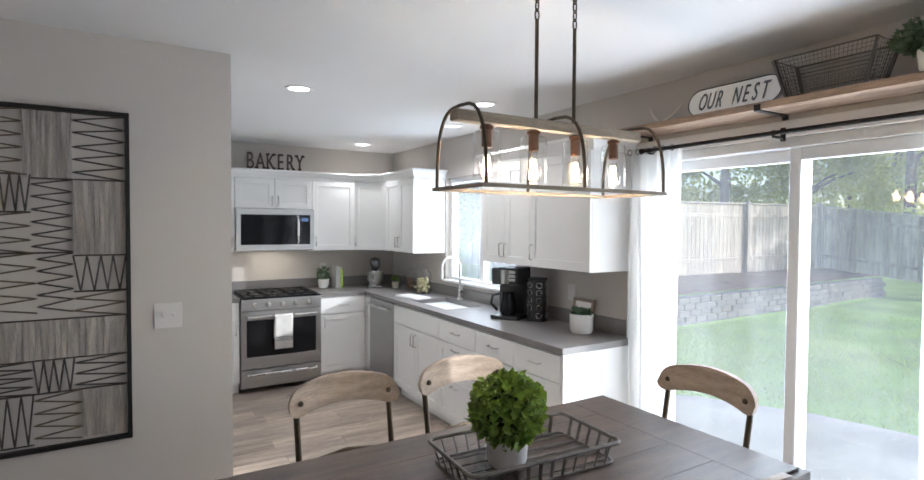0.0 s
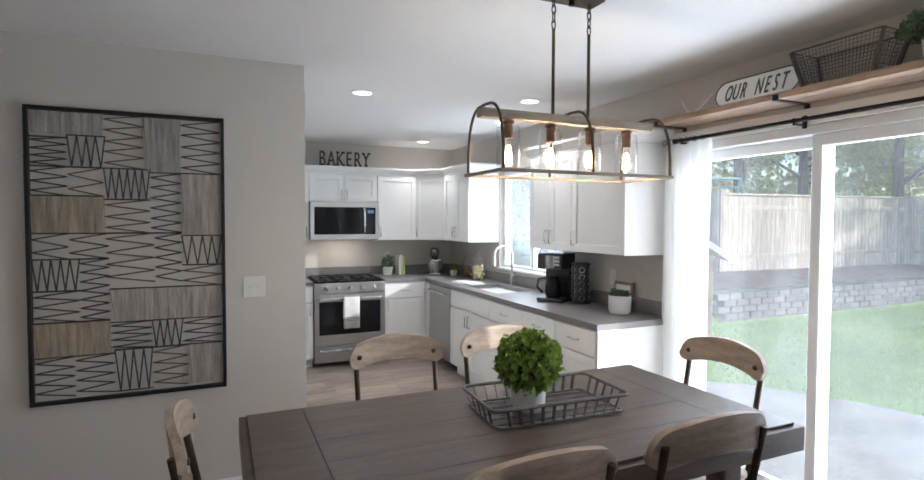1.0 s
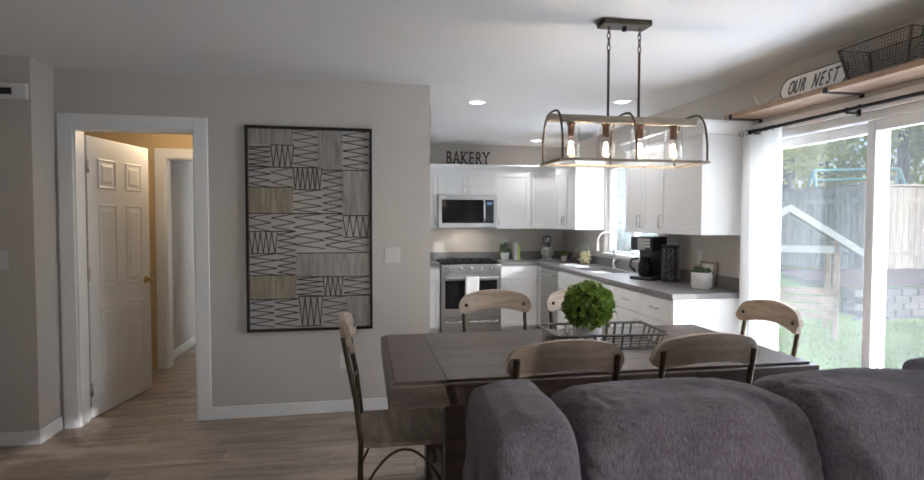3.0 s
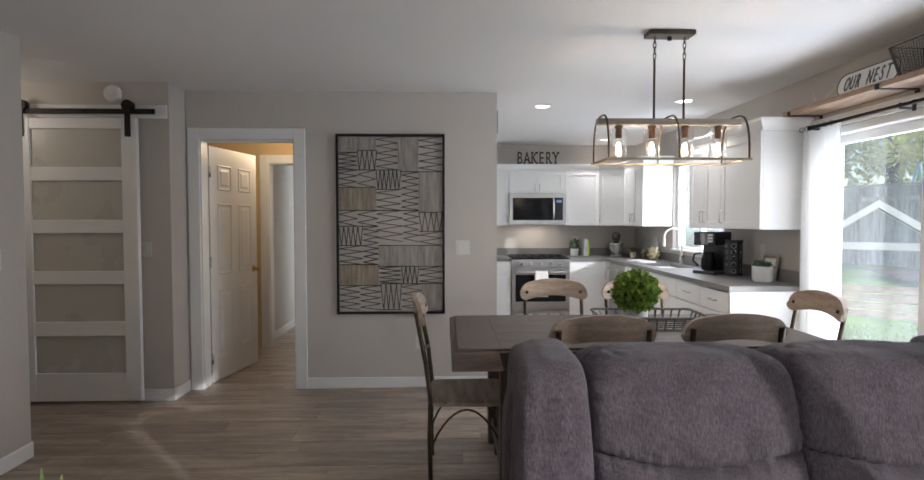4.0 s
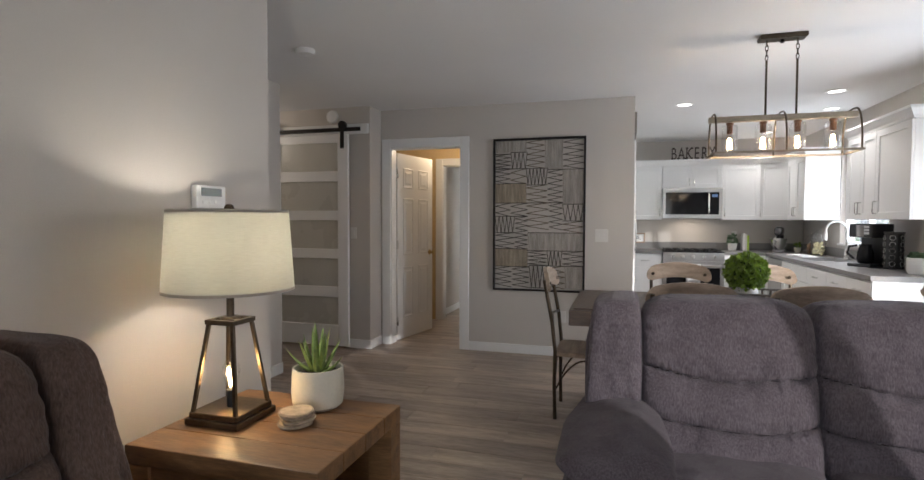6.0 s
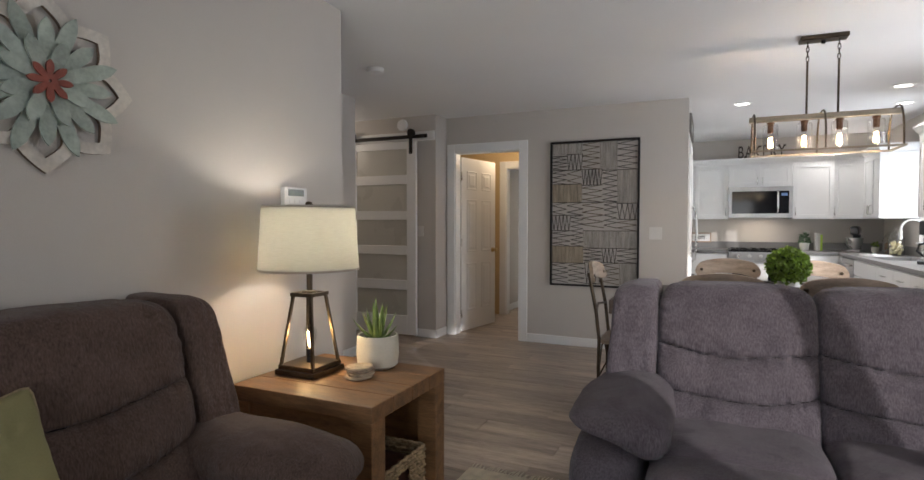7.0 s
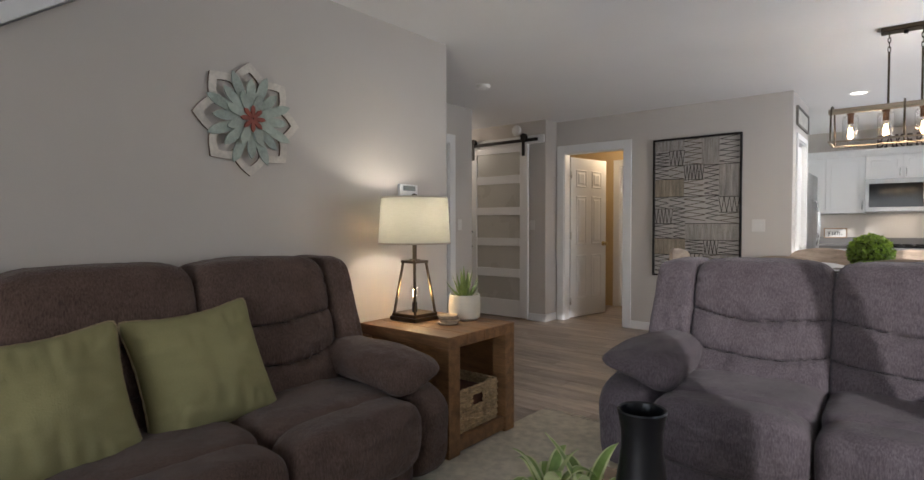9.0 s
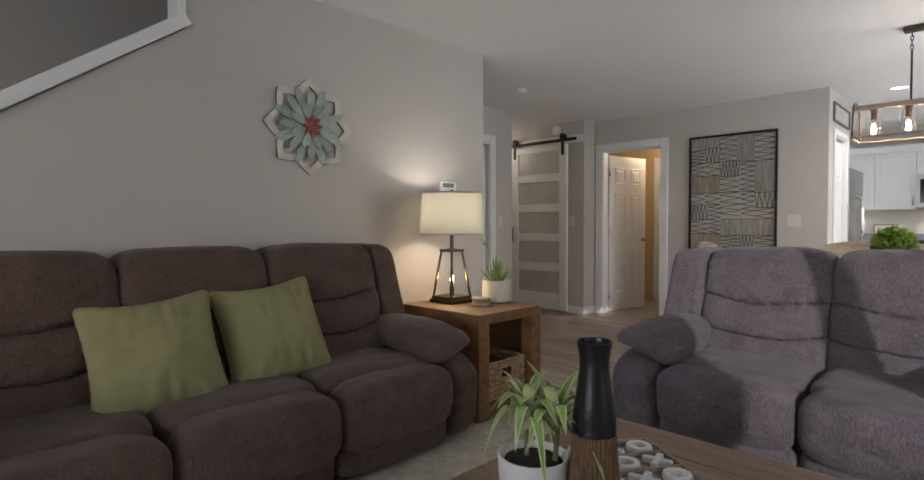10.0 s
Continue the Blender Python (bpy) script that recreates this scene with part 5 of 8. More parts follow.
for i in range(4):
    x = -0.285 + 0.19 * i
    bm = bmesh.new()
    add_lathe(bm, [(0, 0.205), (0.010, 0.205), (0.023, 0.199), (0.023, 0.190), (0.0175, 0.188), (0.0175, 0.132), (0.0, 0.132)], (x, 0, PZ), 18)
    so = part("socket", bm, COPPER, pd, "aged copper bulb socket", smooth=True)
    bm = bmesh.new()
    add_lathe(bm, [(0.012, 0.132), (0.014, 0.115), (0.026, 0.080), (0.028, 0.060), (0.021, 0.036), (0.0, 0.028)], (x, 0, PZ), 18)
    part("bulb", bm, THIN, so, "clear filament bulb", smooth=True).visible_shadow = False
    bm = bmesh.new()
    for k in range(6):
        a = k * 1.047
        add_tube(bm, [(x + 0.006 * math.cos(a), 0.006 * math.sin(a), PZ + 0.105), (x + 0.013 * math.cos(a), 0.013 * math.sin(a), PZ + 0.04)], 0.0032, 5)
    part("filament", bm, FILAMENT, so, "glowing warm filament")
    bm = bmesh.new()
    add_lathe(bm, [(0.023, 0.186), (0.041, 0.182), (0.0455, 0.170), (0.0455, 0.030), (0.044, 0.027)], (x, 0, PZ), 26)
    part("glass_shade", bm, THIN, pd, "clear glass cylinder shade", smooth=True).visible_shadow = False
    bulb("pendant_bulb", (PX + x, PY, PZ + 0.07), 2.0, (1.0, 0.78, 0.52), 0.02)

# ---- dining table, chairs and centrepiece ----
TZ = 0.79
tb = thing("dining_table", "dark-stained thick plank dining table", "dining table", (1.15, 1.47, 0))
bm = bmesh.new()
add_box(bm, (-0.985, -0.485, TZ - 0.105), (0.985, 0.485, TZ - 0.012), 0.005, 2)
part("top_frame", bm, TABLEWOOD, tb)
for k in range(5):
    bm = bmesh.new()
    y0 = -0.46 + 0.184 * k
    add_box(bm, (-0.745, y0 + 0.0008, TZ - 0.0115), (0.745, y0 + 0.1835, TZ), 0.0007)
    part("plank", bm, TABLEWOOD, tb)
for s in (-1, 1):
    bm = bmesh.new()
    add_box(bm, (s * 0.852 - 0.1055, -0.46, TZ - 0.0115), (s * 0.852 + 0.1055, 0.46, TZ - 0.0005), 0.0015)
    part("end_board", bm, TABLEWOOD, tb)
for sx in (-1, 1):
    for sy in (-1, 1):
        bm = bmesh.new()
        add_box(bm, (sx * 0.70 - 0.045, sy * 0.36 - 0.045, 0.001), (sx * 0.70 + 0.045, sy * 0.36 + 0.045, TZ - 0.105), 0.005)
        part("leg", bm, TABLEWOOD, tb)
    bm = bmesh.new()
    add_box(bm, (sx * 0.70 - 0.03, -0.315, 0.10), (sx * 0.70 + 0.03, 0.315, 0.17), 0.004)
    part("stretcher", bm, TABLEWOOD, tb)


def dining_chair(at, rz, label):
    """The seat's middle is at the origin, the back stands at +y and looks to -y."""
    t = thing("dining_chair", label, "chair", at, rz, "chairs round the dining table")
    SW, SD, SZ = 0.20, 0.20, 0.455
    bm = bmesh.new()
    add_cushion(bm, (-0.215, -0.215, SZ - 0.032), (0.215, 0.205, SZ), 9, 14, bulge=lambda q: Vector((0, 0, -0.010 * max(0, 1 - q.x * q.x - q.y * q.y) * (q.z > 0.3))))
    part("seat", bm, PALEWOOD, t, "pale weathered wood seat", smooth=True, angle=50)
    # curved top rail of the back
    bm = bmesh.new()
    n = 28
    ring = []
    for i in range(n + 1):
        f = math.sin(math.pi / 2 * (-1 + 2 * i / n))
        x = 0.235 * f
        y = 0.235 + 0.045 * (1 - f * f)
        arch = 0.045 * (1 - f * f)
        cap = math.sqrt(max(0.0, 1 - max(0, (abs(f) - 0.76) / 0.24) ** 2))
        hgt = 0.058 * max(cap, 0.05)
        zc = 0.892 + arch
        tilt = 0.012
        ring.append([bm.verts.new((x, y - 0.012, zc - hgt)), bm.verts.new((x, y + 0.012, zc - hgt)),
                     bm.verts.new((x, y + 0.012 + tilt, zc + hgt)), bm.verts.new((x, y - 0.012 + tilt, zc + hgt))])
    for a, c in zip(ring, ring[1:]):
        for j in range(4):
            bm.faces.new((a[j], a[(j + 1) % 4], c[(j + 1) % 4], c[j]))
    bm.faces.new(ring[0]), bm.faces.new(ring[-1])
    bmesh.ops.bevel(bm, geom=[e for e in bm.edges if len(e.link_faces) == 2 and e.calc_face_angle(0) > 1.0], offset=0.004, segments=2, affect="EDGES")
    part("backrest", bm, PALEWOOD, t, "pale curved wooden back rail", smooth=True, angle=45)
    for s in (-1, 1):
        bm = bmesh.new()
        add_tube(bm, [(s * 0.185, 0.20, 0.001), (s * 0.190, 0.205, 0.25), (s * 0.195, 0.20, SZ), (s * 0.198, 0.222, 0.65), (s * 0.200, 0.274, 0.925)], 0.0125, 10)
        part("back_leg", bm, BRONZE, t, smooth=True)
        bm = bmesh.new()
        add_tube(bm, [(s * 0.175, -0.185, 0.001), (s * 0.178, -0.18, 0.22), (s * 0.18, -0.17, SZ - 0.034)], 0.0115, 10)
        part("front_leg", bm, BRONZE, t, smooth=True)
        bm = bmesh.new()
        add_lathe(bm, [(0, 0), (0.012, 0), (0.009, 0.006), (0, 0.008)], n=12)
        bmesh.ops.transform(bm, matrix=Matrix.Translation((s * 0.188, 0.238, 0.905)) @ pose(0, 0, 0, 90), verts=bm.verts)
        part("rivet", bm, BRONZE, t, smooth=True)
        bm = bmesh.new()
        add_tube(bm, [(s * 0.178, -0.18 + 0.375 * k / 12, 0.20 + 0.20 * math.sin(math.pi * k / 12) ** 0.8) for k in range(13)], 0.006, 6)
        part("side_hoop", bm, BRONZE, t, smooth=True)
    for y, nm in ((-0.178, "front_hoop"), (0.203, "back_hoop")):
        bm = bmesh.new()
        add_tube(bm, [(-0.178 + 0.356 * k / 12, y, 0.20 + 0.20 * math.sin(math.pi * k / 12) ** 0.8) for k in range(13)], 0.006, 6)
        part(nm, bm, BRONZE, t, smooth=True)
    bm = bmesh.new()
    add_tube(bm, [(-0.196, 0.218, 0.665), (0, 0.245, 0.682), (0.196, 0.218, 0.665)], 0.0085, 8)
    part("cross_bar", bm, BRONZE, t, smooth=True)
    return t


CH = "pale wood and bronze metal chair"
ch = dining_chair((0.895, 1.95, 0), 0, CH + " with a curved back rail")
for x, y, a in ((1.47, 1.95, 0), (0.83, 1.04, 180), (1.435, 1.06, 180), (2.04, 1.50, -90), (0.255, 1.46, 90)):
    copy_thing(ch, pose(x, y, 0, 0, 0, a))

tr = thing("wire_tray", "weathered grey wire tray on the dining table", "tray", (1.31, 1.525, TZ + 0.001), -3)
TW, TD, TH = 0.30, 0.165, 0.075
def rr_(z, k=1.0):
    pts = []
    for cx, cy, a0 in ((TW - 0.03, TD - 0.03, 0), (-TW + 0.03, TD - 0.03, 90), (-TW + 0.03, -TD + 0.03, 180), (TW - 0.03, -TD + 0.03, 270)):
        for j in range(5):
            a = radians(a0 + 22.5 * j)
            pts.append(((cx + 0.03 * math.cos(a)) * k, (cy + 0.03 * math.sin(a)) * k, z))
    return pts
GREYM = mat("weathered_grey_metal", (0.20, 0.185, 0.17), 0.5, 0.7, var=0.3, scale=20)
for z, k, rad in ((TH, 1.0, 0.0072), (0.006, 0.93, 0.005)):
    bm = bmesh.new()
    add_tube(bm, rr_(z, k), rad, 6, True)
    part("rim", bm, GREYM, tr)
def edge_pts(n, side):
    out = []
    for i in range(n):
        f = -1 + 2 * (i + 0.5) / n
        out.append((f * (TW - 0.03), side * TD) if abs(side) == 1 else (side / 2 * TW, f * (TD - 0.03)))
    return out
for side, n in ((1, 11), (-1, 11), (2, 5), (-2, 5)):
    for u, v in edge_pts(n, side):
        bm = bmesh.new()
        add_tube(bm, [(u, v, TH), (u * 0.96, v * 0.96, TH * 0.5), (u * 0.93, v * 0.93, 0.006)], 0.0075, 5, flat=0.4)
        part("strap", bm, GREYM, tr)
for k in range(5):
    bm = bmesh.new()
    y = -0.12 + 0.06 * k
    add_tube(bm, [(-TW * 0.92, y, 0.006), (TW * 0.92, y, 0.006)], 0.0035, 5)
    part("base_wire", bm, GREYM, tr)
rng = random.Random(7)
bx_ = thing("boxwood_ball", "round bright green boxwood ball in a white pot on the tray", "plant", (1.235, 1.525, TZ + 0.012))
bm = bmesh.new()
add_lathe(bm, [(0, 0), (0.058, 0), (0.068, 0.02), (0.072, 0.095), (0.065, 0.097), (0.06, 0.085), (0, 0.08)], n=28)
part("pot", bm, WHITEC, bx_, smooth=True)
bm = bmesh.new()
leaf_ball(bm, (0, 0, 0.19), 0.121, 1450, 0.030, rng, 0.98, 0.80, 0.0, 0.44, 0.5)
part("foliage", bm, LEAFG, bx_, "dense small bright green leaves")["kind"] = "stuff"
# added ball, coloured near black as the shade between the leaves
bm = bmesh.new()
bmesh.ops.create_icosphere(bm, subdivisions=3, radius=0.095, matrix=Matrix.Translation((0, 0, 0.19)))
part("core", bm, mat("leaf_gap_shade", (0.016, 0.03, 0.007), 0.9), bx_)
bd = bmesh.new()
add_cushion(bd, (-0.05, -0.025, 0.0), (0.045, 0.025, 0.06), 2.4, 10)
add_cushion(bd, (0.015, -0.02, 0.045), (0.06, 0.02, 0.09), 2.2, 8)
add_tube(bd, [(-0.04, 0, 0.035), (-0.085, 0, 0.055)], [0.018, 0.008], 8)
add_tube(bd, [(0.055, 0, 0.068), (0.072, 0, 0.064)], [0.006, 0.001], 6)
bird = simple("bird_ornament", bd, glass("clear_ornament_glass", (0.92, 0.93, 0.94), 0.08), "clear glass bird ornament on the tray", "ornament", (1.10, 1.48, TZ + 0.011), 60, smooth=True)

# ---- wall art ----
art = thing("wall_art", "tall black-framed panel of zigzag wire and grey-washed wood", "wall art", (-0.761, 2.9745, 0.628))
AW, AH = 0.895, 1.49
bm = bmesh.new()
for b in [(0, 0, AW, 0.018), (0, AH - 0.018, AW, AH), (0, 0.018, 0.018, AH - 0.018), (AW - 0.018, 0.018, AW, AH - 0.018)]:
    add_box(bm, (b[0], -0.034, b[1]), (b[2], -0.001, b[3]), 0.002)
part("frame", bm, BLACKM, art)
GREYW = mat("grey_washed_slats", (0.46, 0.42, 0.38), 0.75, var=0.35, scale=5, fine=45, bump=0.08, stretch=(9, 9, 1.0))
TANW = mat("tan_washed_slats", (0.43, 0.36, 0.27), 0.75, var=0.35, scale=5, fine=45, bump=0.08, stretch=(9, 9, 1.0))
WIREK = mat("matte_black_wire", (0.050, 0.040, 0.032), 0.6, 0.0, var=0.3, scale=12)
THINW = mat("grey_brown_wire", (0.17, 0.145, 0.12), 0.7, 0.0, var=0.3, scale=12)
OLDGOLD = mat("antique_gold_wire", (0.12, 0.085, 0.05), 0.6, 0.1, var=0.3, scale=12)
# left, top, right, bottom in hundredths; run; passes; look
for row in ("0 0 36 8 v 7 g|36 0 57 19 h 5 o|57 0 77 20 v 5 g|77 0 100 20 h 5 k|0 9 18 19 h 4 k|18 8 37 19 v 4 k|0 19 18 29 h 3 k|18 19 36 29 h 2 o",
            "36 19 60 30 v 6 k|60 20 77 42 h 6 k|77 20 100 43 v 5 g|0 29 36 42 v 7 t|36 30 60 42 h 3 o|0 42 18 51 h 2 k|18 42 38 51 h 2 k|36 42 62 60 h 4 o|62 42 77 60 h 5 k",
            "77 43 100 54 v 4 k|0 51 23 62 v 5 k|23 51 38 73 h 7 k|77 54 100 62 h 2 o|38 62 100 74 v 12 g|0 62 23 73 h 3 k|0 73 38 85 v 7 t|38 74 60 84 h 4 k",
            "60 74 77 84 v 4 k|77 74 100 84 h 3 k|0 85 20 99 h 4 k|20 85 40 99 h 4 k|40 84 60 99 v 4 k|60 84 80 99 h 4 o|80 84 100 99 v 5 g"):
    for item in row.split("|"):
        l, t_, r_, b_, run, cnt, lk = item.split()
        x0, x1 = 0.018 + float(l) / 100 * (AW - 0.036), 0.018 + float(r_) / 100 * (AW - 0.036)
        z1, z0 = AH - 0.018 - float(t_) / 100 * (AH - 0.036), AH - 0.018 - float(b_) / 100 * (AH - 0.036)
        cnt = int(cnt)
        bm = bmesh.new()
        if lk in "gt":
            for k in range(2 * cnt):
                a, c = x0 + (x1 - x0) * k / (2 * cnt), x0 + (x1 - x0) * (k + 1) / (2 * cnt)
                o = rng.uniform(0.01, 0.06) * (c - a)
                add_prism(bm, [(a, z0 + 0.003), (c - o, z0 + 0.003), (c, z1 - 0.003), (a + o, z1 - 0.003)] if k % 2 else [(a + o, z0 + 0.003), (c, z0 + 0.003), (c - o, z1 - 0.003), (a, z1 - 0.003)], "y", -0.014 - 0.003 * (k % 3), -0.003)
            part("slat_block", bm, GREYW if lk == "g" else TANW, art, "grey-washed slats" if lk == "g" else "tan-washed slats")
            bm = bmesh.new()
            zig = [(x0 + (x1 - x0) * k / (cnt * 2), -0.023, z0 if k % 2 else z1) for k in range(cnt * 2 + 1)]
            add_tube(bm, zig, 0.0017, 4)
            part("thin_wire", bm, THINW, art)
        else:
            pts = []
            for k in range(cnt * 2 + 1):
                f = min(1, max(0, (k + rng.uniform(-0.12, 0.12)) / (cnt * 2)))
                e = 0.0 if k % 2 else 1.0
                pts.append((x0 + (x1 - x0) * f, -0.016, z0 + (z1 - z0) * e) if run == "v" else (x0 + (x1 - x0) * e, -0.016, z0 + (z1 - z0) * f))
            bent = [pts[0]]
            for p, q in zip(pts, pts[1:]):
                p, q = Vector(p), Vector(q)
                bent += [p.lerp(q, 0.05), p.lerp(q, 0.08), p.lerp(q, 0.92), p.lerp(q, 0.95), q]
            add_tube(bm, bent, 0.0036, 5)
            part("wire_block", bm, WIREK if lk == "k" else OLDGOLD, art)
        for z in (z0, z1) if run == "v" and lk == "k" else (z1,):
            bm = bmesh.new()
            add_tube(bm, [(x0, -0.013, z), (x1, -0.013, z)], 0.0036, 4)
            part("bar", bm, WIREK, art)

# ---- barn door ----
bdn = thing("barn_door", "white sliding barn door with five frosted panes, closed", "barn door", (0, 0, 0))
X0, X1, BY = -3.10, -2.195, 2.635
for x in (X0, X1 - 0.115):
    bm = bmesh.new()
    add_box(bm, (x, BY, 0.025), (x + 0.115, BY + 0.04, 2.18), 0.003)
    part("stile", bm, TRIM, bdn)
rails = [(0.025, 0.238), (0.526, 0.634), (0.922, 1.021), (1.313, 1.412), (1.709, 1.813), (2.10, 2.18)]
for z0, z1 in rails:
    bm = bmesh.new()
    add_box(bm, (X0 + 0.1152, BY + 0.001, z0), (X1 - 0.1152, BY + 0.039, z1), 0.002)
    part("rail", bm, TRIM, bdn)
for (a, b), (c, d) in zip(rails, rails[1:]):
    bm = bmesh.new()
    add_box(bm, (X0 + 0.1155, BY + 0.016, b), (X1 - 0.1155, BY + 0.022, c))
    part("frosted_pane", bm, FROST, bdn, "frosted glass pane")
for x in (X0 + 0.06, X1 - 0.06):
    bm = bmesh.new()
    add_box(bm, (x - 0.022, BY - 0.008, 2.04), (x + 0.022, BY - 0.001, 2.29), 0.002)
    add_tube(bm, [(x, BY - 0.012, 2.275), (x, BY + 0.03, 2.275)], 0.042, 18)
    part("hanger", bm, BLACKM, bdn, "black iron hanger with roller")
bm = bmesh.new()
add_tube(bm, [(X0 + 0.05, BY - 0.001, 0.90), (X0 + 0.05, BY - 0.04, 0.92), (X0 + 0.05, BY - 0.04, 1.08), (X0 + 0.05, BY - 0.001, 1.10)], 0.008, 8)
part("pull", bm, BLACKM, bdn, smooth=True)
trk = thing("barn_door_track", "black iron sliding track on a white header board", "door track")
bm = bmesh.new()
add_box(bm, (-3.9, 2.685, 2.19), (-1.995, 2.7095, 2.29), 0.003)
part("header", bm, TRIM, trk, "white header board")
bm = bmesh.new()
add_box(bm, (-3.85, BY + 0.012, 2.212), (-2.06, BY + 0.020, 2.252), 0.001)
part("track", bm, BLACKM, trk)
for x in (-3.6, -3.0, -2.6, -2.12):
    bm = bmesh.new()
    add_tube(bm, [(x, BY + 0.005, 2.232), (x, 2.685, 2.232)], 0.010, 10)
    part("standoff", bm, BLACKM, trk, smooth=True)
WARMDIFF = glow("warm_diffuser", (1.0, 0.72, 0.4), 0.8)


def flush_lamp(x, y, power, color, label):
    """A round ceiling lamp with its light below the diffuser."""
    hl = thing("hall_ceiling_light", label, "ceiling light", (x, y, H))
    bm = bmesh.new()
    add_lathe(bm, [(0, -0.001), (0.14, -0.001), (0.14, -0.02), (0.0, -0.02)], n=24)
    part("base", bm, TRIM, hl, smooth=True)
    bm = bmesh.new()
    add_lathe(bm, [(0.13, -0.0205), (0.12, -0.06), (0.07, -0.085), (0, -0.09)], n=24)
    part("diffuser", bm, WARMDIFF, hl, smooth=True)
    bulb("hall_bulb", (x, y, H - 0.28), power, color, 0.14)


flush_lamp(-1.5, 3.85, 6.5, (1.0, 0.74, 0.44), "round warm ceiling light in the bath hallway, lit")
# this second lamp is added out of view to brighten the barn wall
flush_lamp(-3.45, 2.15, 3.6, (1.0, 0.86, 0.68), "unseen round warm ceiling light added to brighten the hall recess")

# ---- sofas ----


def seams(q, rows, depth):
    """Distance from the nearest sewn seam of a backrest: 1 on it, 0 away from it."""
    v = (q.z + 1) / 2
    d = min(abs(v - (r_ + 0.055 * q.x * q.x - 0.035 + 0.006 * math.sin(5 * q.x + 9 * r_))) for r_ in rows)
    return math.exp(-(d / depth) ** 2), math.exp(-(d / (depth * 6)) ** 2)


def arm_pad(bm, sd, half, ARM, seed):
    """A puffy pad laid over the arm: a lobe hangs to the seat, the outer edge thins to a welt, the front droops."""
    W = ARM + 0.03
    sect = [(-0.085, 0.50), (-0.088, 0.545), (-0.060, 0.580), (-0.005, 0.610), (0.06, 0.620), (0.13, 0.612), (0.70 * W, 0.598), (0.90 * W, 0.578), (W + 0.004, 0.556),
            (W - 0.004, 0.541), (0.80 * W, 0.528), (0.55 * W, 0.506), (0.25 * W, 0.478), (0.0, 0.450), (-0.045, 0.448), (-0.072, 0.464)]
    # a smooth closed outline through the section's points
    loop = []
    k = len(sect)
    for i in range(k):
        p0, p1, p2, p3 = (Vector(sect[(i + j) % k]) for j in (-1, 0, 1, 2))
        for f in (0.0, 0.25, 0.5, 0.75):
            loop.append(0.5 * ((2 * p1) + (p2 - p0) * f + (2 * p0 - 5 * p1 + 4 * p2 - p3) * f * f + (3 * p1 - p0 - 3 * p2 + p3) * f ** 3))
    mid = Vector((0.07, 0.545))
    n = 44
    rings = []
    for i in range(n + 1):
        f = i / n
        y = -0.905 + 0.675 * f
        e = min(1.0, f / 0.20)
        k_ = math.sqrt(max(0.0, 1 - (1 - e) ** 2.3)) * (1 - 0.22 * max(0, f - 0.55) / 0.45)
        k_ = max(k_, 0.03)
        droop = -0.040 * (1 - min(1, f / 0.5)) ** 2 + 0.020 * f
        seam = 0.010 * math.exp(-((f - 0.10) / 0.018) ** 2)
        ring = []
        for j, p in enumerate(loop):
            q = mid + (p - mid) * (k_ - seam)
            w = Vector((sd * (half + q.x), y, q.y + droop))
            d = 0.010 * noise.noise(Vector((w.x * 6, w.y * 7, w.z * 6 + seed))) + 0.005 * noise.noise(Vector((w.x * 20, w.y * 9, seed + sd)))
            d += 0.006 * noise.noise(Vector((j * 0.55, f * 2, seed))) * math.exp(-((f - 0.12) / 0.10) ** 2)
            o = (p - mid).normalized()
            ring.append(bm.verts.new(w + Vector((sd * o.x, 0, o.y)) * d * min(1, k_ * 1.5)))
        rings.append(ring)
    m_ = len(loop)
    for a, c in zip(rings, rings[1:]):
        for j in range(m_):
            bm.faces.new((a[j], a[(j + 1) % m_], c[(j + 1) % m_], c[j]))
    bm.faces.new(rings[0][::-1]), bm.faces.new(rings[-1])


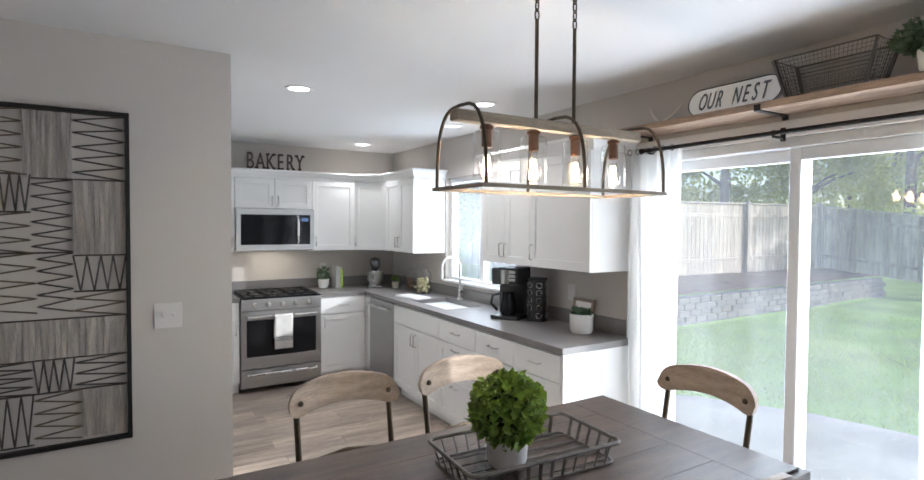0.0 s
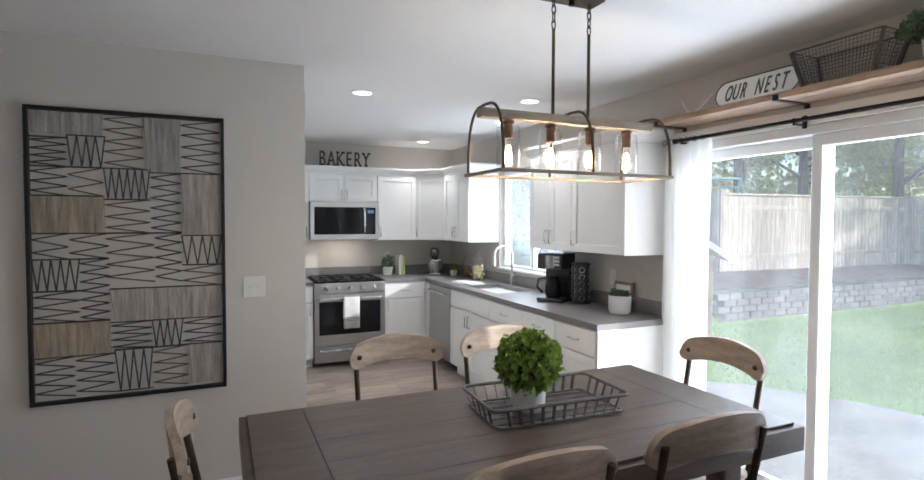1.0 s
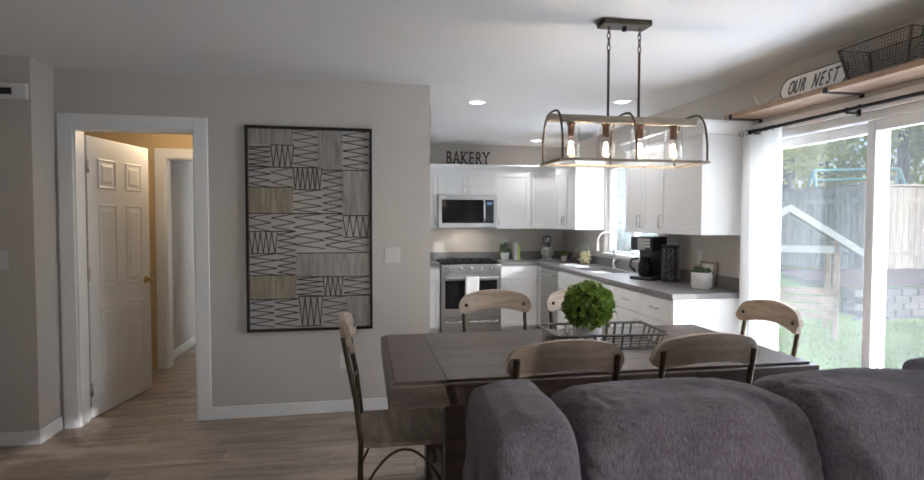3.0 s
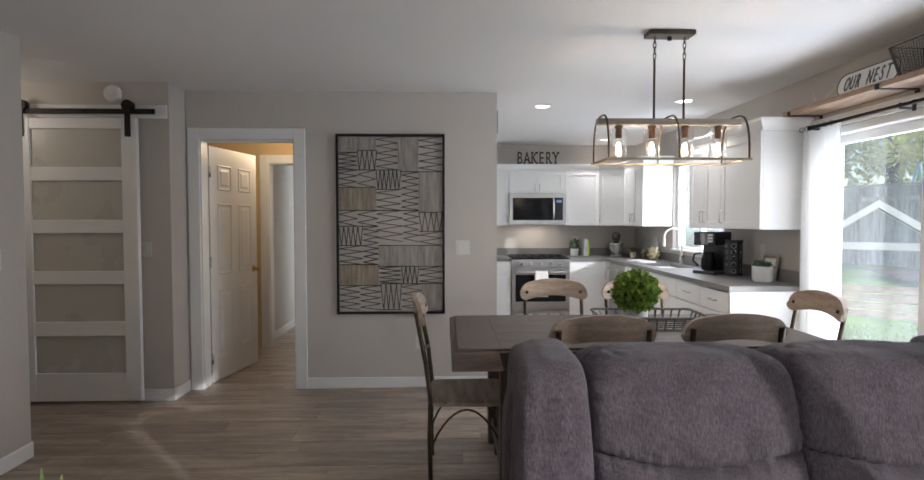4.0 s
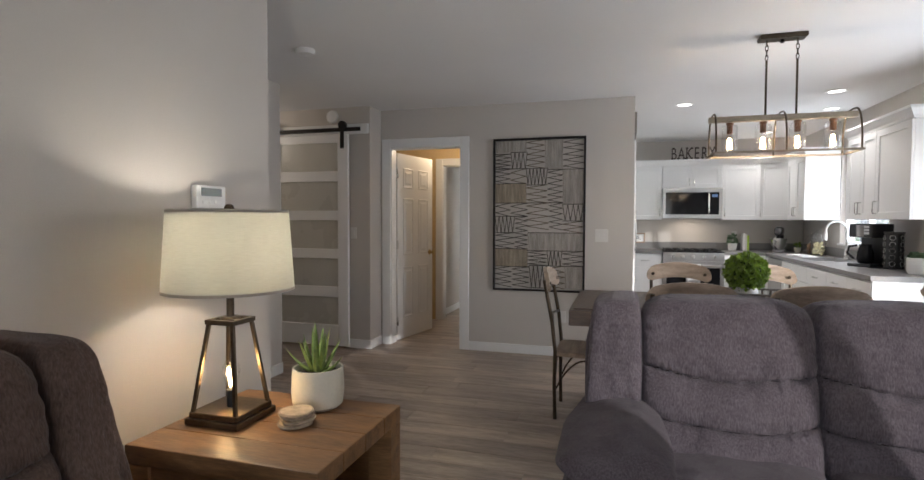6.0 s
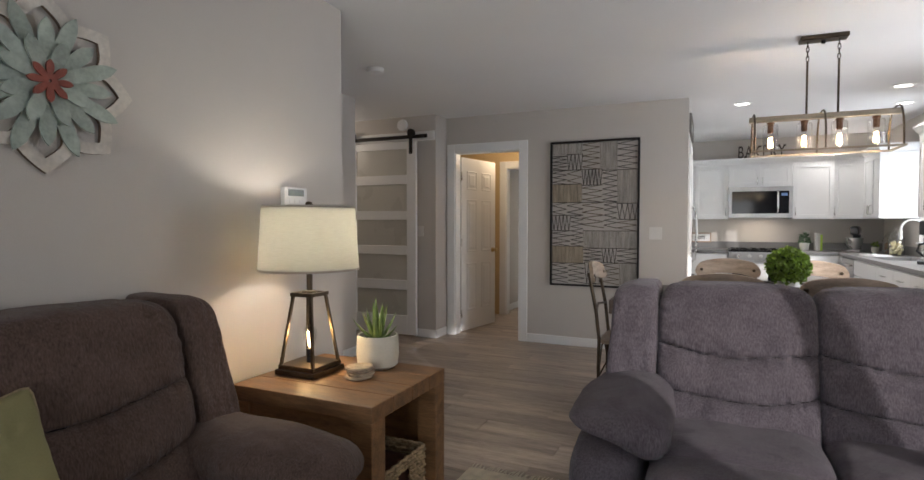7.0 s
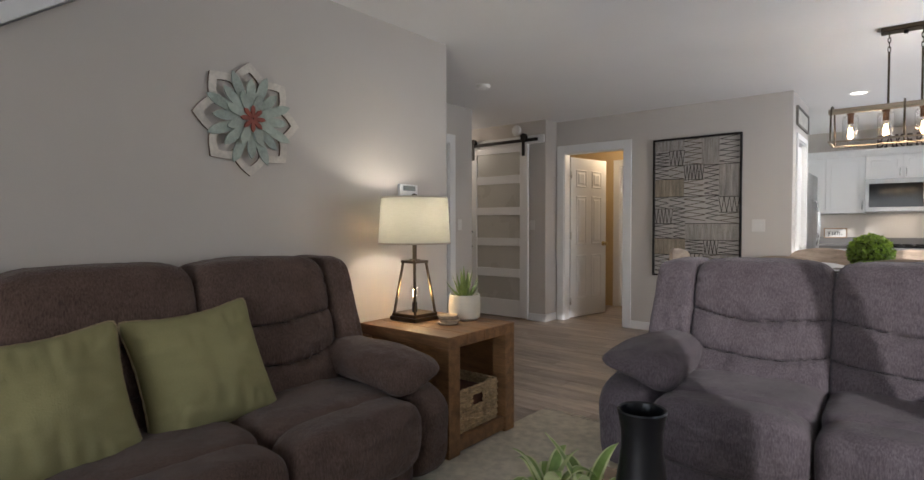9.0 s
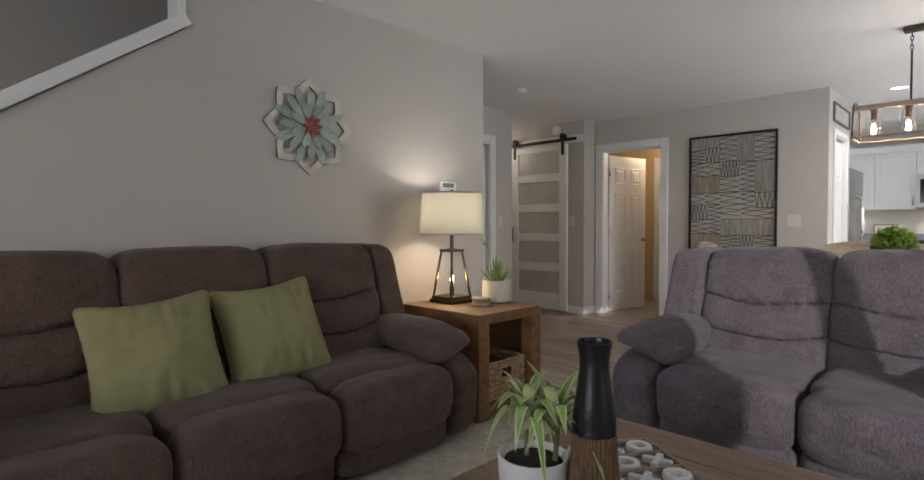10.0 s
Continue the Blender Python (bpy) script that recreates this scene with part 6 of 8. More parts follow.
def sofa(name, label, at, rz, seats, w, cloth, rows, seed, back_top=0.99, WING=0.235, ARM=0.25):
    """Local: x across, y = 0 at the rear, the front at y = -0.97."""
    t = thing(name, label, "sofa", at, rz)
    half = seats * w / 2
    tilt = 0.20
    V = Vector
    bm = bmesh.new()
    add_cushion(bm, (-half - ARM + 0.06, -0.84, 0.03), (half + ARM - 0.06, -0.10, 0.28), 12, 6)
    part("base", bm, cloth, t, smooth=True, angle=80)
    bm = bmesh.new()
    add_cushion(bm, (-half - WING, -0.16, 0.05), (half + WING, -0.005, back_top - 0.06), 9, 10)
    part("rear_panel", bm, cloth, t, smooth=True, angle=80)
    for i in range(seats):
        c = -half + w * (i + 0.5)
        s = seed + i * 3.1
        def back_shape(q, s=s):
            fr = max(0.0, -q.y)
            near, soft = seams(q, rows, 0.009)
            belly = 0.026 * math.cos(q.x * 1.35) * (1 - 0.25 * q.z)
            fold = 0.008 * noise.noise(V((q.x * 2.2 + s, q.z * 5, s)))
            pucker = 0.007 * soft * noise.noise(V((q.x * 13 + s, q.z * 3, 2 * s))) + 0.004 * soft * noise.noise(V((q.x * 30 + s, q.z * 6, s)))
            side = abs(q.x) ** 5 * 0.014 * noise.noise(V((s + q.x * 2, q.z * 13, 1)))
            top = 0.006 * noise.noise(V((q.x * 12, q.y * 4 + s, 3))) * max(0, q.z) ** 5 * (0.3 + q.x * q.x)
            return V((0, (q.z + 1) / 2 * tilt - fr * (belly + fold + pucker + side - 0.026 * near - 0.016 * soft), 0.014 * math.cos(q.x * 1.5) * (q.z > 0.5) + top - 0.03 * max(0, q.y) * max(0, q.z) ** 2))
        bm = bmesh.new()
        add_cushion(bm, (c - w / 2 - 0.004, -0.46, 0.34), (c + w / 2 + 0.004, -0.14, back_top), 8.0, 92, 0.004, back_shape, s)
        back = part("backrest", bm, cloth, t, smooth=True, angle=85)
        for r_ in rows:
            pts = []
            for k in range(57):
                x = -0.93 + 1.86 * k / 56
                v = r_ + 0.055 * x * x - 0.035 + 0.006 * math.sin(5 * x + 9 * r_)
                p = V((x, -1.0, 2 * v - 1))
                for _ in range(3):
                    n8 = sum(abs(u) ** 8.0 for u in p) ** 0.125
                    p = V((x * n8, -1.0, (2 * v - 1) * n8))
                q = p / n8
                lo, hi = V((c - w / 2 - 0.004, -0.46, 0.34)), V((c + w / 2 + 0.004, -0.14, back_top))
                h_ = (hi - lo) / 2
                pts.append(V((q.x * h_.x, q.y * h_.y, q.z * h_.z)) + (lo + hi) / 2 + back_shape(q) + V((0, -0.0015, 0.0015 * math.sin(k * 1.9))))
            # a dark tube in the groove stands for the seam's shade
            bm = bmesh.new()
            add_tube(bm, pts, 0.0032, 5)
            part("seam", bm, SEAM, back, "dark line drawn in for a seam's crease shade", smooth=True)
        def seat_shape(q, s=s):
            return V((0, 0, (0.013 * math.cos(q.x * 1.4) * math.cos(q.y * 1.2) + 0.008 * noise.noise(V((q.x * 3, q.y * 3, s)))) * (q.z > 0)))
        bm = bmesh.new()
        add_cushion(bm, (c - w / 2 + 0.003, -0.815, 0.25), (c + w / 2 - 0.003, -0.28, 0.460), 6, 26, 0.006, seat_shape, s)
        part("seat", bm, cloth, t, smooth=True, angle=85)
        def front_shape(q, s=s):
            crease = 0.007 * abs(q.x) ** 5 * noise.noise(V((q.x * 2, q.z * 12, s)))
            return V((0, -0.022 * math.cos(q.z * 1.3) * (q.y < 0) + 0.008 * noise.noise(V((q.x * 4, q.z * 3, s))) + crease, 0.008 * noise.noise(V((q.x * 3, s, 1))) * (q.z > 0)))
        bm = bmesh.new()
        add_cushion(bm, (c - w / 2 + 0.004, -0.965, 0.150), (c + w / 2 - 0.004, -0.755, 0.452), 4.4, 30, 0.005, front_shape, s)
        part("front_roll", bm, cloth, t, smooth=True, angle=85)
        bm = bmesh.new()
        add_cushion(bm, (c - w / 2 + 0.008, -0.925, 0.045), (c + w / 2 - 0.008, -0.70, 0.20), 6, 10, 0.004, None, s)
        part("footrest", bm, cloth, t, smooth=True, angle=85)
    for sd in (-1, 1):
        a, b = sorted((sd * half + sd * 0.003, sd * (half + WING)))
        def wing_shape(q, sd=sd):
            o = max(0.0, q.x * sd)
            fold = 0.007 * noise.noise(V((q.x * 3, q.z * 7, seed + sd))) * max(0, -q.y)
            return V((-0.030 * sd * o * (q.z + 1) / 2, (q.z + 1) / 2 * tilt - (0.030 + fold) * max(0, -q.y), -0.022 * o * max(0, q.z)))
        bm = bmesh.new()
        add_cushion(bm, (a, -0.44, 0.30), (b, -0.10, back_top - 0.002), 9, 34, 0.005, wing_shape, seed + sd)
        part("wing", bm, cloth, t, smooth=True, angle=85)
        # the arm: an upholstered body, and a puffy pad that droops to the front and over the seat
        a, b = sorted((sd * (half + 0.006), sd * (half + ARM + 0.025)))
        def body_shape(q, sd=sd):
            return V((0.012 * sd * math.cos(q.z * 1.4) * (q.x * sd > 0), -0.03 * max(0, q.z) * (q.y < 0), -0.05 * max(0, -q.y) ** 3 * max(0, q.z)))
        bm = bmesh.new()
        add_cushion(bm, (a, -0.925, 0.02), (b, -0.12, 0.475), 4.2, 22, 0.005, body_shape, seed)
        part("arm", bm, cloth, t, smooth=True, angle=85)
        bm = bmesh.new()
        arm_pad(bm, sd, half, ARM, seed)
        part("arm_pad", bm, cloth, t, smooth=True, angle=85)
    return t


sofa("sofa", "grey chenille reclining loveseat facing into the living room", (1.163, 0.235, 0), 0, 2, 0.61, SOFA_GREY, (0.34, 0.60), 1.0, 1.0)
sofa("sofa", "brown chenille three-seat reclining sofa against the stair wall", (-1.115, -2.350, 0), 90, 3, 0.645, SOFA_BROWN, (0.36, 0.62), 5.0, 1.025, 0.175, 0.20)


def pillow(at, rx, rz, roll_, seed):
    t = thing("throw_pillow", "sage green square throw pillow with a braided edge, on the sofa", "pillow", (0, 0, 0), 0, "throw pillows")
    t.matrix_basis = Matrix.Translation(at) @ pose(0, 0, 0, 0, 0, rz) @ pose(0, 0, 0, rx, roll_)
    S, n = 0.25, 40
    bm = bmesh.new()
    def pos(u, v, s):
        sq = (abs(u) ** 12 + abs(v) ** 12) ** (1 / 12)
        k = max(abs(u), abs(v)) / sq if sq > 0 else 1.0
        e = (1 - u ** 4) * (1 - v ** 4)
        pull_x = 1 - 0.10 * (1 - v * v) * abs(u) ** 3 + 0.006 * noise.noise(Vector((v * 4, seed, 2 + (u > 0))))
        pull_z = 1 - 0.10 * (1 - u * u) * abs(v) ** 3 + 0.006 * noise.noise(Vector((u * 4, seed, 5 + (v > 0))))
        th = 0.108 * max(0, (1 - u * u) * (1 - v * v)) ** 0.5
        th += (0.012 * noise.noise(Vector((u * 2 + seed, v * 2, s))) + 0.02 * noise.noise(Vector((u * 9 + seed, v * 2.5, s))) * abs(v) + 0.02 * noise.noise(Vector((u * 2.5, v * 9 + seed, s))) * abs(u)) * e
        return Vector((u * k * S * pull_x, s * th, v * k * S * pull_z - 0.012 * (1 - u * u) * max(0, v)))
    for s in (-1, 1):
        g = [[bm.verts.new(pos(-1 + 2 * i / n, -1 + 2 * j / n, s)) for j in range(n + 1)] for i in range(n + 1)]
        for i in range(n):
            for j in range(n):
                bm.faces.new((g[i][j], g[i + 1][j], g[i + 1][j + 1], g[i][j + 1]))
    bmesh.ops.remove_doubles(bm, verts=bm.verts, dist=0.0008)
    bmesh.ops.recalc_face_normals(bm, faces=bm.faces)
    part("cushion", bm, GREEN_CLOTH, t, smooth=True, angle=89)
    edge = [pos(-1 + 2 * i / 20, -1, 0) for i in range(20)] + [pos(1, -1 + 2 * i / 20, 0) for i in range(20)] + [pos(1 - 2 * i / 20, 1, 0) for i in range(20)] + [pos(-1, 1 - 2 * i / 20, 0) for i in range(20)]
    bm = bmesh.new()
    add_tube(bm, edge, [0.0032 + 0.0012 * (i % 2) for i in range(80)], 6, True)
    part("braid", bm, mat("tan_braid", (0.34, 0.265, 0.15), 0.8, var=0.3, scale=80), t, "thin tan braided edge", smooth=True)


pillow((-0.66, -2.090, 0.640), -24, 90, -5, 1.3)
pillow((-0.62, -2.600, 0.622), -24, 88, -4, 4.2)

# ---- end table with lamp, plant and coasters ----
EZ = 0.628
et = thing("end_table", "chunky honey-brown reclaimed wood end table with a lower shelf", "end table", (-0.655, -0.75, 0))
ex, ey = 0.335, 0.29
for k in range(4):
    bm = bmesh.new()
    y0 = -ey + 0.145 * k
    add_box(bm, (-ex, y0 + 0.001, EZ - 0.06), (ex, y0 + 0.144, EZ), 0.004, 2)
    part("plank", bm, PINE, et)
for sx in (-1, 1):
    for sy in (-1, 1):
        bm = bmesh.new()
        cx, cy = sx * (ex - 0.045), sy * (ey - 0.045)
        add_box(bm, (cx - 0.0445, cy - 0.0445, 0.014), (cx + 0.0445, cy + 0.0445, EZ - 0.0605), 0.005, 2)
        part("leg", bm, PINE, et)
bm = bmesh.new()
add_box(bm, (-ex + 0.092, -ey + 0.02, 0.07), (ex - 0.092, ey - 0.02, 0.10), 0.003)
part("shelf", bm, PINE, et)
for sy in (-1, 1):
    bm = bmesh.new()
    add_box(bm, (-ex + 0.0905, sy * (ey - 0.03) - 0.018, 0.04), (ex - 0.0905, sy * (ey - 0.03) + 0.018, 0.0695), 0.003)
    part("rail", bm, PINE, et)
    bm = bmesh.new()
    add_box(bm, (-ex + 0.0905, sy * (ey - 0.018) - 0.008, 0.101), (ex - 0.0905, sy * (ey - 0.018) + 0.008, EZ - 0.061), 0.002)
    part("side_panel", bm, PINE, et)
bm = bmesh.new()
add_box(bm, (ex - 0.082, -ey + 0.0905, 0.025), (ex - 0.012, ey - 0.0905, 0.10), 0.004, 2)
part("front_rail", bm, PINE, et)
WICKER = mat("woven_seagrass", (0.50, 0.36, 0.20), 0.85, var=0.4, scale=30, fine=90, bump=0.15, island=0.25)
bk2 = thing("woven_basket", "woven seagrass basket with a cut-out handle on the table shelf", "basket", (-0.505, -0.76, 0.102))
bw, bdp, bh = 0.15, 0.17, 0.225
for k in range(13):
    bm = bmesh.new()
    z = 0.010 + k * 0.0175
    n = 56
    pts = []
    per = [(-bw, -bdp), (bw, -bdp), (bw, bdp), (-bw, bdp)]
    for q in range(4):
        (ax, ay), (cx, cy) = per[q], per[(q + 1) % 4]
        for j in range(14):
            f = j / 14
            o = 0.004 * (1 if (j + k) % 2 else -1)
            x, y = ax + (cx - ax) * f, ay + (cy - ay) * f
            nx, ny = ((0, -1), (1, 0), (0, 1), (-1, 0))[q]
            pts.append((x + nx * o, y + ny * o, z))
    if 7 <= k <= 9:
        # the front is open in the middle for the handle
        keep = [p for p in pts if not (p[0] > bw - 0.02 and abs(p[1]) < 0.045)]
        i0 = next(i for i, p in enumerate(keep) if p[0] > bw - 0.02 and p[1] > 0.04)
        add_tube(bm, keep[i0:] + keep[:i0], 0.0088, 5)
    else:
        add_tube(bm, pts, 0.0088, 5, True)
    part("weave", bm, WICKER, bk2)
bm = bmesh.new()
add_box(bm, (-bw + 0.01, -bdp + 0.01, 0.001), (bw - 0.01, bdp - 0.01, 0.012))
part("bottom", bm, WICKER, bk2)
bm = bmesh.new()
add_box(bm, (-bw + 0.03, -bdp + 0.03, 0.013), (bw - 0.03, bdp - 0.03, 0.19), 0.03, 2)
part("lining", bm, mat("dark_red_brown_blanket", (0.13, 0.055, 0.035), 0.95, var=0.3, scale=20, bump=0.2), bk2)

LINEN = bpy.data.materials.new("linen_lampshade")
LINEN.use_nodes = True
_n = LINEN.node_tree
_mx = _n.nodes.new("ShaderNodeMixShader")
_tl = _n.nodes.new("ShaderNodeBsdfTranslucent")
_no = _n.nodes.new("ShaderNodeTexNoise")
_mp = _n.nodes.new("ShaderNodeMapping")
_tc = _n.nodes.new("ShaderNodeTexCoord")
_cr = _n.nodes.new("ShaderNodeValToRGB")
_mp.inputs["Scale"].default_value = (12, 12, 160)
_no.inputs["Scale"].default_value = 3.0
_cr.color_ramp.elements[0].color, _cr.color_ramp.elements[1].color = (0.52, 0.50, 0.43, 1), (0.66, 0.64, 0.57, 1)
for a, c in ((_tc.outputs["Object"], _mp.inputs["Vector"]), (_mp.outputs[0], _no.inputs["Vector"]), (_no.outputs["Fac"], _cr.inputs["Fac"]), (_cr.outputs[0], _tl.inputs["Color"]),
             (_cr.outputs[0], _n.nodes["Principled BSDF"].inputs["Base Color"]), (_n.nodes["Principled BSDF"].outputs[0], _mx.inputs[1]), (_tl.outputs[0], _mx.inputs[2]), (_mx.outputs[0], _n.nodes["Material Output"].inputs["Surface"])):
    _n.links.new(a, c)
_n.nodes["Principled BSDF"].inputs["Roughness"].default_value = 0.9
_mx.inputs[0].default_value = 0.55
LX, LY = -0.83, -0.755
lp = thing("table_lamp", "dark iron lantern-base table lamp with a cream linen shade, lit", "lamp", (LX, LY, EZ + 0.001))
bm = bmesh.new()
add_box(bm, (-0.105, -0.105, 0), (0.105, 0.105, 0.022), 0.003)
add_box(bm, (-0.095, -0.095, 0.022), (0.095, 0.095, 0.042), 0.003)
part("base", bm, BRONZE, lp, smooth=False)
for sx in (-1, 1):
    for sy in (-1, 1):
        bm = bmesh.new()
        add_tube(bm, [(sx * 0.085, sy * 0.085, 0.04), (sx * 0.048, sy * 0.048, 0.335)], 0.008, 4)
        part("upright", bm, BRONZE, lp)
bm = bmesh.new()
for b in [(-0.058, -0.058, 0.058, -0.042), (-0.058, 0.042, 0.058, 0.058), (-0.058, -0.042, -0.042, 0.042), (0.042, -0.042, 0.058, 0.042)]:
    add_box(bm, (b[0], b[1], 0.333), (b[2], b[3], 0.349), 0.001)
add_box(bm, (-0.042, -0.01, 0.337), (0.042, 0.01, 0.345))
part("top_ring", bm, BRONZE, lp)
bm = bmesh.new()
add_tube(bm, [(0, 0, 0.345), (0, 0, 0.52)], 0.013, 12)
add_lathe(bm, [(0, 0.349), (0.035, 0.349), (0.03, 0.356), (0, 0.358)], n=16)
part("stem", bm, BRONZE, lp, smooth=True)
bm = bmesh.new()
add_tube(bm, [(0.0, 0, 0.042), (0.0, 0, 0.10)], 0.016, 12)
so = part("night_socket", bm, BLACKP, lp, smooth=True)
bm = bmesh.new()
add_lathe(bm, [(0.012, 0.10), (0.018, 0.115), (0.03, 0.16), (0.029, 0.18), (0.018, 0.198), (0, 0.205)], n=18)
part("night_bulb", bm, THIN, so, "clear filament bulb", smooth=True).visible_shadow = False
bm = bmesh.new()
for k in range(4):
    a = k * 1.57
    add_tube(bm, [(0.004 * math.cos(a), 0.004 * math.sin(a), 0.11), (0.010 * math.cos(a), 0.010 * math.sin(a), 0.175)], 0.003, 5)
part("filament", bm, FILAMENT, so, "glowing warm filament")
SZ0, SZ1 = 1.074 - EZ, 1.350 - EZ
bm = bmesh.new()
add_lathe(bm, [(0.2135, SZ0), (0.1955, SZ1), (0.1935, SZ1), (0.2115, SZ0), (0.2135, SZ0)], n=64)
shade = part("shade", bm, LINEN, lp, "cream linen drum shade", smooth=True)
for r_, z in ((0.2140, SZ0), (0.1965, SZ1 - 0.010)):
    bm = bmesh.new()
    add_lathe(bm, [(r_, z), (r_ - 0.0012, z + 0.010), (r_ - 0.006, z + 0.010), (r_ - 0.005, z), (r_, z)], n=64)
    part("band", bm, mat("taupe_band", (0.36, 0.32, 0.28), 0.85), shade, smooth=True)
bm = bmesh.new()
for k in range(3):
    a = k * 2.094
    add_tube(bm, [(0, 0, SZ1 - 0.02), (0.194 * math.cos(a), 0.194 * math.sin(a), SZ1 - 0.012)], 0.0025, 6)
add_lathe(bm, [(0, SZ1 - 0.01), (0.012, SZ1 - 0.008), (0.018, SZ1 + 0.006), (0.012, SZ1 + 0.018), (0, SZ1 + 0.022)], n=14)
add_tube(bm, [(0, 0, 0.50), (0, 0, SZ1)], 0.004, 6)
part("harp", bm, BRONZE, lp, "bronze harp and finial", smooth=True)
bulb("table_lamp_bulb", (LX, LY, EZ + 0.61), 4.7, (1.0, 0.91, 0.74), 0.035)
bulb("night_bulb_light", (LX, LY, EZ + 0.15), 1.6, (1.0, 0.66, 0.28), 0.02)

bm = bmesh.new()
add_tube(bm, [(-0.10, 0.02, 0.005), (-0.13, 0.03, 0.004), (-0.155, 0.06, 0.004), (-0.163, 0.09, -0.02), (-0.166, 0.11, -0.12)], 0.0032, 6)
part("cord", bm, BLACKP, lp, "thin dark power cord", smooth=True)

ap = thing("aloe_plant", "spiky aloe in a cream glazed pot on the end table", "plant", (-0.608, -0.56, EZ + 0.001))
bm = bmesh.new()
add_lathe(bm, [(0, 0), (0.075, 0), (0.09, 0.012), (0.096, 0.06), (0.092, 0.146), (0.084, 0.146), (0.082, 0.125), (0, 0.125)], n=32)
part("pot", bm, CREAMC, ap, smooth=True)
bm = bmesh.new()
add_lathe(bm, [(0, 0.132), (0.05, 0.13), (0.081, 0.1255), (0.081, 0.124)], n=20)
part("soil", bm, SOIL, ap, smooth=True)


def blade(base, tip, wid, sag, thick=0.0, n=8):
    """A tapering leaf that bends from base to tip."""
    bm = bmesh.new()
    base, tip = Vector(base), Vector(tip)
    d = tip - base
    side = d.cross(Vector((0, 0, 1)))
    side = side.normalized() if side.length > 0.01 else Vector((1, 0, 0))
    up = side.cross(d).normalized()
    ring = []
    for i in range(n + 1):
        f = i / n
        c = base + d * f + Vector((0, 0, sag * math.sin(math.pi * f)))
        w = wid * (0.75 + 0.45 * math.sin(min(1, f * 2.2) * 1.57) - 0.2) * (1 - f ** 2.2) + 0.0006
        ring.append([bm.verts.new(c + side * w), bm.verts.new(c + up * (thick * (1 - f) + 0.0006) - up * w * 0.0), bm.verts.new(c - side * w), bm.verts.new(c - up * (w * 0.35 + thick * 0.6 * (1 - f)))])
    for a, c in zip(ring, ring[1:]):
        for j in range(4):
            bm.faces.new((a[j], a[(j + 1) % 4], c[(j + 1) % 4], c[j]))
    bm.faces.new(ring[0]), bm.faces.new(ring[-1])
    return bm


rng = random.Random(21)
for k in range(15):
    a = k * 2.4
    f = k / 14
    out = 0.025 + 0.105 * f
    hgt = (0.185 - 0.105 * f) * rng.uniform(0.85, 1.12)
    part("leaf", blade((0.014 * math.cos(a), 0.014 * math.sin(a), 0.124), (out * math.cos(a), out * math.sin(a), 0.126 + hgt), 0.0135, -0.012 * f, 0.009), ALOE, ap, smooth=True, angle=60)
SLICE = mat("birch_slice", (0.58, 0.44, 0.29), 0.7, var=0.3, scale=14, fine=60, bump=0.05)
BARK = mat("pale_bark", (0.42, 0.33, 0.24), 0.9, var=0.4, scale=25, fine=80, bump=0.2)
for k in range(4):
    t = thing("coaster", "round wood slice coaster with bark edge in a stack", "coaster", (-0.585 + 0.008 * (k % 2), -0.745 + 0.006 * (k % 3), EZ + 0.001 + 0.0125 * k), 37 * k, "stacked coasters")
    prof = [1 + 0.05 * math.sin(3 * q + k) + 0.02 * math.sin(7 * q) for q in [j * 0.2618 for j in range(24)]]
    bm = bmesh.new()
    add_prism(bm, [(0.052 * p * math.cos(j * 0.2618), 0.052 * p * math.sin(j * 0.2618)) for j, p in enumerate(prof)], "z", 0, 0.012)
    part("disc", bm, SLICE, t)
    bm = bmesh.new()
    add_tube(bm, [(0.0535 * p * math.cos(j * 0.2618), 0.0535 * p * math.sin(j * 0.2618), 0.006) for j, p in enumerate(prof)], 0.0058, 6, True)
    part("bark", bm, BARK, t)

# ---- thermostat and flower on the stair wall ----
th = thing("thermostat", "white wall thermostat with a small grey display", "thermostat", (-1.14, -0.513, 1.408), 90)
bm = bmesh.new()
add_box(bm, (-0.08, -0.028, -0.045), (0.08, -0.0005, 0.045), 0.005, 2)
body = part("body", bm, TRIM, th)
bm = bmesh.new()
add_box(bm, (-0.055, -0.030, 0.003), (0.055, -0.0275, 0.035))
part("display", bm, mat("grey_display", (0.18, 0.20, 0.18), 0.2), body)
for k in range(3):
    bm = bmesh.new()
    add_box(bm, (-0.05 + 0.036 * k, -0.031, -0.03), (-0.024 + 0.036 * k, -0.0275, -0.014), 0.001)
    part("button", bm, CAB, body)

TEAL = mat("washed_sage_teal", (0.40, 0.455, 0.40), 0.75, var=0.3, scale=10, fine=60, bump=0.06, objrand=0.12)
CREAMW = mat("cream_washed_wood", (0.66, 0.61, 0.54), 0.75, var=0.2, scale=10, fine=60, bump=0.06)
AGED = mat("aged_brown_edge", (0.17, 0.115, 0.075), 0.8, var=0.3, scale=14, fine=60, bump=0.05)
RUST = mat("rust_red_paint", (0.28, 0.075, 0.05), 0.7, var=0.3, scale=14, fine=60, bump=0.05)
fl = thing("wall_flower", "layered wooden flower with cream, sage and rust petals", "wall decor", (-1.1395, -1.622, 1.713))


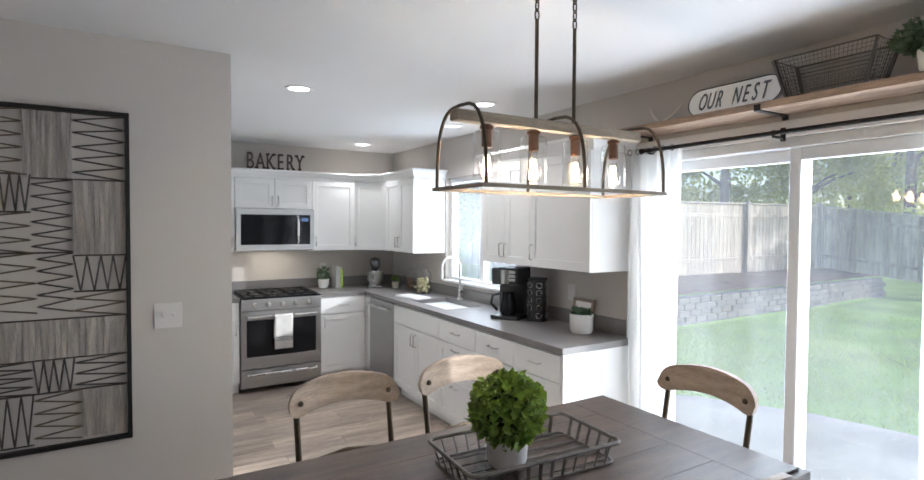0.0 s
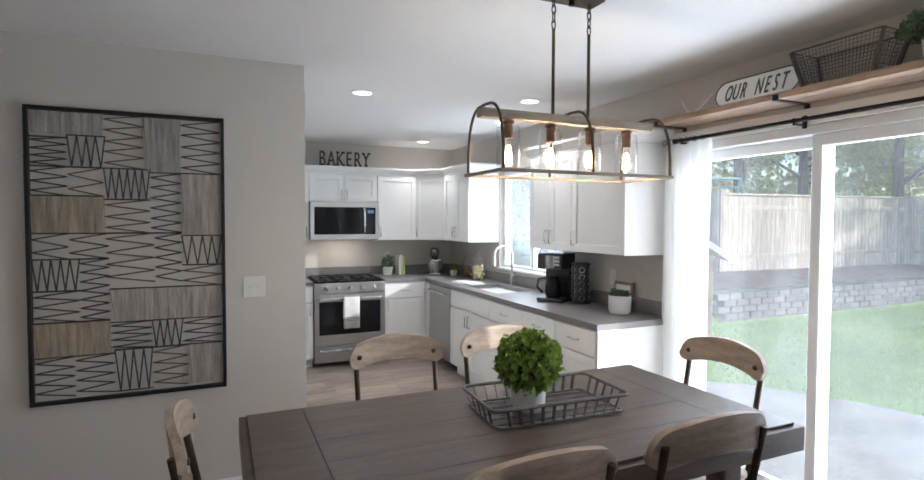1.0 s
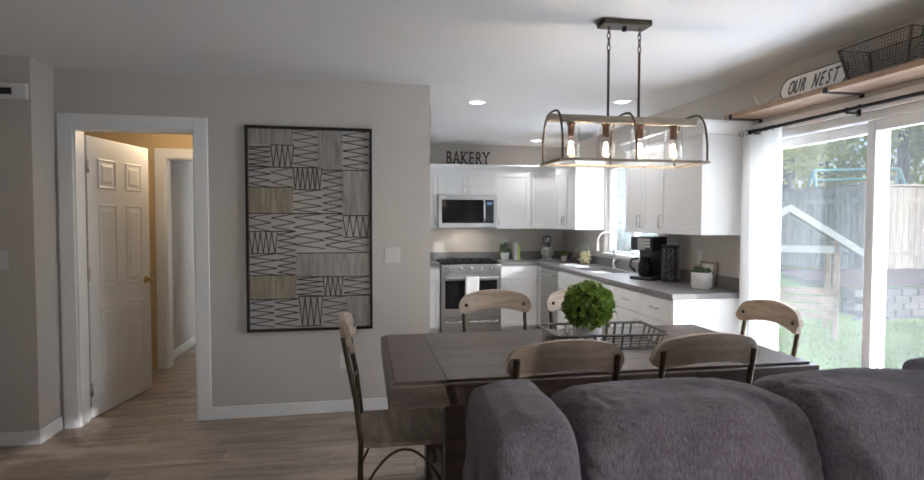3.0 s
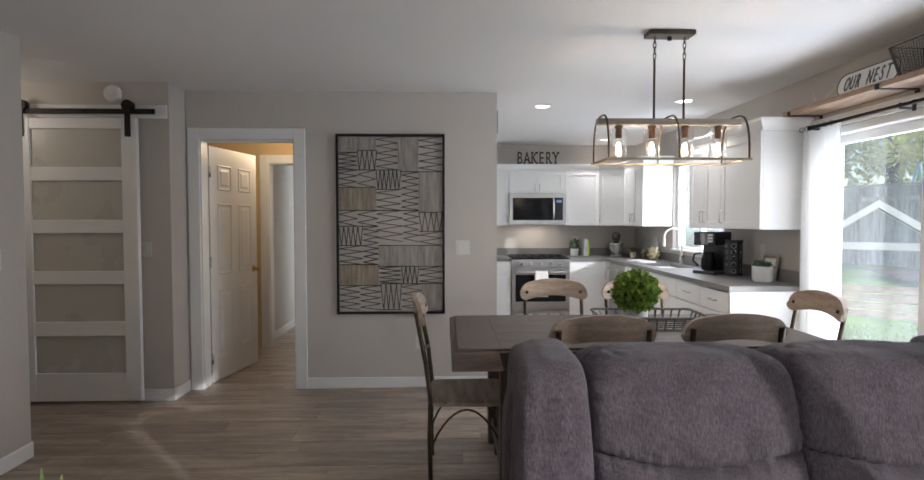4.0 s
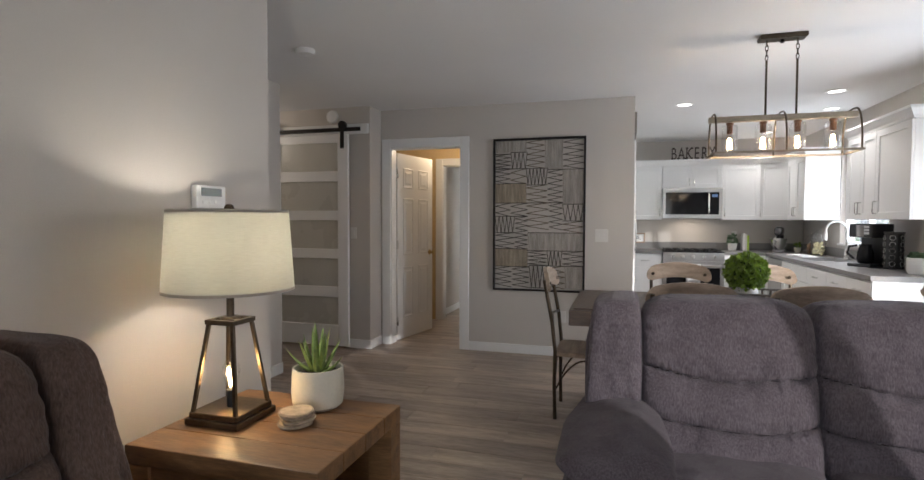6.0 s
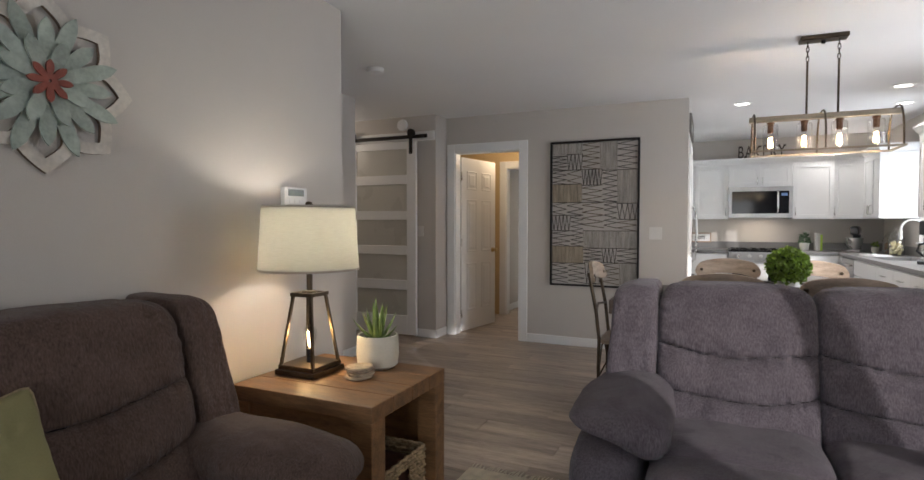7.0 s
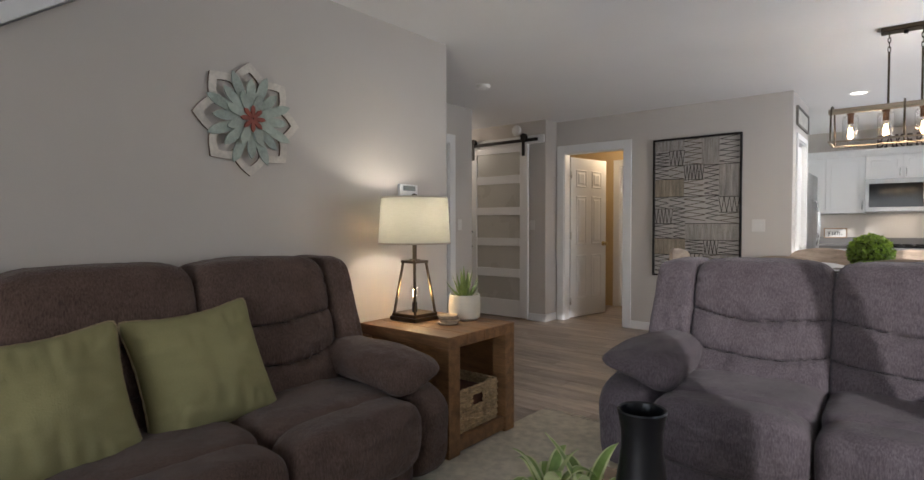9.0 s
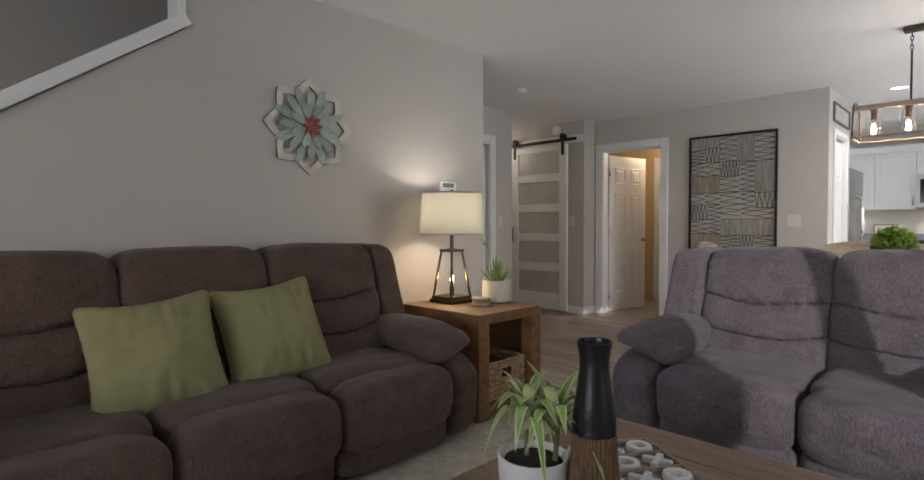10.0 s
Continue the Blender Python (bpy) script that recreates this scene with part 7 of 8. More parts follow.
def petal(name, material, ang, r0, r1, wid, x0, thick, hollow=0.0, lift=0.0):
    outer = []
    n = 13
    for i in range(n + 1):
        f = i / n
        wide = 0.32 + 0.68 * math.sin(math.pi * 0.5 * min(1.0, f / 0.62))
        tip = 1 - max(0.0, (f - 0.62) / 0.38) ** (1.5 if hollow else 2.6)
        outer.append((r0 + (r1 - r0) * f, wid * wide * tip if i < n else 0.0))
    loop = outer + [(r, -w) for r, w in reversed(outer[:-1])]
    bm = bmesh.new()
    ca, sa = math.cos(ang), math.sin(ang)
    def P(r, w, x):
        return (x + lift * (r - r0) / (r1 - r0), r * ca - w * sa, r * sa + w * ca)
    if hollow:
        rc = r0 + (r1 - r0) * 0.48
        inner = [((r - rc) * hollow + rc, w * hollow) for r, w in loop]
        rings = [[bm.verts.new(P(r, w, x)) for r, w in lp_] for lp_, x in ((loop, x0), (loop, x0 + thick), (inner, x0 + thick), (inner, x0))]
        k = len(loop)
        for q in range(4):
            a, c = rings[q], rings[(q + 1) % 4]
            for j in range(k):
                bm.faces.new((a[j], a[(j + 1) % k], c[(j + 1) % k], c[j]))
    else:
        a = [bm.verts.new(P(r, w, x0)) for r, w in loop]
        c = [bm.verts.new(P(r, w, x0 + thick)) for r, w in loop]
        bm.faces.new(a), bm.faces.new(c[::-1])
        for j in range(len(loop)):
            bm.faces.new((a[j], a[(j + 1) % len(loop)], c[(j + 1) % len(loop)], c[j]))
    for fc in list(bm.faces)[:len(loop)] if hollow else ():
        fc.material_index = 1
    for fc in list(bm.faces)[2 * len(loop):3 * len(loop)] if hollow else ():
        fc.material_index = 1
    part(name, bm, material, fl).data.materials.append(AGED)


for k in range(8):
    petal("outer_petal", CREAMW, k * math.pi / 4 + math.pi / 2, 0.05, 0.282, 0.084, 0.001, 0.014, 0.60)
for k in range(8):
    petal("long_petal", TEAL, k * math.pi / 4 + math.pi / 8 + math.pi / 2, 0.03, 0.240, 0.0245, 0.0155, 0.006, lift=0.004)
for k in range(8):
    petal("inner_petal", TEAL, k * math.pi / 4 + math.pi / 2, 0.03, 0.198, 0.0235, 0.023, 0.006, lift=0.004)
for k in range(8):
    petal("short_petal", TEAL, k * math.pi / 4 + math.pi / 8 + math.pi / 2, 0.02, 0.140, 0.0225, 0.031, 0.006, lift=0.004)
for k in range(8):
    petal("centre_petal", RUST, k * math.pi / 4 + math.pi / 2, 0.004, 0.066, 0.0112, 0.039, 0.007, lift=0.004)

# ---- rug and coffee table ----
rug = thing("area_rug", "cream woven wool rug with a fringed end", "rug", (-0.36, -0.075, 0), -1)
bm = bmesh.new()
nx_, ny_ = 40, 46
g = [[bm.verts.new((2.3 * i / nx_, -2.9 * j / ny_, 0.0125 + 0.0018 * ((i + j) % 2) + 0.002 * noise.noise(Vector((i * 0.5, j * 0.5, 0))))) for j in range(ny_ + 1)] for i in range(nx_ + 1)]
for i in range(nx_):
    for j in range(ny_):
        bm.faces.new((g[i][j], g[i + 1][j], g[i + 1][j + 1], g[i][j + 1]))
add_box(bm, (0.003, -2.897, 0.001), (2.297, -0.003, 0.0105))
part("weave", bm, CREAMRUG, rug)
bm = bmesh.new()
rng = random.Random(3)
for i in range(150):
    x = 2.3 * (i + 0.5) / 150
    dx = rng.uniform(-0.02, 0.02)
    add_tube(bm, [(x, -0.002, 0.009), (x + dx * 0.4, 0.03, 0.010), (x + dx, rng.uniform(0.05, 0.075), 0.005)], [0.004, 0.0038, 0.0015], 4)
f_ = part("fringe", bm, CREAMRUG, rug, "loose cream yarn fringe")
f_["kind"] = "stuff"

CZ = 0.445
PALEPINE = mat("faded_brown_planks", (0.33, 0.225, 0.145), 0.5, var=0.4, scale=2.4, fine=20, bump=0.05, stretch=(1.3, 9, 9), objrand=0.22)
ct = thing("coffee_table", "reclaimed plank coffee table on the rug", "coffee table", (1.315, -2.045, 0))
for k in range(6):
    bm = bmesh.new()
    y0 = -0.54 + 0.18 * k
    add_box(bm, (-0.62, y0 + 0.001, CZ - 0.045), (0.62, y0 + 0.179, CZ), 0.003)
    part("plank", bm, PALEPINE, ct)
for sx in (-1, 1):
    for sy in (-1, 1):
        bm = bmesh.new()
        add_box(bm, (sx * 0.55 - 0.04, sy * 0.47 - 0.04, 0.017), (sx * 0.55 + 0.04, sy * 0.47 + 0.04, CZ - 0.0455), 0.004)
        part("leg", bm, PALEPINE, ct)
va = thing("vase", "tall vase, glossy black above and brown ribbed wood below", "vase", (1.062, -2.125, CZ + 0.001))
bm = bmesh.new()
n = 72
prof = [(0.0, 0.0), (0.060, 0.0), (0.063, 0.01), (0.059, 0.09), (0.052, 0.17), (0.0505, 0.19)]
rings = []
for r_, z in prof[1:]:
    rings.append([bm.verts.new(((r_ + (0.0018 if j % 2 else -0.0006)) * math.cos(6.28319 * j / n), (r_ + (0.0018 if j % 2 else -0.0006)) * math.sin(6.28319 * j / n), z)) for j in range(n)])
for a, c in zip(rings, rings[1:]):
    for j in range(n):
        bm.faces.new((a[j], a[(j + 1) % n], c[(j + 1) % n], c[j]))
bm.faces.new(rings[0])
part("ribbed_base", bm, mat("dark_ribbed_wood", (0.16, 0.085, 0.035), 0.6, var=0.6, scale=30, fine=90, bump=0.1, stretch=(6, 6, 0.8)), va, "brown ribbed lower half")
bm = bmesh.new()
add_lathe(bm, [(0.0505, 0.19), (0.0530, 0.193), (0.0515, 0.23), (0.043, 0.29), (0.0355, 0.345), (0.0360, 0.375), (0.0415, 0.404), (0.0430, 0.410), (0.0415, 0.413), (0.038, 0.411), (0.031, 0.37), (0.03, 0.32), (0.0, 0.25)], n=40)
part("neck", bm, mat("gloss_black_lacquer", (0.010, 0.010, 0.012), 0.30, var=0.1), va, "glossy black neck", smooth=True)

dp = thing("dracaena_plant", "variegated striped-leaf plant in a white pot on the coffee table", "plant", (0.925, -2.185, CZ + 0.001))
bm = bmesh.new()
add_lathe(bm, [(0, 0), (0.076, 0), (0.084, 0.01), (0.090, 0.115), (0.085, 0.117), (0.080, 0.10), (0, 0.10)], n=36)
part("pot", bm, WHITEC, dp, smooth=True)
bm = bmesh.new()
add_lathe(bm, [(0, 0.106), (0.04, 0.105), (0.0735, 0.1005), (0.0735, 0.099)], n=20)
part("soil", bm, SOIL, dp, smooth=True)
rng = random.Random(8)
LEAFEDGE = mat("cream_leaf_edge", (0.62, 0.66, 0.34), 0.45, var=0.2, scale=12)
for sx, sy, hh, cnt in ((-0.02, 0.0, 0.13, 17), (0.045, 0.03, 0.12, 15)):
    bm = bmesh.new()
    add_tube(bm, [(sx, sy, 0.10), (sx * 1.1, sy * 1.1, 0.10 + hh * 0.6), (sx * 0.8, sy * 1.3, 0.10 + hh)], [0.007, 0.006, 0.005], 8)
    part("stem", bm, mat("green_stem", (0.16, 0.18, 0.06), 0.6), dp, smooth=True)
    for k in range(cnt):
        a = k * 2.4 + sx * 30
        f = k / cnt
        b0 = Vector((sx * 0.9, sy * 1.2, 0.10 + hh * (0.55 + 0.5 * f)))
        ln = rng.uniform(0.125, 0.175)
        tip = b0 + Vector((ln * math.cos(a) * (1.0 - 0.55 * f), ln * math.sin(a) * (1.0 - 0.55 * f), ln * (-0.70 + 1.60 * f)))
        lf = part("leaf", blade(b0, tip, 0.0115, 0.085 * (1.15 - f), 0.001, 9), STRIPED, dp, smooth=True, angle=60)
        part("leaf_edge", blade(b0 - Vector((0, 0, 0.0012)), tip, 0.018, 0.085 * (1.15 - f), 0.0, 9), LEAFEDGE, lf, smooth=True, angle=60)

tt = thing("noughts_board", "wooden noughts and crosses tray with white pieces on the coffee table", "board game", (1.015, -1.875, CZ + 0.001), -33)
S = 0.15
bm = bmesh.new()
add_box(bm, (-S, -S, 0), (S, S, 0.008), 0.001)
part("board", bm, PALEWOOD, tt)
for b in [(-S, -S, S, -S + 0.01), (-S, S - 0.01, S, S), (-S, -S + 0.01, -S + 0.01, S - 0.01), (S - 0.01, -S + 0.01, S, S - 0.01), (-0.052, -S + 0.01, -0.046, S - 0.01), (0.046, -S + 0.01, 0.052, S - 0.01)]:
    bm = bmesh.new()
    add_box(bm, (b[0], b[1], 0.0082), (b[2], b[3], 0.026), 0.001)
    part("divider", bm, PALEWOOD, tt)
for i in range(3):
    for j in range(3):
        c = Vector((-0.097 + 0.097 * i, -0.097 + 0.097 * j, 0.0085))
        bm = bmesh.new()
        if (i + j) % 2 == 0:
            add_lathe(bm, [(0.019, 0.0), (0.038, 0.0), (0.040, 0.008), (0.037, 0.018), (0.022, 0.018), (0.018, 0.010), (0.019, 0.0)], c, 24)
            part("nought", bm, WHITEC, tt, smooth=True)
        else:
            for a in (45, -45):
                add_box(bm, (-0.042, -0.010, 0), (0.042, 0.010, 0.018 if a > 0 else 0.0176), 0.003, m=Matrix.Translation(c) @ pose(0, 0, 0, 0, 0, a))
            part("cross", bm, WHITEC, tt)

# ---- the yard ----
GRASS = mat("lawn", (0.20, 0.34, 0.06), 0.9, var=0.3, scale=0.9, fine=40, bump=0.3)
BLADE = mat("grass_blades", (0.25, 0.38, 0.07), 0.8, var=0.3, scale=0.8, fine=8, bump=0.0, island=0.3)
CONC = mat("patio_concrete", (0.37, 0.36, 0.34), 0.85, var=0.28, scale=1.5, fine=50, bump=0.1)
BLOCK = mat("grey_wall_block", (0.13, 0.128, 0.125), 0.9, var=0.3, scale=6, fine=40, bump=0.2, objrand=0.22)
MULCH = mat("bark_mulch", (0.11, 0.07, 0.05), 0.95, var=0.5, scale=12, fine=60, bump=0.4)
FENCE = mat("weathered_cedar", (0.44, 0.39, 0.34), 0.85, var=0.35, scale=3, fine=24, bump=0.1, stretch=(6, 6, 0.8), objrand=0.2)
BARKT = mat("tree_bark", (0.13, 0.10, 0.08), 0.95, var=0.4, scale=6, fine=30, bump=0.3, stretch=(3, 3, 0.7))
LEAFT = mat("autumn_tree_leaves", (0.42, 0.47, 0.13), 0.6, var=0.5, scale=0.9, fine=6, bump=0.0, island=0.4, second=(0.60, 0.53, 0.15))
for _m, _c, _f in ((LEAFT, (0.56, 0.60, 0.14, 1), 0.55), (BLADE, (0.32, 0.46, 0.10, 1), 0.4), (LEAFG, (0.36, 0.50, 0.06, 1), 0.14)):
    # thin leaves let light through
    _n = _m.node_tree
    _o = _n.nodes["Material Output"]
    _mx, _tl = _n.nodes.new("ShaderNodeMixShader"), _n.nodes.new("ShaderNodeBsdfTranslucent")
    _tl.inputs["Color"].default_value, _mx.inputs[0].default_value = _c, _f
    _n.links.new(_o.inputs["Surface"].links[0].from_socket, _mx.inputs[1])
    _n.links.new(_tl.outputs[0], _mx.inputs[2])
    _n.links.new(_mx.outputs[0], _o.inputs["Surface"])
GZ = -0.14
bm = bmesh.new()
nx_, ny_ = 60, 60
def ground_z(x, y):
    r_ = GZ + 0.05 * noise.noise(Vector((x * 0.3, y * 0.3, 0)))
    bank = 1 / (1 + math.exp(-(y - 6.6) * 6)) * (1 / (1 + math.exp(-(16.0 - x) * 2)))
    return r_ + bank * 0.52 if x > 3.2 else GZ
xs = [3.0 + 27 * (i / nx_) ** 1.3 for i in range(nx_ + 1)]
ysr = [-12 + 30 * j / ny_ for j in range(ny_ + 1)]
g = [[bm.verts.new((x, y, ground_z(x, y))) for y in ysr] for x in xs]
for i in range(nx_):
    for j in range(ny_):
        bm.faces.new((g[i][j], g[i + 1][j], g[i + 1][j + 1], g[i][j + 1]))
add_box(bm, (-900, -900, GZ - 1.2), (900, 900, GZ - 1.0))
tagged(part("ground", bm, GRASS), "green lawn rising to a bank by the fence", "lawn", kind="structure")
bm = bmesh.new()
poly = [(2.995, -3.0), (5.5, -3.0), (5.6, 0.5), (5.55, 1.9), (5.35, 2.6), (4.9, 3.4), (4.3, 3.9), (2.995, 4.0)]
add_prism(bm, poly, "z", GZ - 0.1, GZ + 0.075)
tagged(part("patio", bm, CONC), "pale worn concrete patio slab", "patio", kind="structure")
bm = bmesh.new()
rng = random.Random(5)
for i in range(15000):
    x, y = 4.2 + 8.5 * rng.random() ** 1.4, -1.0 + 7.2 * rng.random()
    if (x < 5.62 and y < 2.6) or (x + y < 8.4 and x < 5.4) or y > 6.1:
        continue
    z = ground_z(x, y)
    a, hgt = rng.random() * 6.28, rng.uniform(0.035, 0.075)
    w = 0.010
    p = [Vector((x + rng.gauss(0, 0.012), y + rng.gauss(0, 0.012), z - 0.005)) for _ in range(1)][0]
    dx, dy = math.cos(a) * w, math.sin(a) * w
    bm.faces.new((bm.verts.new(p + Vector((-dx, -dy, 0))), bm.verts.new(p + Vector((dx, dy, 0))), bm.verts.new(p + Vector((rng.gauss(0, 0.025), rng.gauss(0, 0.025), hgt)))))
tagged(part("grass", bm, BLADE), "short green lawn grass with uneven tufts", "grass", kind="stuff")
bm = bmesh.new()
g = [[bm.verts.new((7.7 + 8.8 * i / 40, 6.35 + 1.7 * j / 8, 0.37 + 0.14 * j / 8 + 0.03 * noise.noise(Vector((i * 0.9, j * 0.9, 3))))) for j in range(9)] for i in range(41)]
for i in range(40):
    for j in range(8):
        bm.faces.new((g[i][j], g[i + 1][j], g[i + 1][j + 1], g[i][j + 1]))
tagged(part("mulch_bed", bm, MULCH), "brown bark mulch on the bank by the fence", "mulch", kind="stuff")
rw = thing("retaining_wall", "low grey stacked-block retaining wall below the fence", "retaining wall")
def block_mesh():
    bm = bmesh.new()
    add_box(bm, (-0.145, -0.11, 0.002), (0.145, 0.11, 0.108), 0.012)
    me = bpy.data.meshes.new("block")
    bm.to_mesh(me)
    bm.free()
    me.materials.append(BLOCK)
    return me
bme = block_mesh()
def wall_y(x):
    return 6.20 + 0.03 * math.sin(x * 0.4)
bm = bmesh.new()
add_box(bm, (7.7, 6.28, GZ - 0.1), (16.4, 6.36, GZ + 0.47))
part("core", bm, mat("dark_wall_core", (0.09, 0.088, 0.085), 0.95), rw)
for row in range(5):
    for i in range(4, 32):
        x = 6.6 + 0.302 * i + (0.15 if row % 2 else 0)
        ob = new("block", bme)
        ob.parent = rw
        ob.matrix_basis = pose(x, wall_y(x) + 0.012 * row + rng.uniform(-0.008, 0.008), GZ - 0.06 + 0.11 * row, 0, 0, rng.uniform(-2, 2))

fence = thing("fence", "weathered cedar board fence round the yard", "fence")
def picket_mesh(h):
    bm = bmesh.new()
    add_box(bm, (-0.069, -0.009, 0), (0.069, 0.009, h), 0.002)
    me = bpy.data.meshes.new("picket")
    bm.to_mesh(me)
    bm.free()
    me.materials.append(FENCE)
    return me
pm = picket_mesh(1.66)
RUNS = [((8.6, 12.2), (9.75, 7.95), 0.44, 0.46), ((9.75, 7.95), (16.3, 7.75), 0.46, 0.50), ((16.3, 7.75), (18.2, 3.6), 0.50, -0.10)]
for (ax, ay), (cx, cy), za, zc in RUNS:
    L_ = math.hypot(cx - ax, cy - ay)
    rz = math.degrees(math.atan2(cy - ay, cx - ax))
    n = int(L_ / 0.142)
    for i in range(n):
        f = (i + 0.5) / n
        ob = new("picket", pm)
        ob.parent = fence
        ob.matrix_basis = pose(ax + (cx - ax) * f, ay + (cy - ay) * f, za + (zc - za) * f + rng.uniform(-0.006, 0.006), 0, 0, rz + rng.uniform(-0.6, 0.6))
    k = max(2, int(L_ / 2.3))
    for i in range(k + 1):
        f = i / k
        bm = bmesh.new()
        add_box(bm, (-0.05, -0.05, 0), (0.05, 0.05, 1.78), 0.006)
        ob = part("post", bm, FENCE, fence)
        nrm = Vector((-(cy - ay), cx - ax)).normalized() * -0.055
        ob.matrix_basis = pose(ax + (cx - ax) * f + nrm.x, ay + (cy - ay) * f + nrm.y, za + (zc - za) * f - 0.03, 0, 0, rz)
    for z in (0.3, 1.35, 1.67):
        bm = bmesh.new()
        add_box(bm, (0, -0.03 if z < 1.6 else -0.07, 0), (L_, -0.0105 if z < 1.6 else 0.07, 0.085 if z < 1.6 else 0.035), 0.003)
        ob = part("rail", bm, FENCE, fence)
        ob.matrix_basis = Matrix.Translation((ax, ay, za + z)) @ pose(0, 0, 0, 0, 0, rz) @ pose(0, 0, 0, 0, -math.degrees(math.atan2(zc - za, L_)), 0)

hut = thing("playhouse", "small wooden playhouse with a white-edged gable roof", "playhouse", (6.15, 5.80, GZ), -38)
CEDAR = mat("pale_cedar", (0.50, 0.38, 0.27), 0.8, var=0.3, scale=4, fine=30, bump=0.08)
for x in (-0.55, 0.55):
    for y in (-0.45, 0.45):
        bm = bmesh.new()
        add_box(bm, (x - 0.035, y - 0.035, 0), (x + 0.035, y + 0.035, 1.35), 0.004)
        part("post", bm, CEDAR, hut)
for s in (-1, 1):
    bm = bmesh.new()
    add_prism(bm, [(0, 1.78), (s * 0.78, 1.22), (s * 0.78, 1.16), (0, 1.72)], "y", -0.60, 0.60)
    part("roof_panel", bm, mat("grey_shingle", (0.26, 0.25, 0.24), 0.9, var=0.3), hut)
    for y in (-0.62, 0.60):
        bm = bmesh.new()
        add_prism(bm, [(0, 1.81), (s * 0.82, 1.22), (s * 0.82, 1.12), (0, 1.71)], "y", y, y + 0.02)
        part("barge_board", bm, TRIM, hut, "white edge board")
for z in (0.25, 0.36, 0.47, 0.58):
    bm = bmesh.new()
    add_box(bm, (-0.585, -0.485, z), (0.585, -0.465, z + 0.095), 0.003)
    part("board", bm, CEDAR, hut)
bm = bmesh.new()
add_box(bm, (-0.585, -0.485, 1.15), (0.585, -0.465, 1.25), 0.003)
part("beam", bm, TRIM, hut)
bm = bmesh.new()
add_tube(bm, [(10.4, 9.9, 2.62), (12.3, 9.5, 2.66)], 0.04, 10)
add_tube(bm, [(10.4, 9.9, 2.40), (12.2, 9.52, 2.44)], 0.025, 8)
for fx, fy in ((12.75, 9.0), (12.55, 10.1)):
    add_tube(bm, [(12.3, 9.5, 2.66), (fx, fy, 0.25)], 0.035, 8)
for fx, fy in ((10.2, 9.3), (10.1, 10.5)):
    add_tube(bm, [(10.4, 9.9, 2.62), (fx, fy, 0.25)], 0.035, 8)
sw = simple("swing_frame", bm, mat("faded_teal_paint", (0.20, 0.42, 0.38), 0.5), "faded teal tubular swing frame", "swing frame", smooth=True)


def tree(at, h, cr, seed, name="tree"):
    rg_ = random.Random(seed)
    t = thing(name, "tall leafy tree turning yellow behind the fence", "tree", at, 0, "trees behind the fence")
    bm = bmesh.new()
    pts = [Vector((0.12 * noise.noise(Vector((seed, k, 0))) * k, 0.12 * noise.noise(Vector((k, seed, 1))) * k, h * k / 6)) for k in range(7)]
    add_tube(bm, pts, [0.20 * (1 - 0.13 * k) for k in range(7)], 10)
    limbs = []
    for k in range(9):
        f = rg_.uniform(0.3, 0.9)
        b0 = pts[0].lerp(pts[-1], f)
        a = k * 2.4 + seed
        tip = b0 + Vector((math.cos(a), math.sin(a), 0.55)) * cr * rg_.uniform(0.5, 0.85)
        add_tube(bm, [b0, b0.lerp(tip, 0.5) + Vector((0, 0, 0.1)), tip], [0.07, 0.04, 0.015], 6)
        limbs.append(tip)
    part("trunk", bm, BARKT, t, smooth=True)
    bm = bmesh.new()
    for k in range(30):
        c = rg_.choice(limbs) if k % 2 else Vector((rg_.gauss(0, cr * 0.45), rg_.gauss(0, cr * 0.45), h * rg_.uniform(0.16, 1.0)))
        leaf_ball(bm, c + Vector((rg_.gauss(0, 0.25), rg_.gauss(0, 0.25), rg_.gauss(0, 0.25))), cr * rg_.uniform(0.25, 0.42), 300, 0.135, rg_, 0.75, 0.12)
    part("crown", bm, LEAFT, t)
    return t


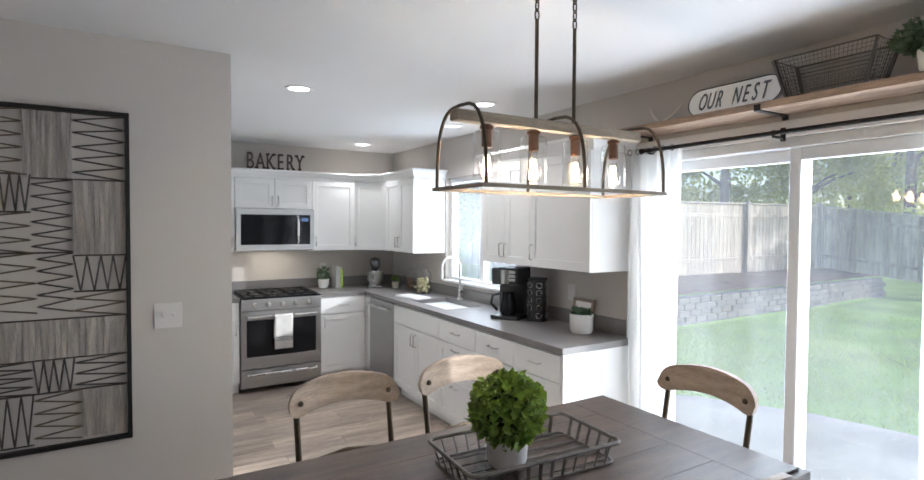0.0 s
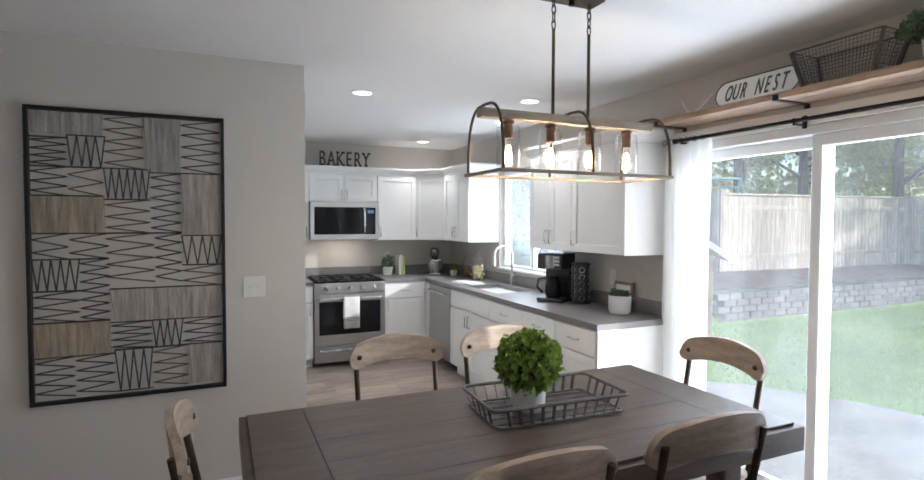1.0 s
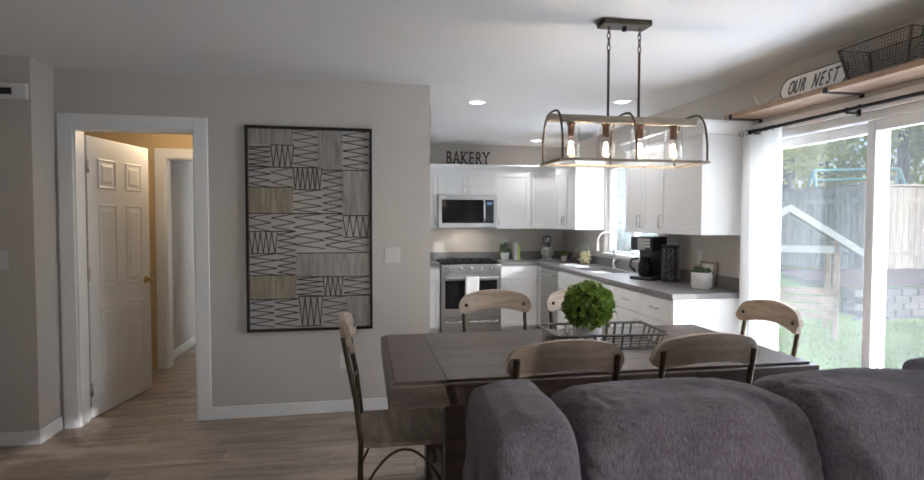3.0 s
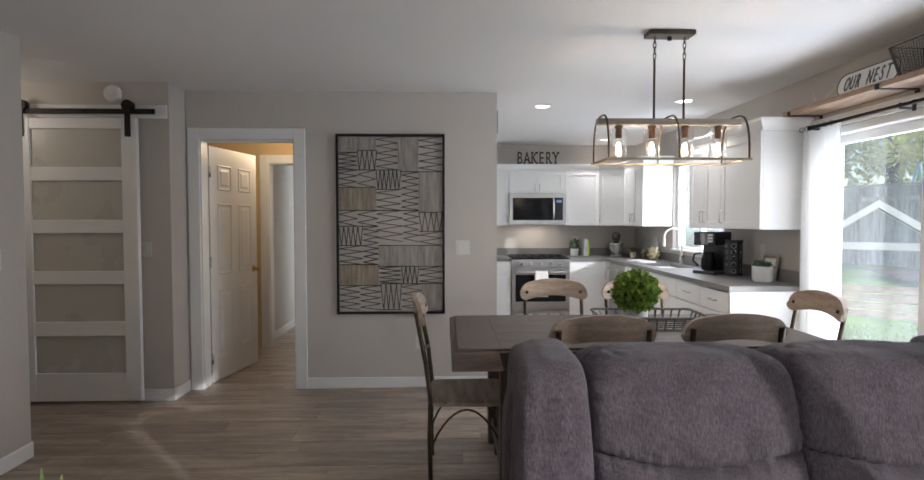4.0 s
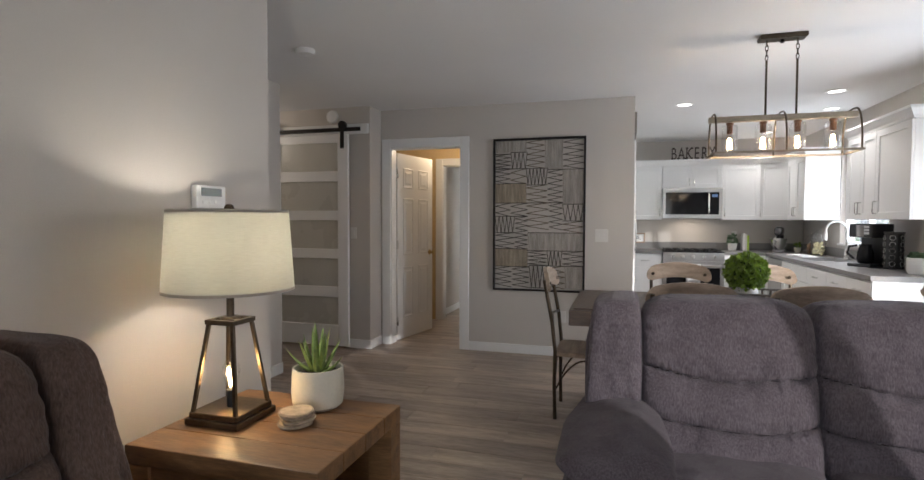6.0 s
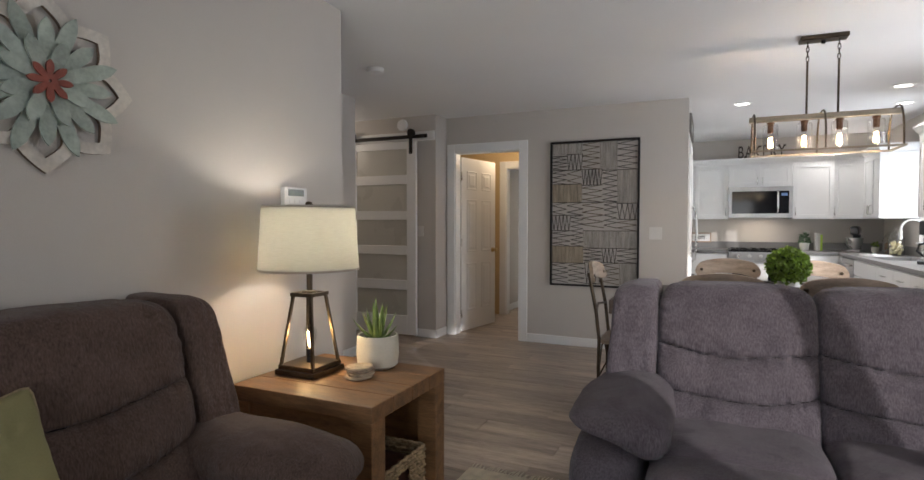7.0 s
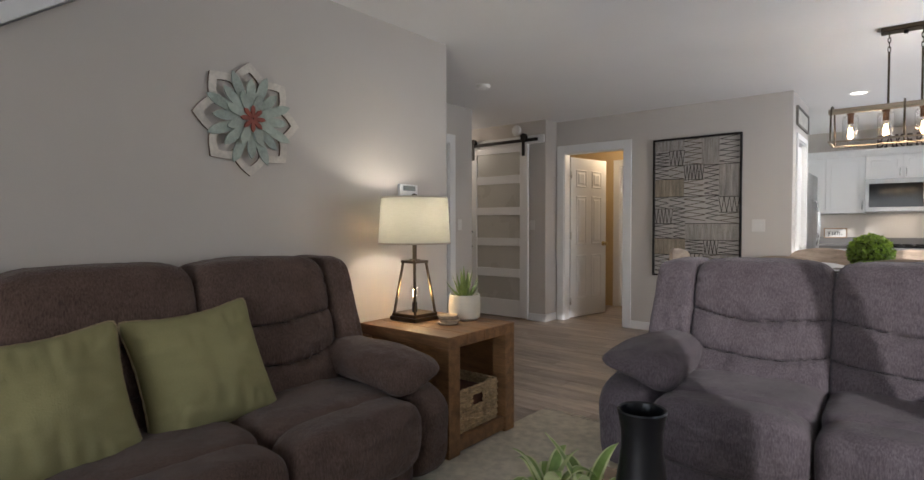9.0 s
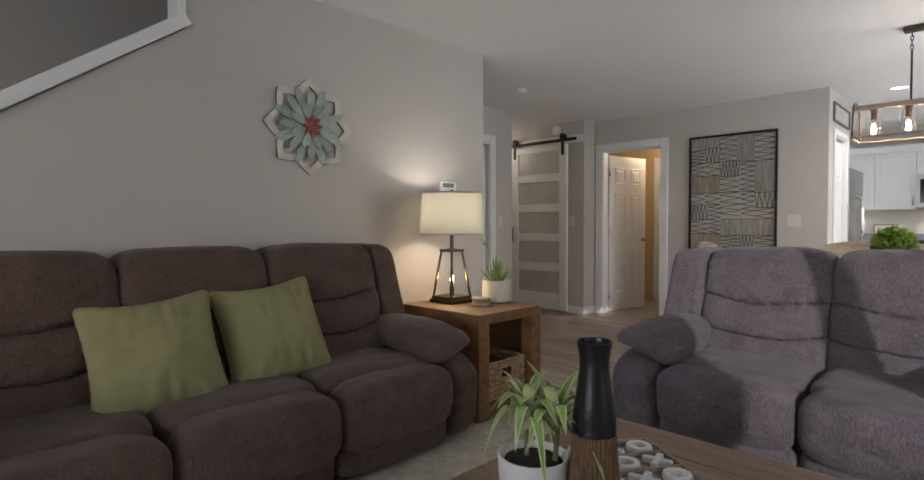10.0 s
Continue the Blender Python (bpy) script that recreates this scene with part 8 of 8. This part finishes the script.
for k, (x, y, h, cr) in enumerate([(9.5, 14.5, 8, 2.2), (12.0, 12.5, 7.5, 2.3), (14.6, 11.4, 8.5, 2.4), (17.0, 11.0, 8, 2.4), (19.4, 9.6, 8, 2.4), (20.6, 7.2, 7.5, 2.2), (21.5, 4.6, 8, 2.3),
                                   (11.5, 17.5, 10, 2.8), (16.0, 15.5, 11, 2.9), (21.0, 13.5, 11, 3.0), (24.5, 9.0, 11, 3.0), (24.8, 4.5, 10, 2.8), (22.5, 1.5, 8, 2.4), (8.0, 18.0, 9, 2.5), (28.0, 12.0, 12, 3.4)]):
    tree((x, y, 0.2), h, cr, k + 1)

bm = bmesh.new()
rng = random.Random(31)
for k in range(460):
    f = rng.random()
    c = Vector((7.5 + 19 * f, 15.5 - 10.5 * f ** 1.6 + rng.uniform(0, 5.5), rng.uniform(0.8, 9.5)))
    leaf_ball(bm, c, rng.uniform(0.7, 1.3), 70, 0.26, rng, 0.8, 0.2)
tagged(part("far_woods", bm, LEAFT), "dense leafy woods behind the garden fence", "woods", kind="stuff")

# ---- floor planks ----
def plank_mesh(name, L_):
    bm = bmesh.new()
    add_box(bm, (0.0006, 0.0006, -0.0115), (L_ - 0.0006, 0.1794, 0.0), 0.0016)
    me = bpy.data.meshes.new(name)
    bm.to_mesh(me)
    bm.free()
    me.materials.append(PLANK)
    return me


PL = {1.22: plank_mesh("plank", 1.22)}
rng = random.Random(9)
rest = bmesh.new()
count = 0
for j in range(83):
    y = -7.12 + 0.18 * j
    if y > 7.55:
        break
    x = -4.42 - rng.uniform(0, 1.1)
    while x < 2.84:
        x1 = min(x + 1.22, 2.985)
        near = -3.3 < x < 2.9 and -1.3 < y < 5.6 and count < 300
        whole = x >= -4.42 and x + 1.22 <= 2.985
        if near and whole:
            ob = new("plank", PL[1.22])
            ob.parent = floor
            ob.location = (x, y, 0)
            count += 1
        else:
            add_box(rest, (max(x, -4.42) + 0.0006, y + 0.0006, -0.0115), (x1 - 0.0006, min(y + 0.1794, 7.7), 0.0))
        x += 1.22
rest_ob = part("far_planks", rest, PLANK, floor)
rest_ob["kind"] = "stuff"
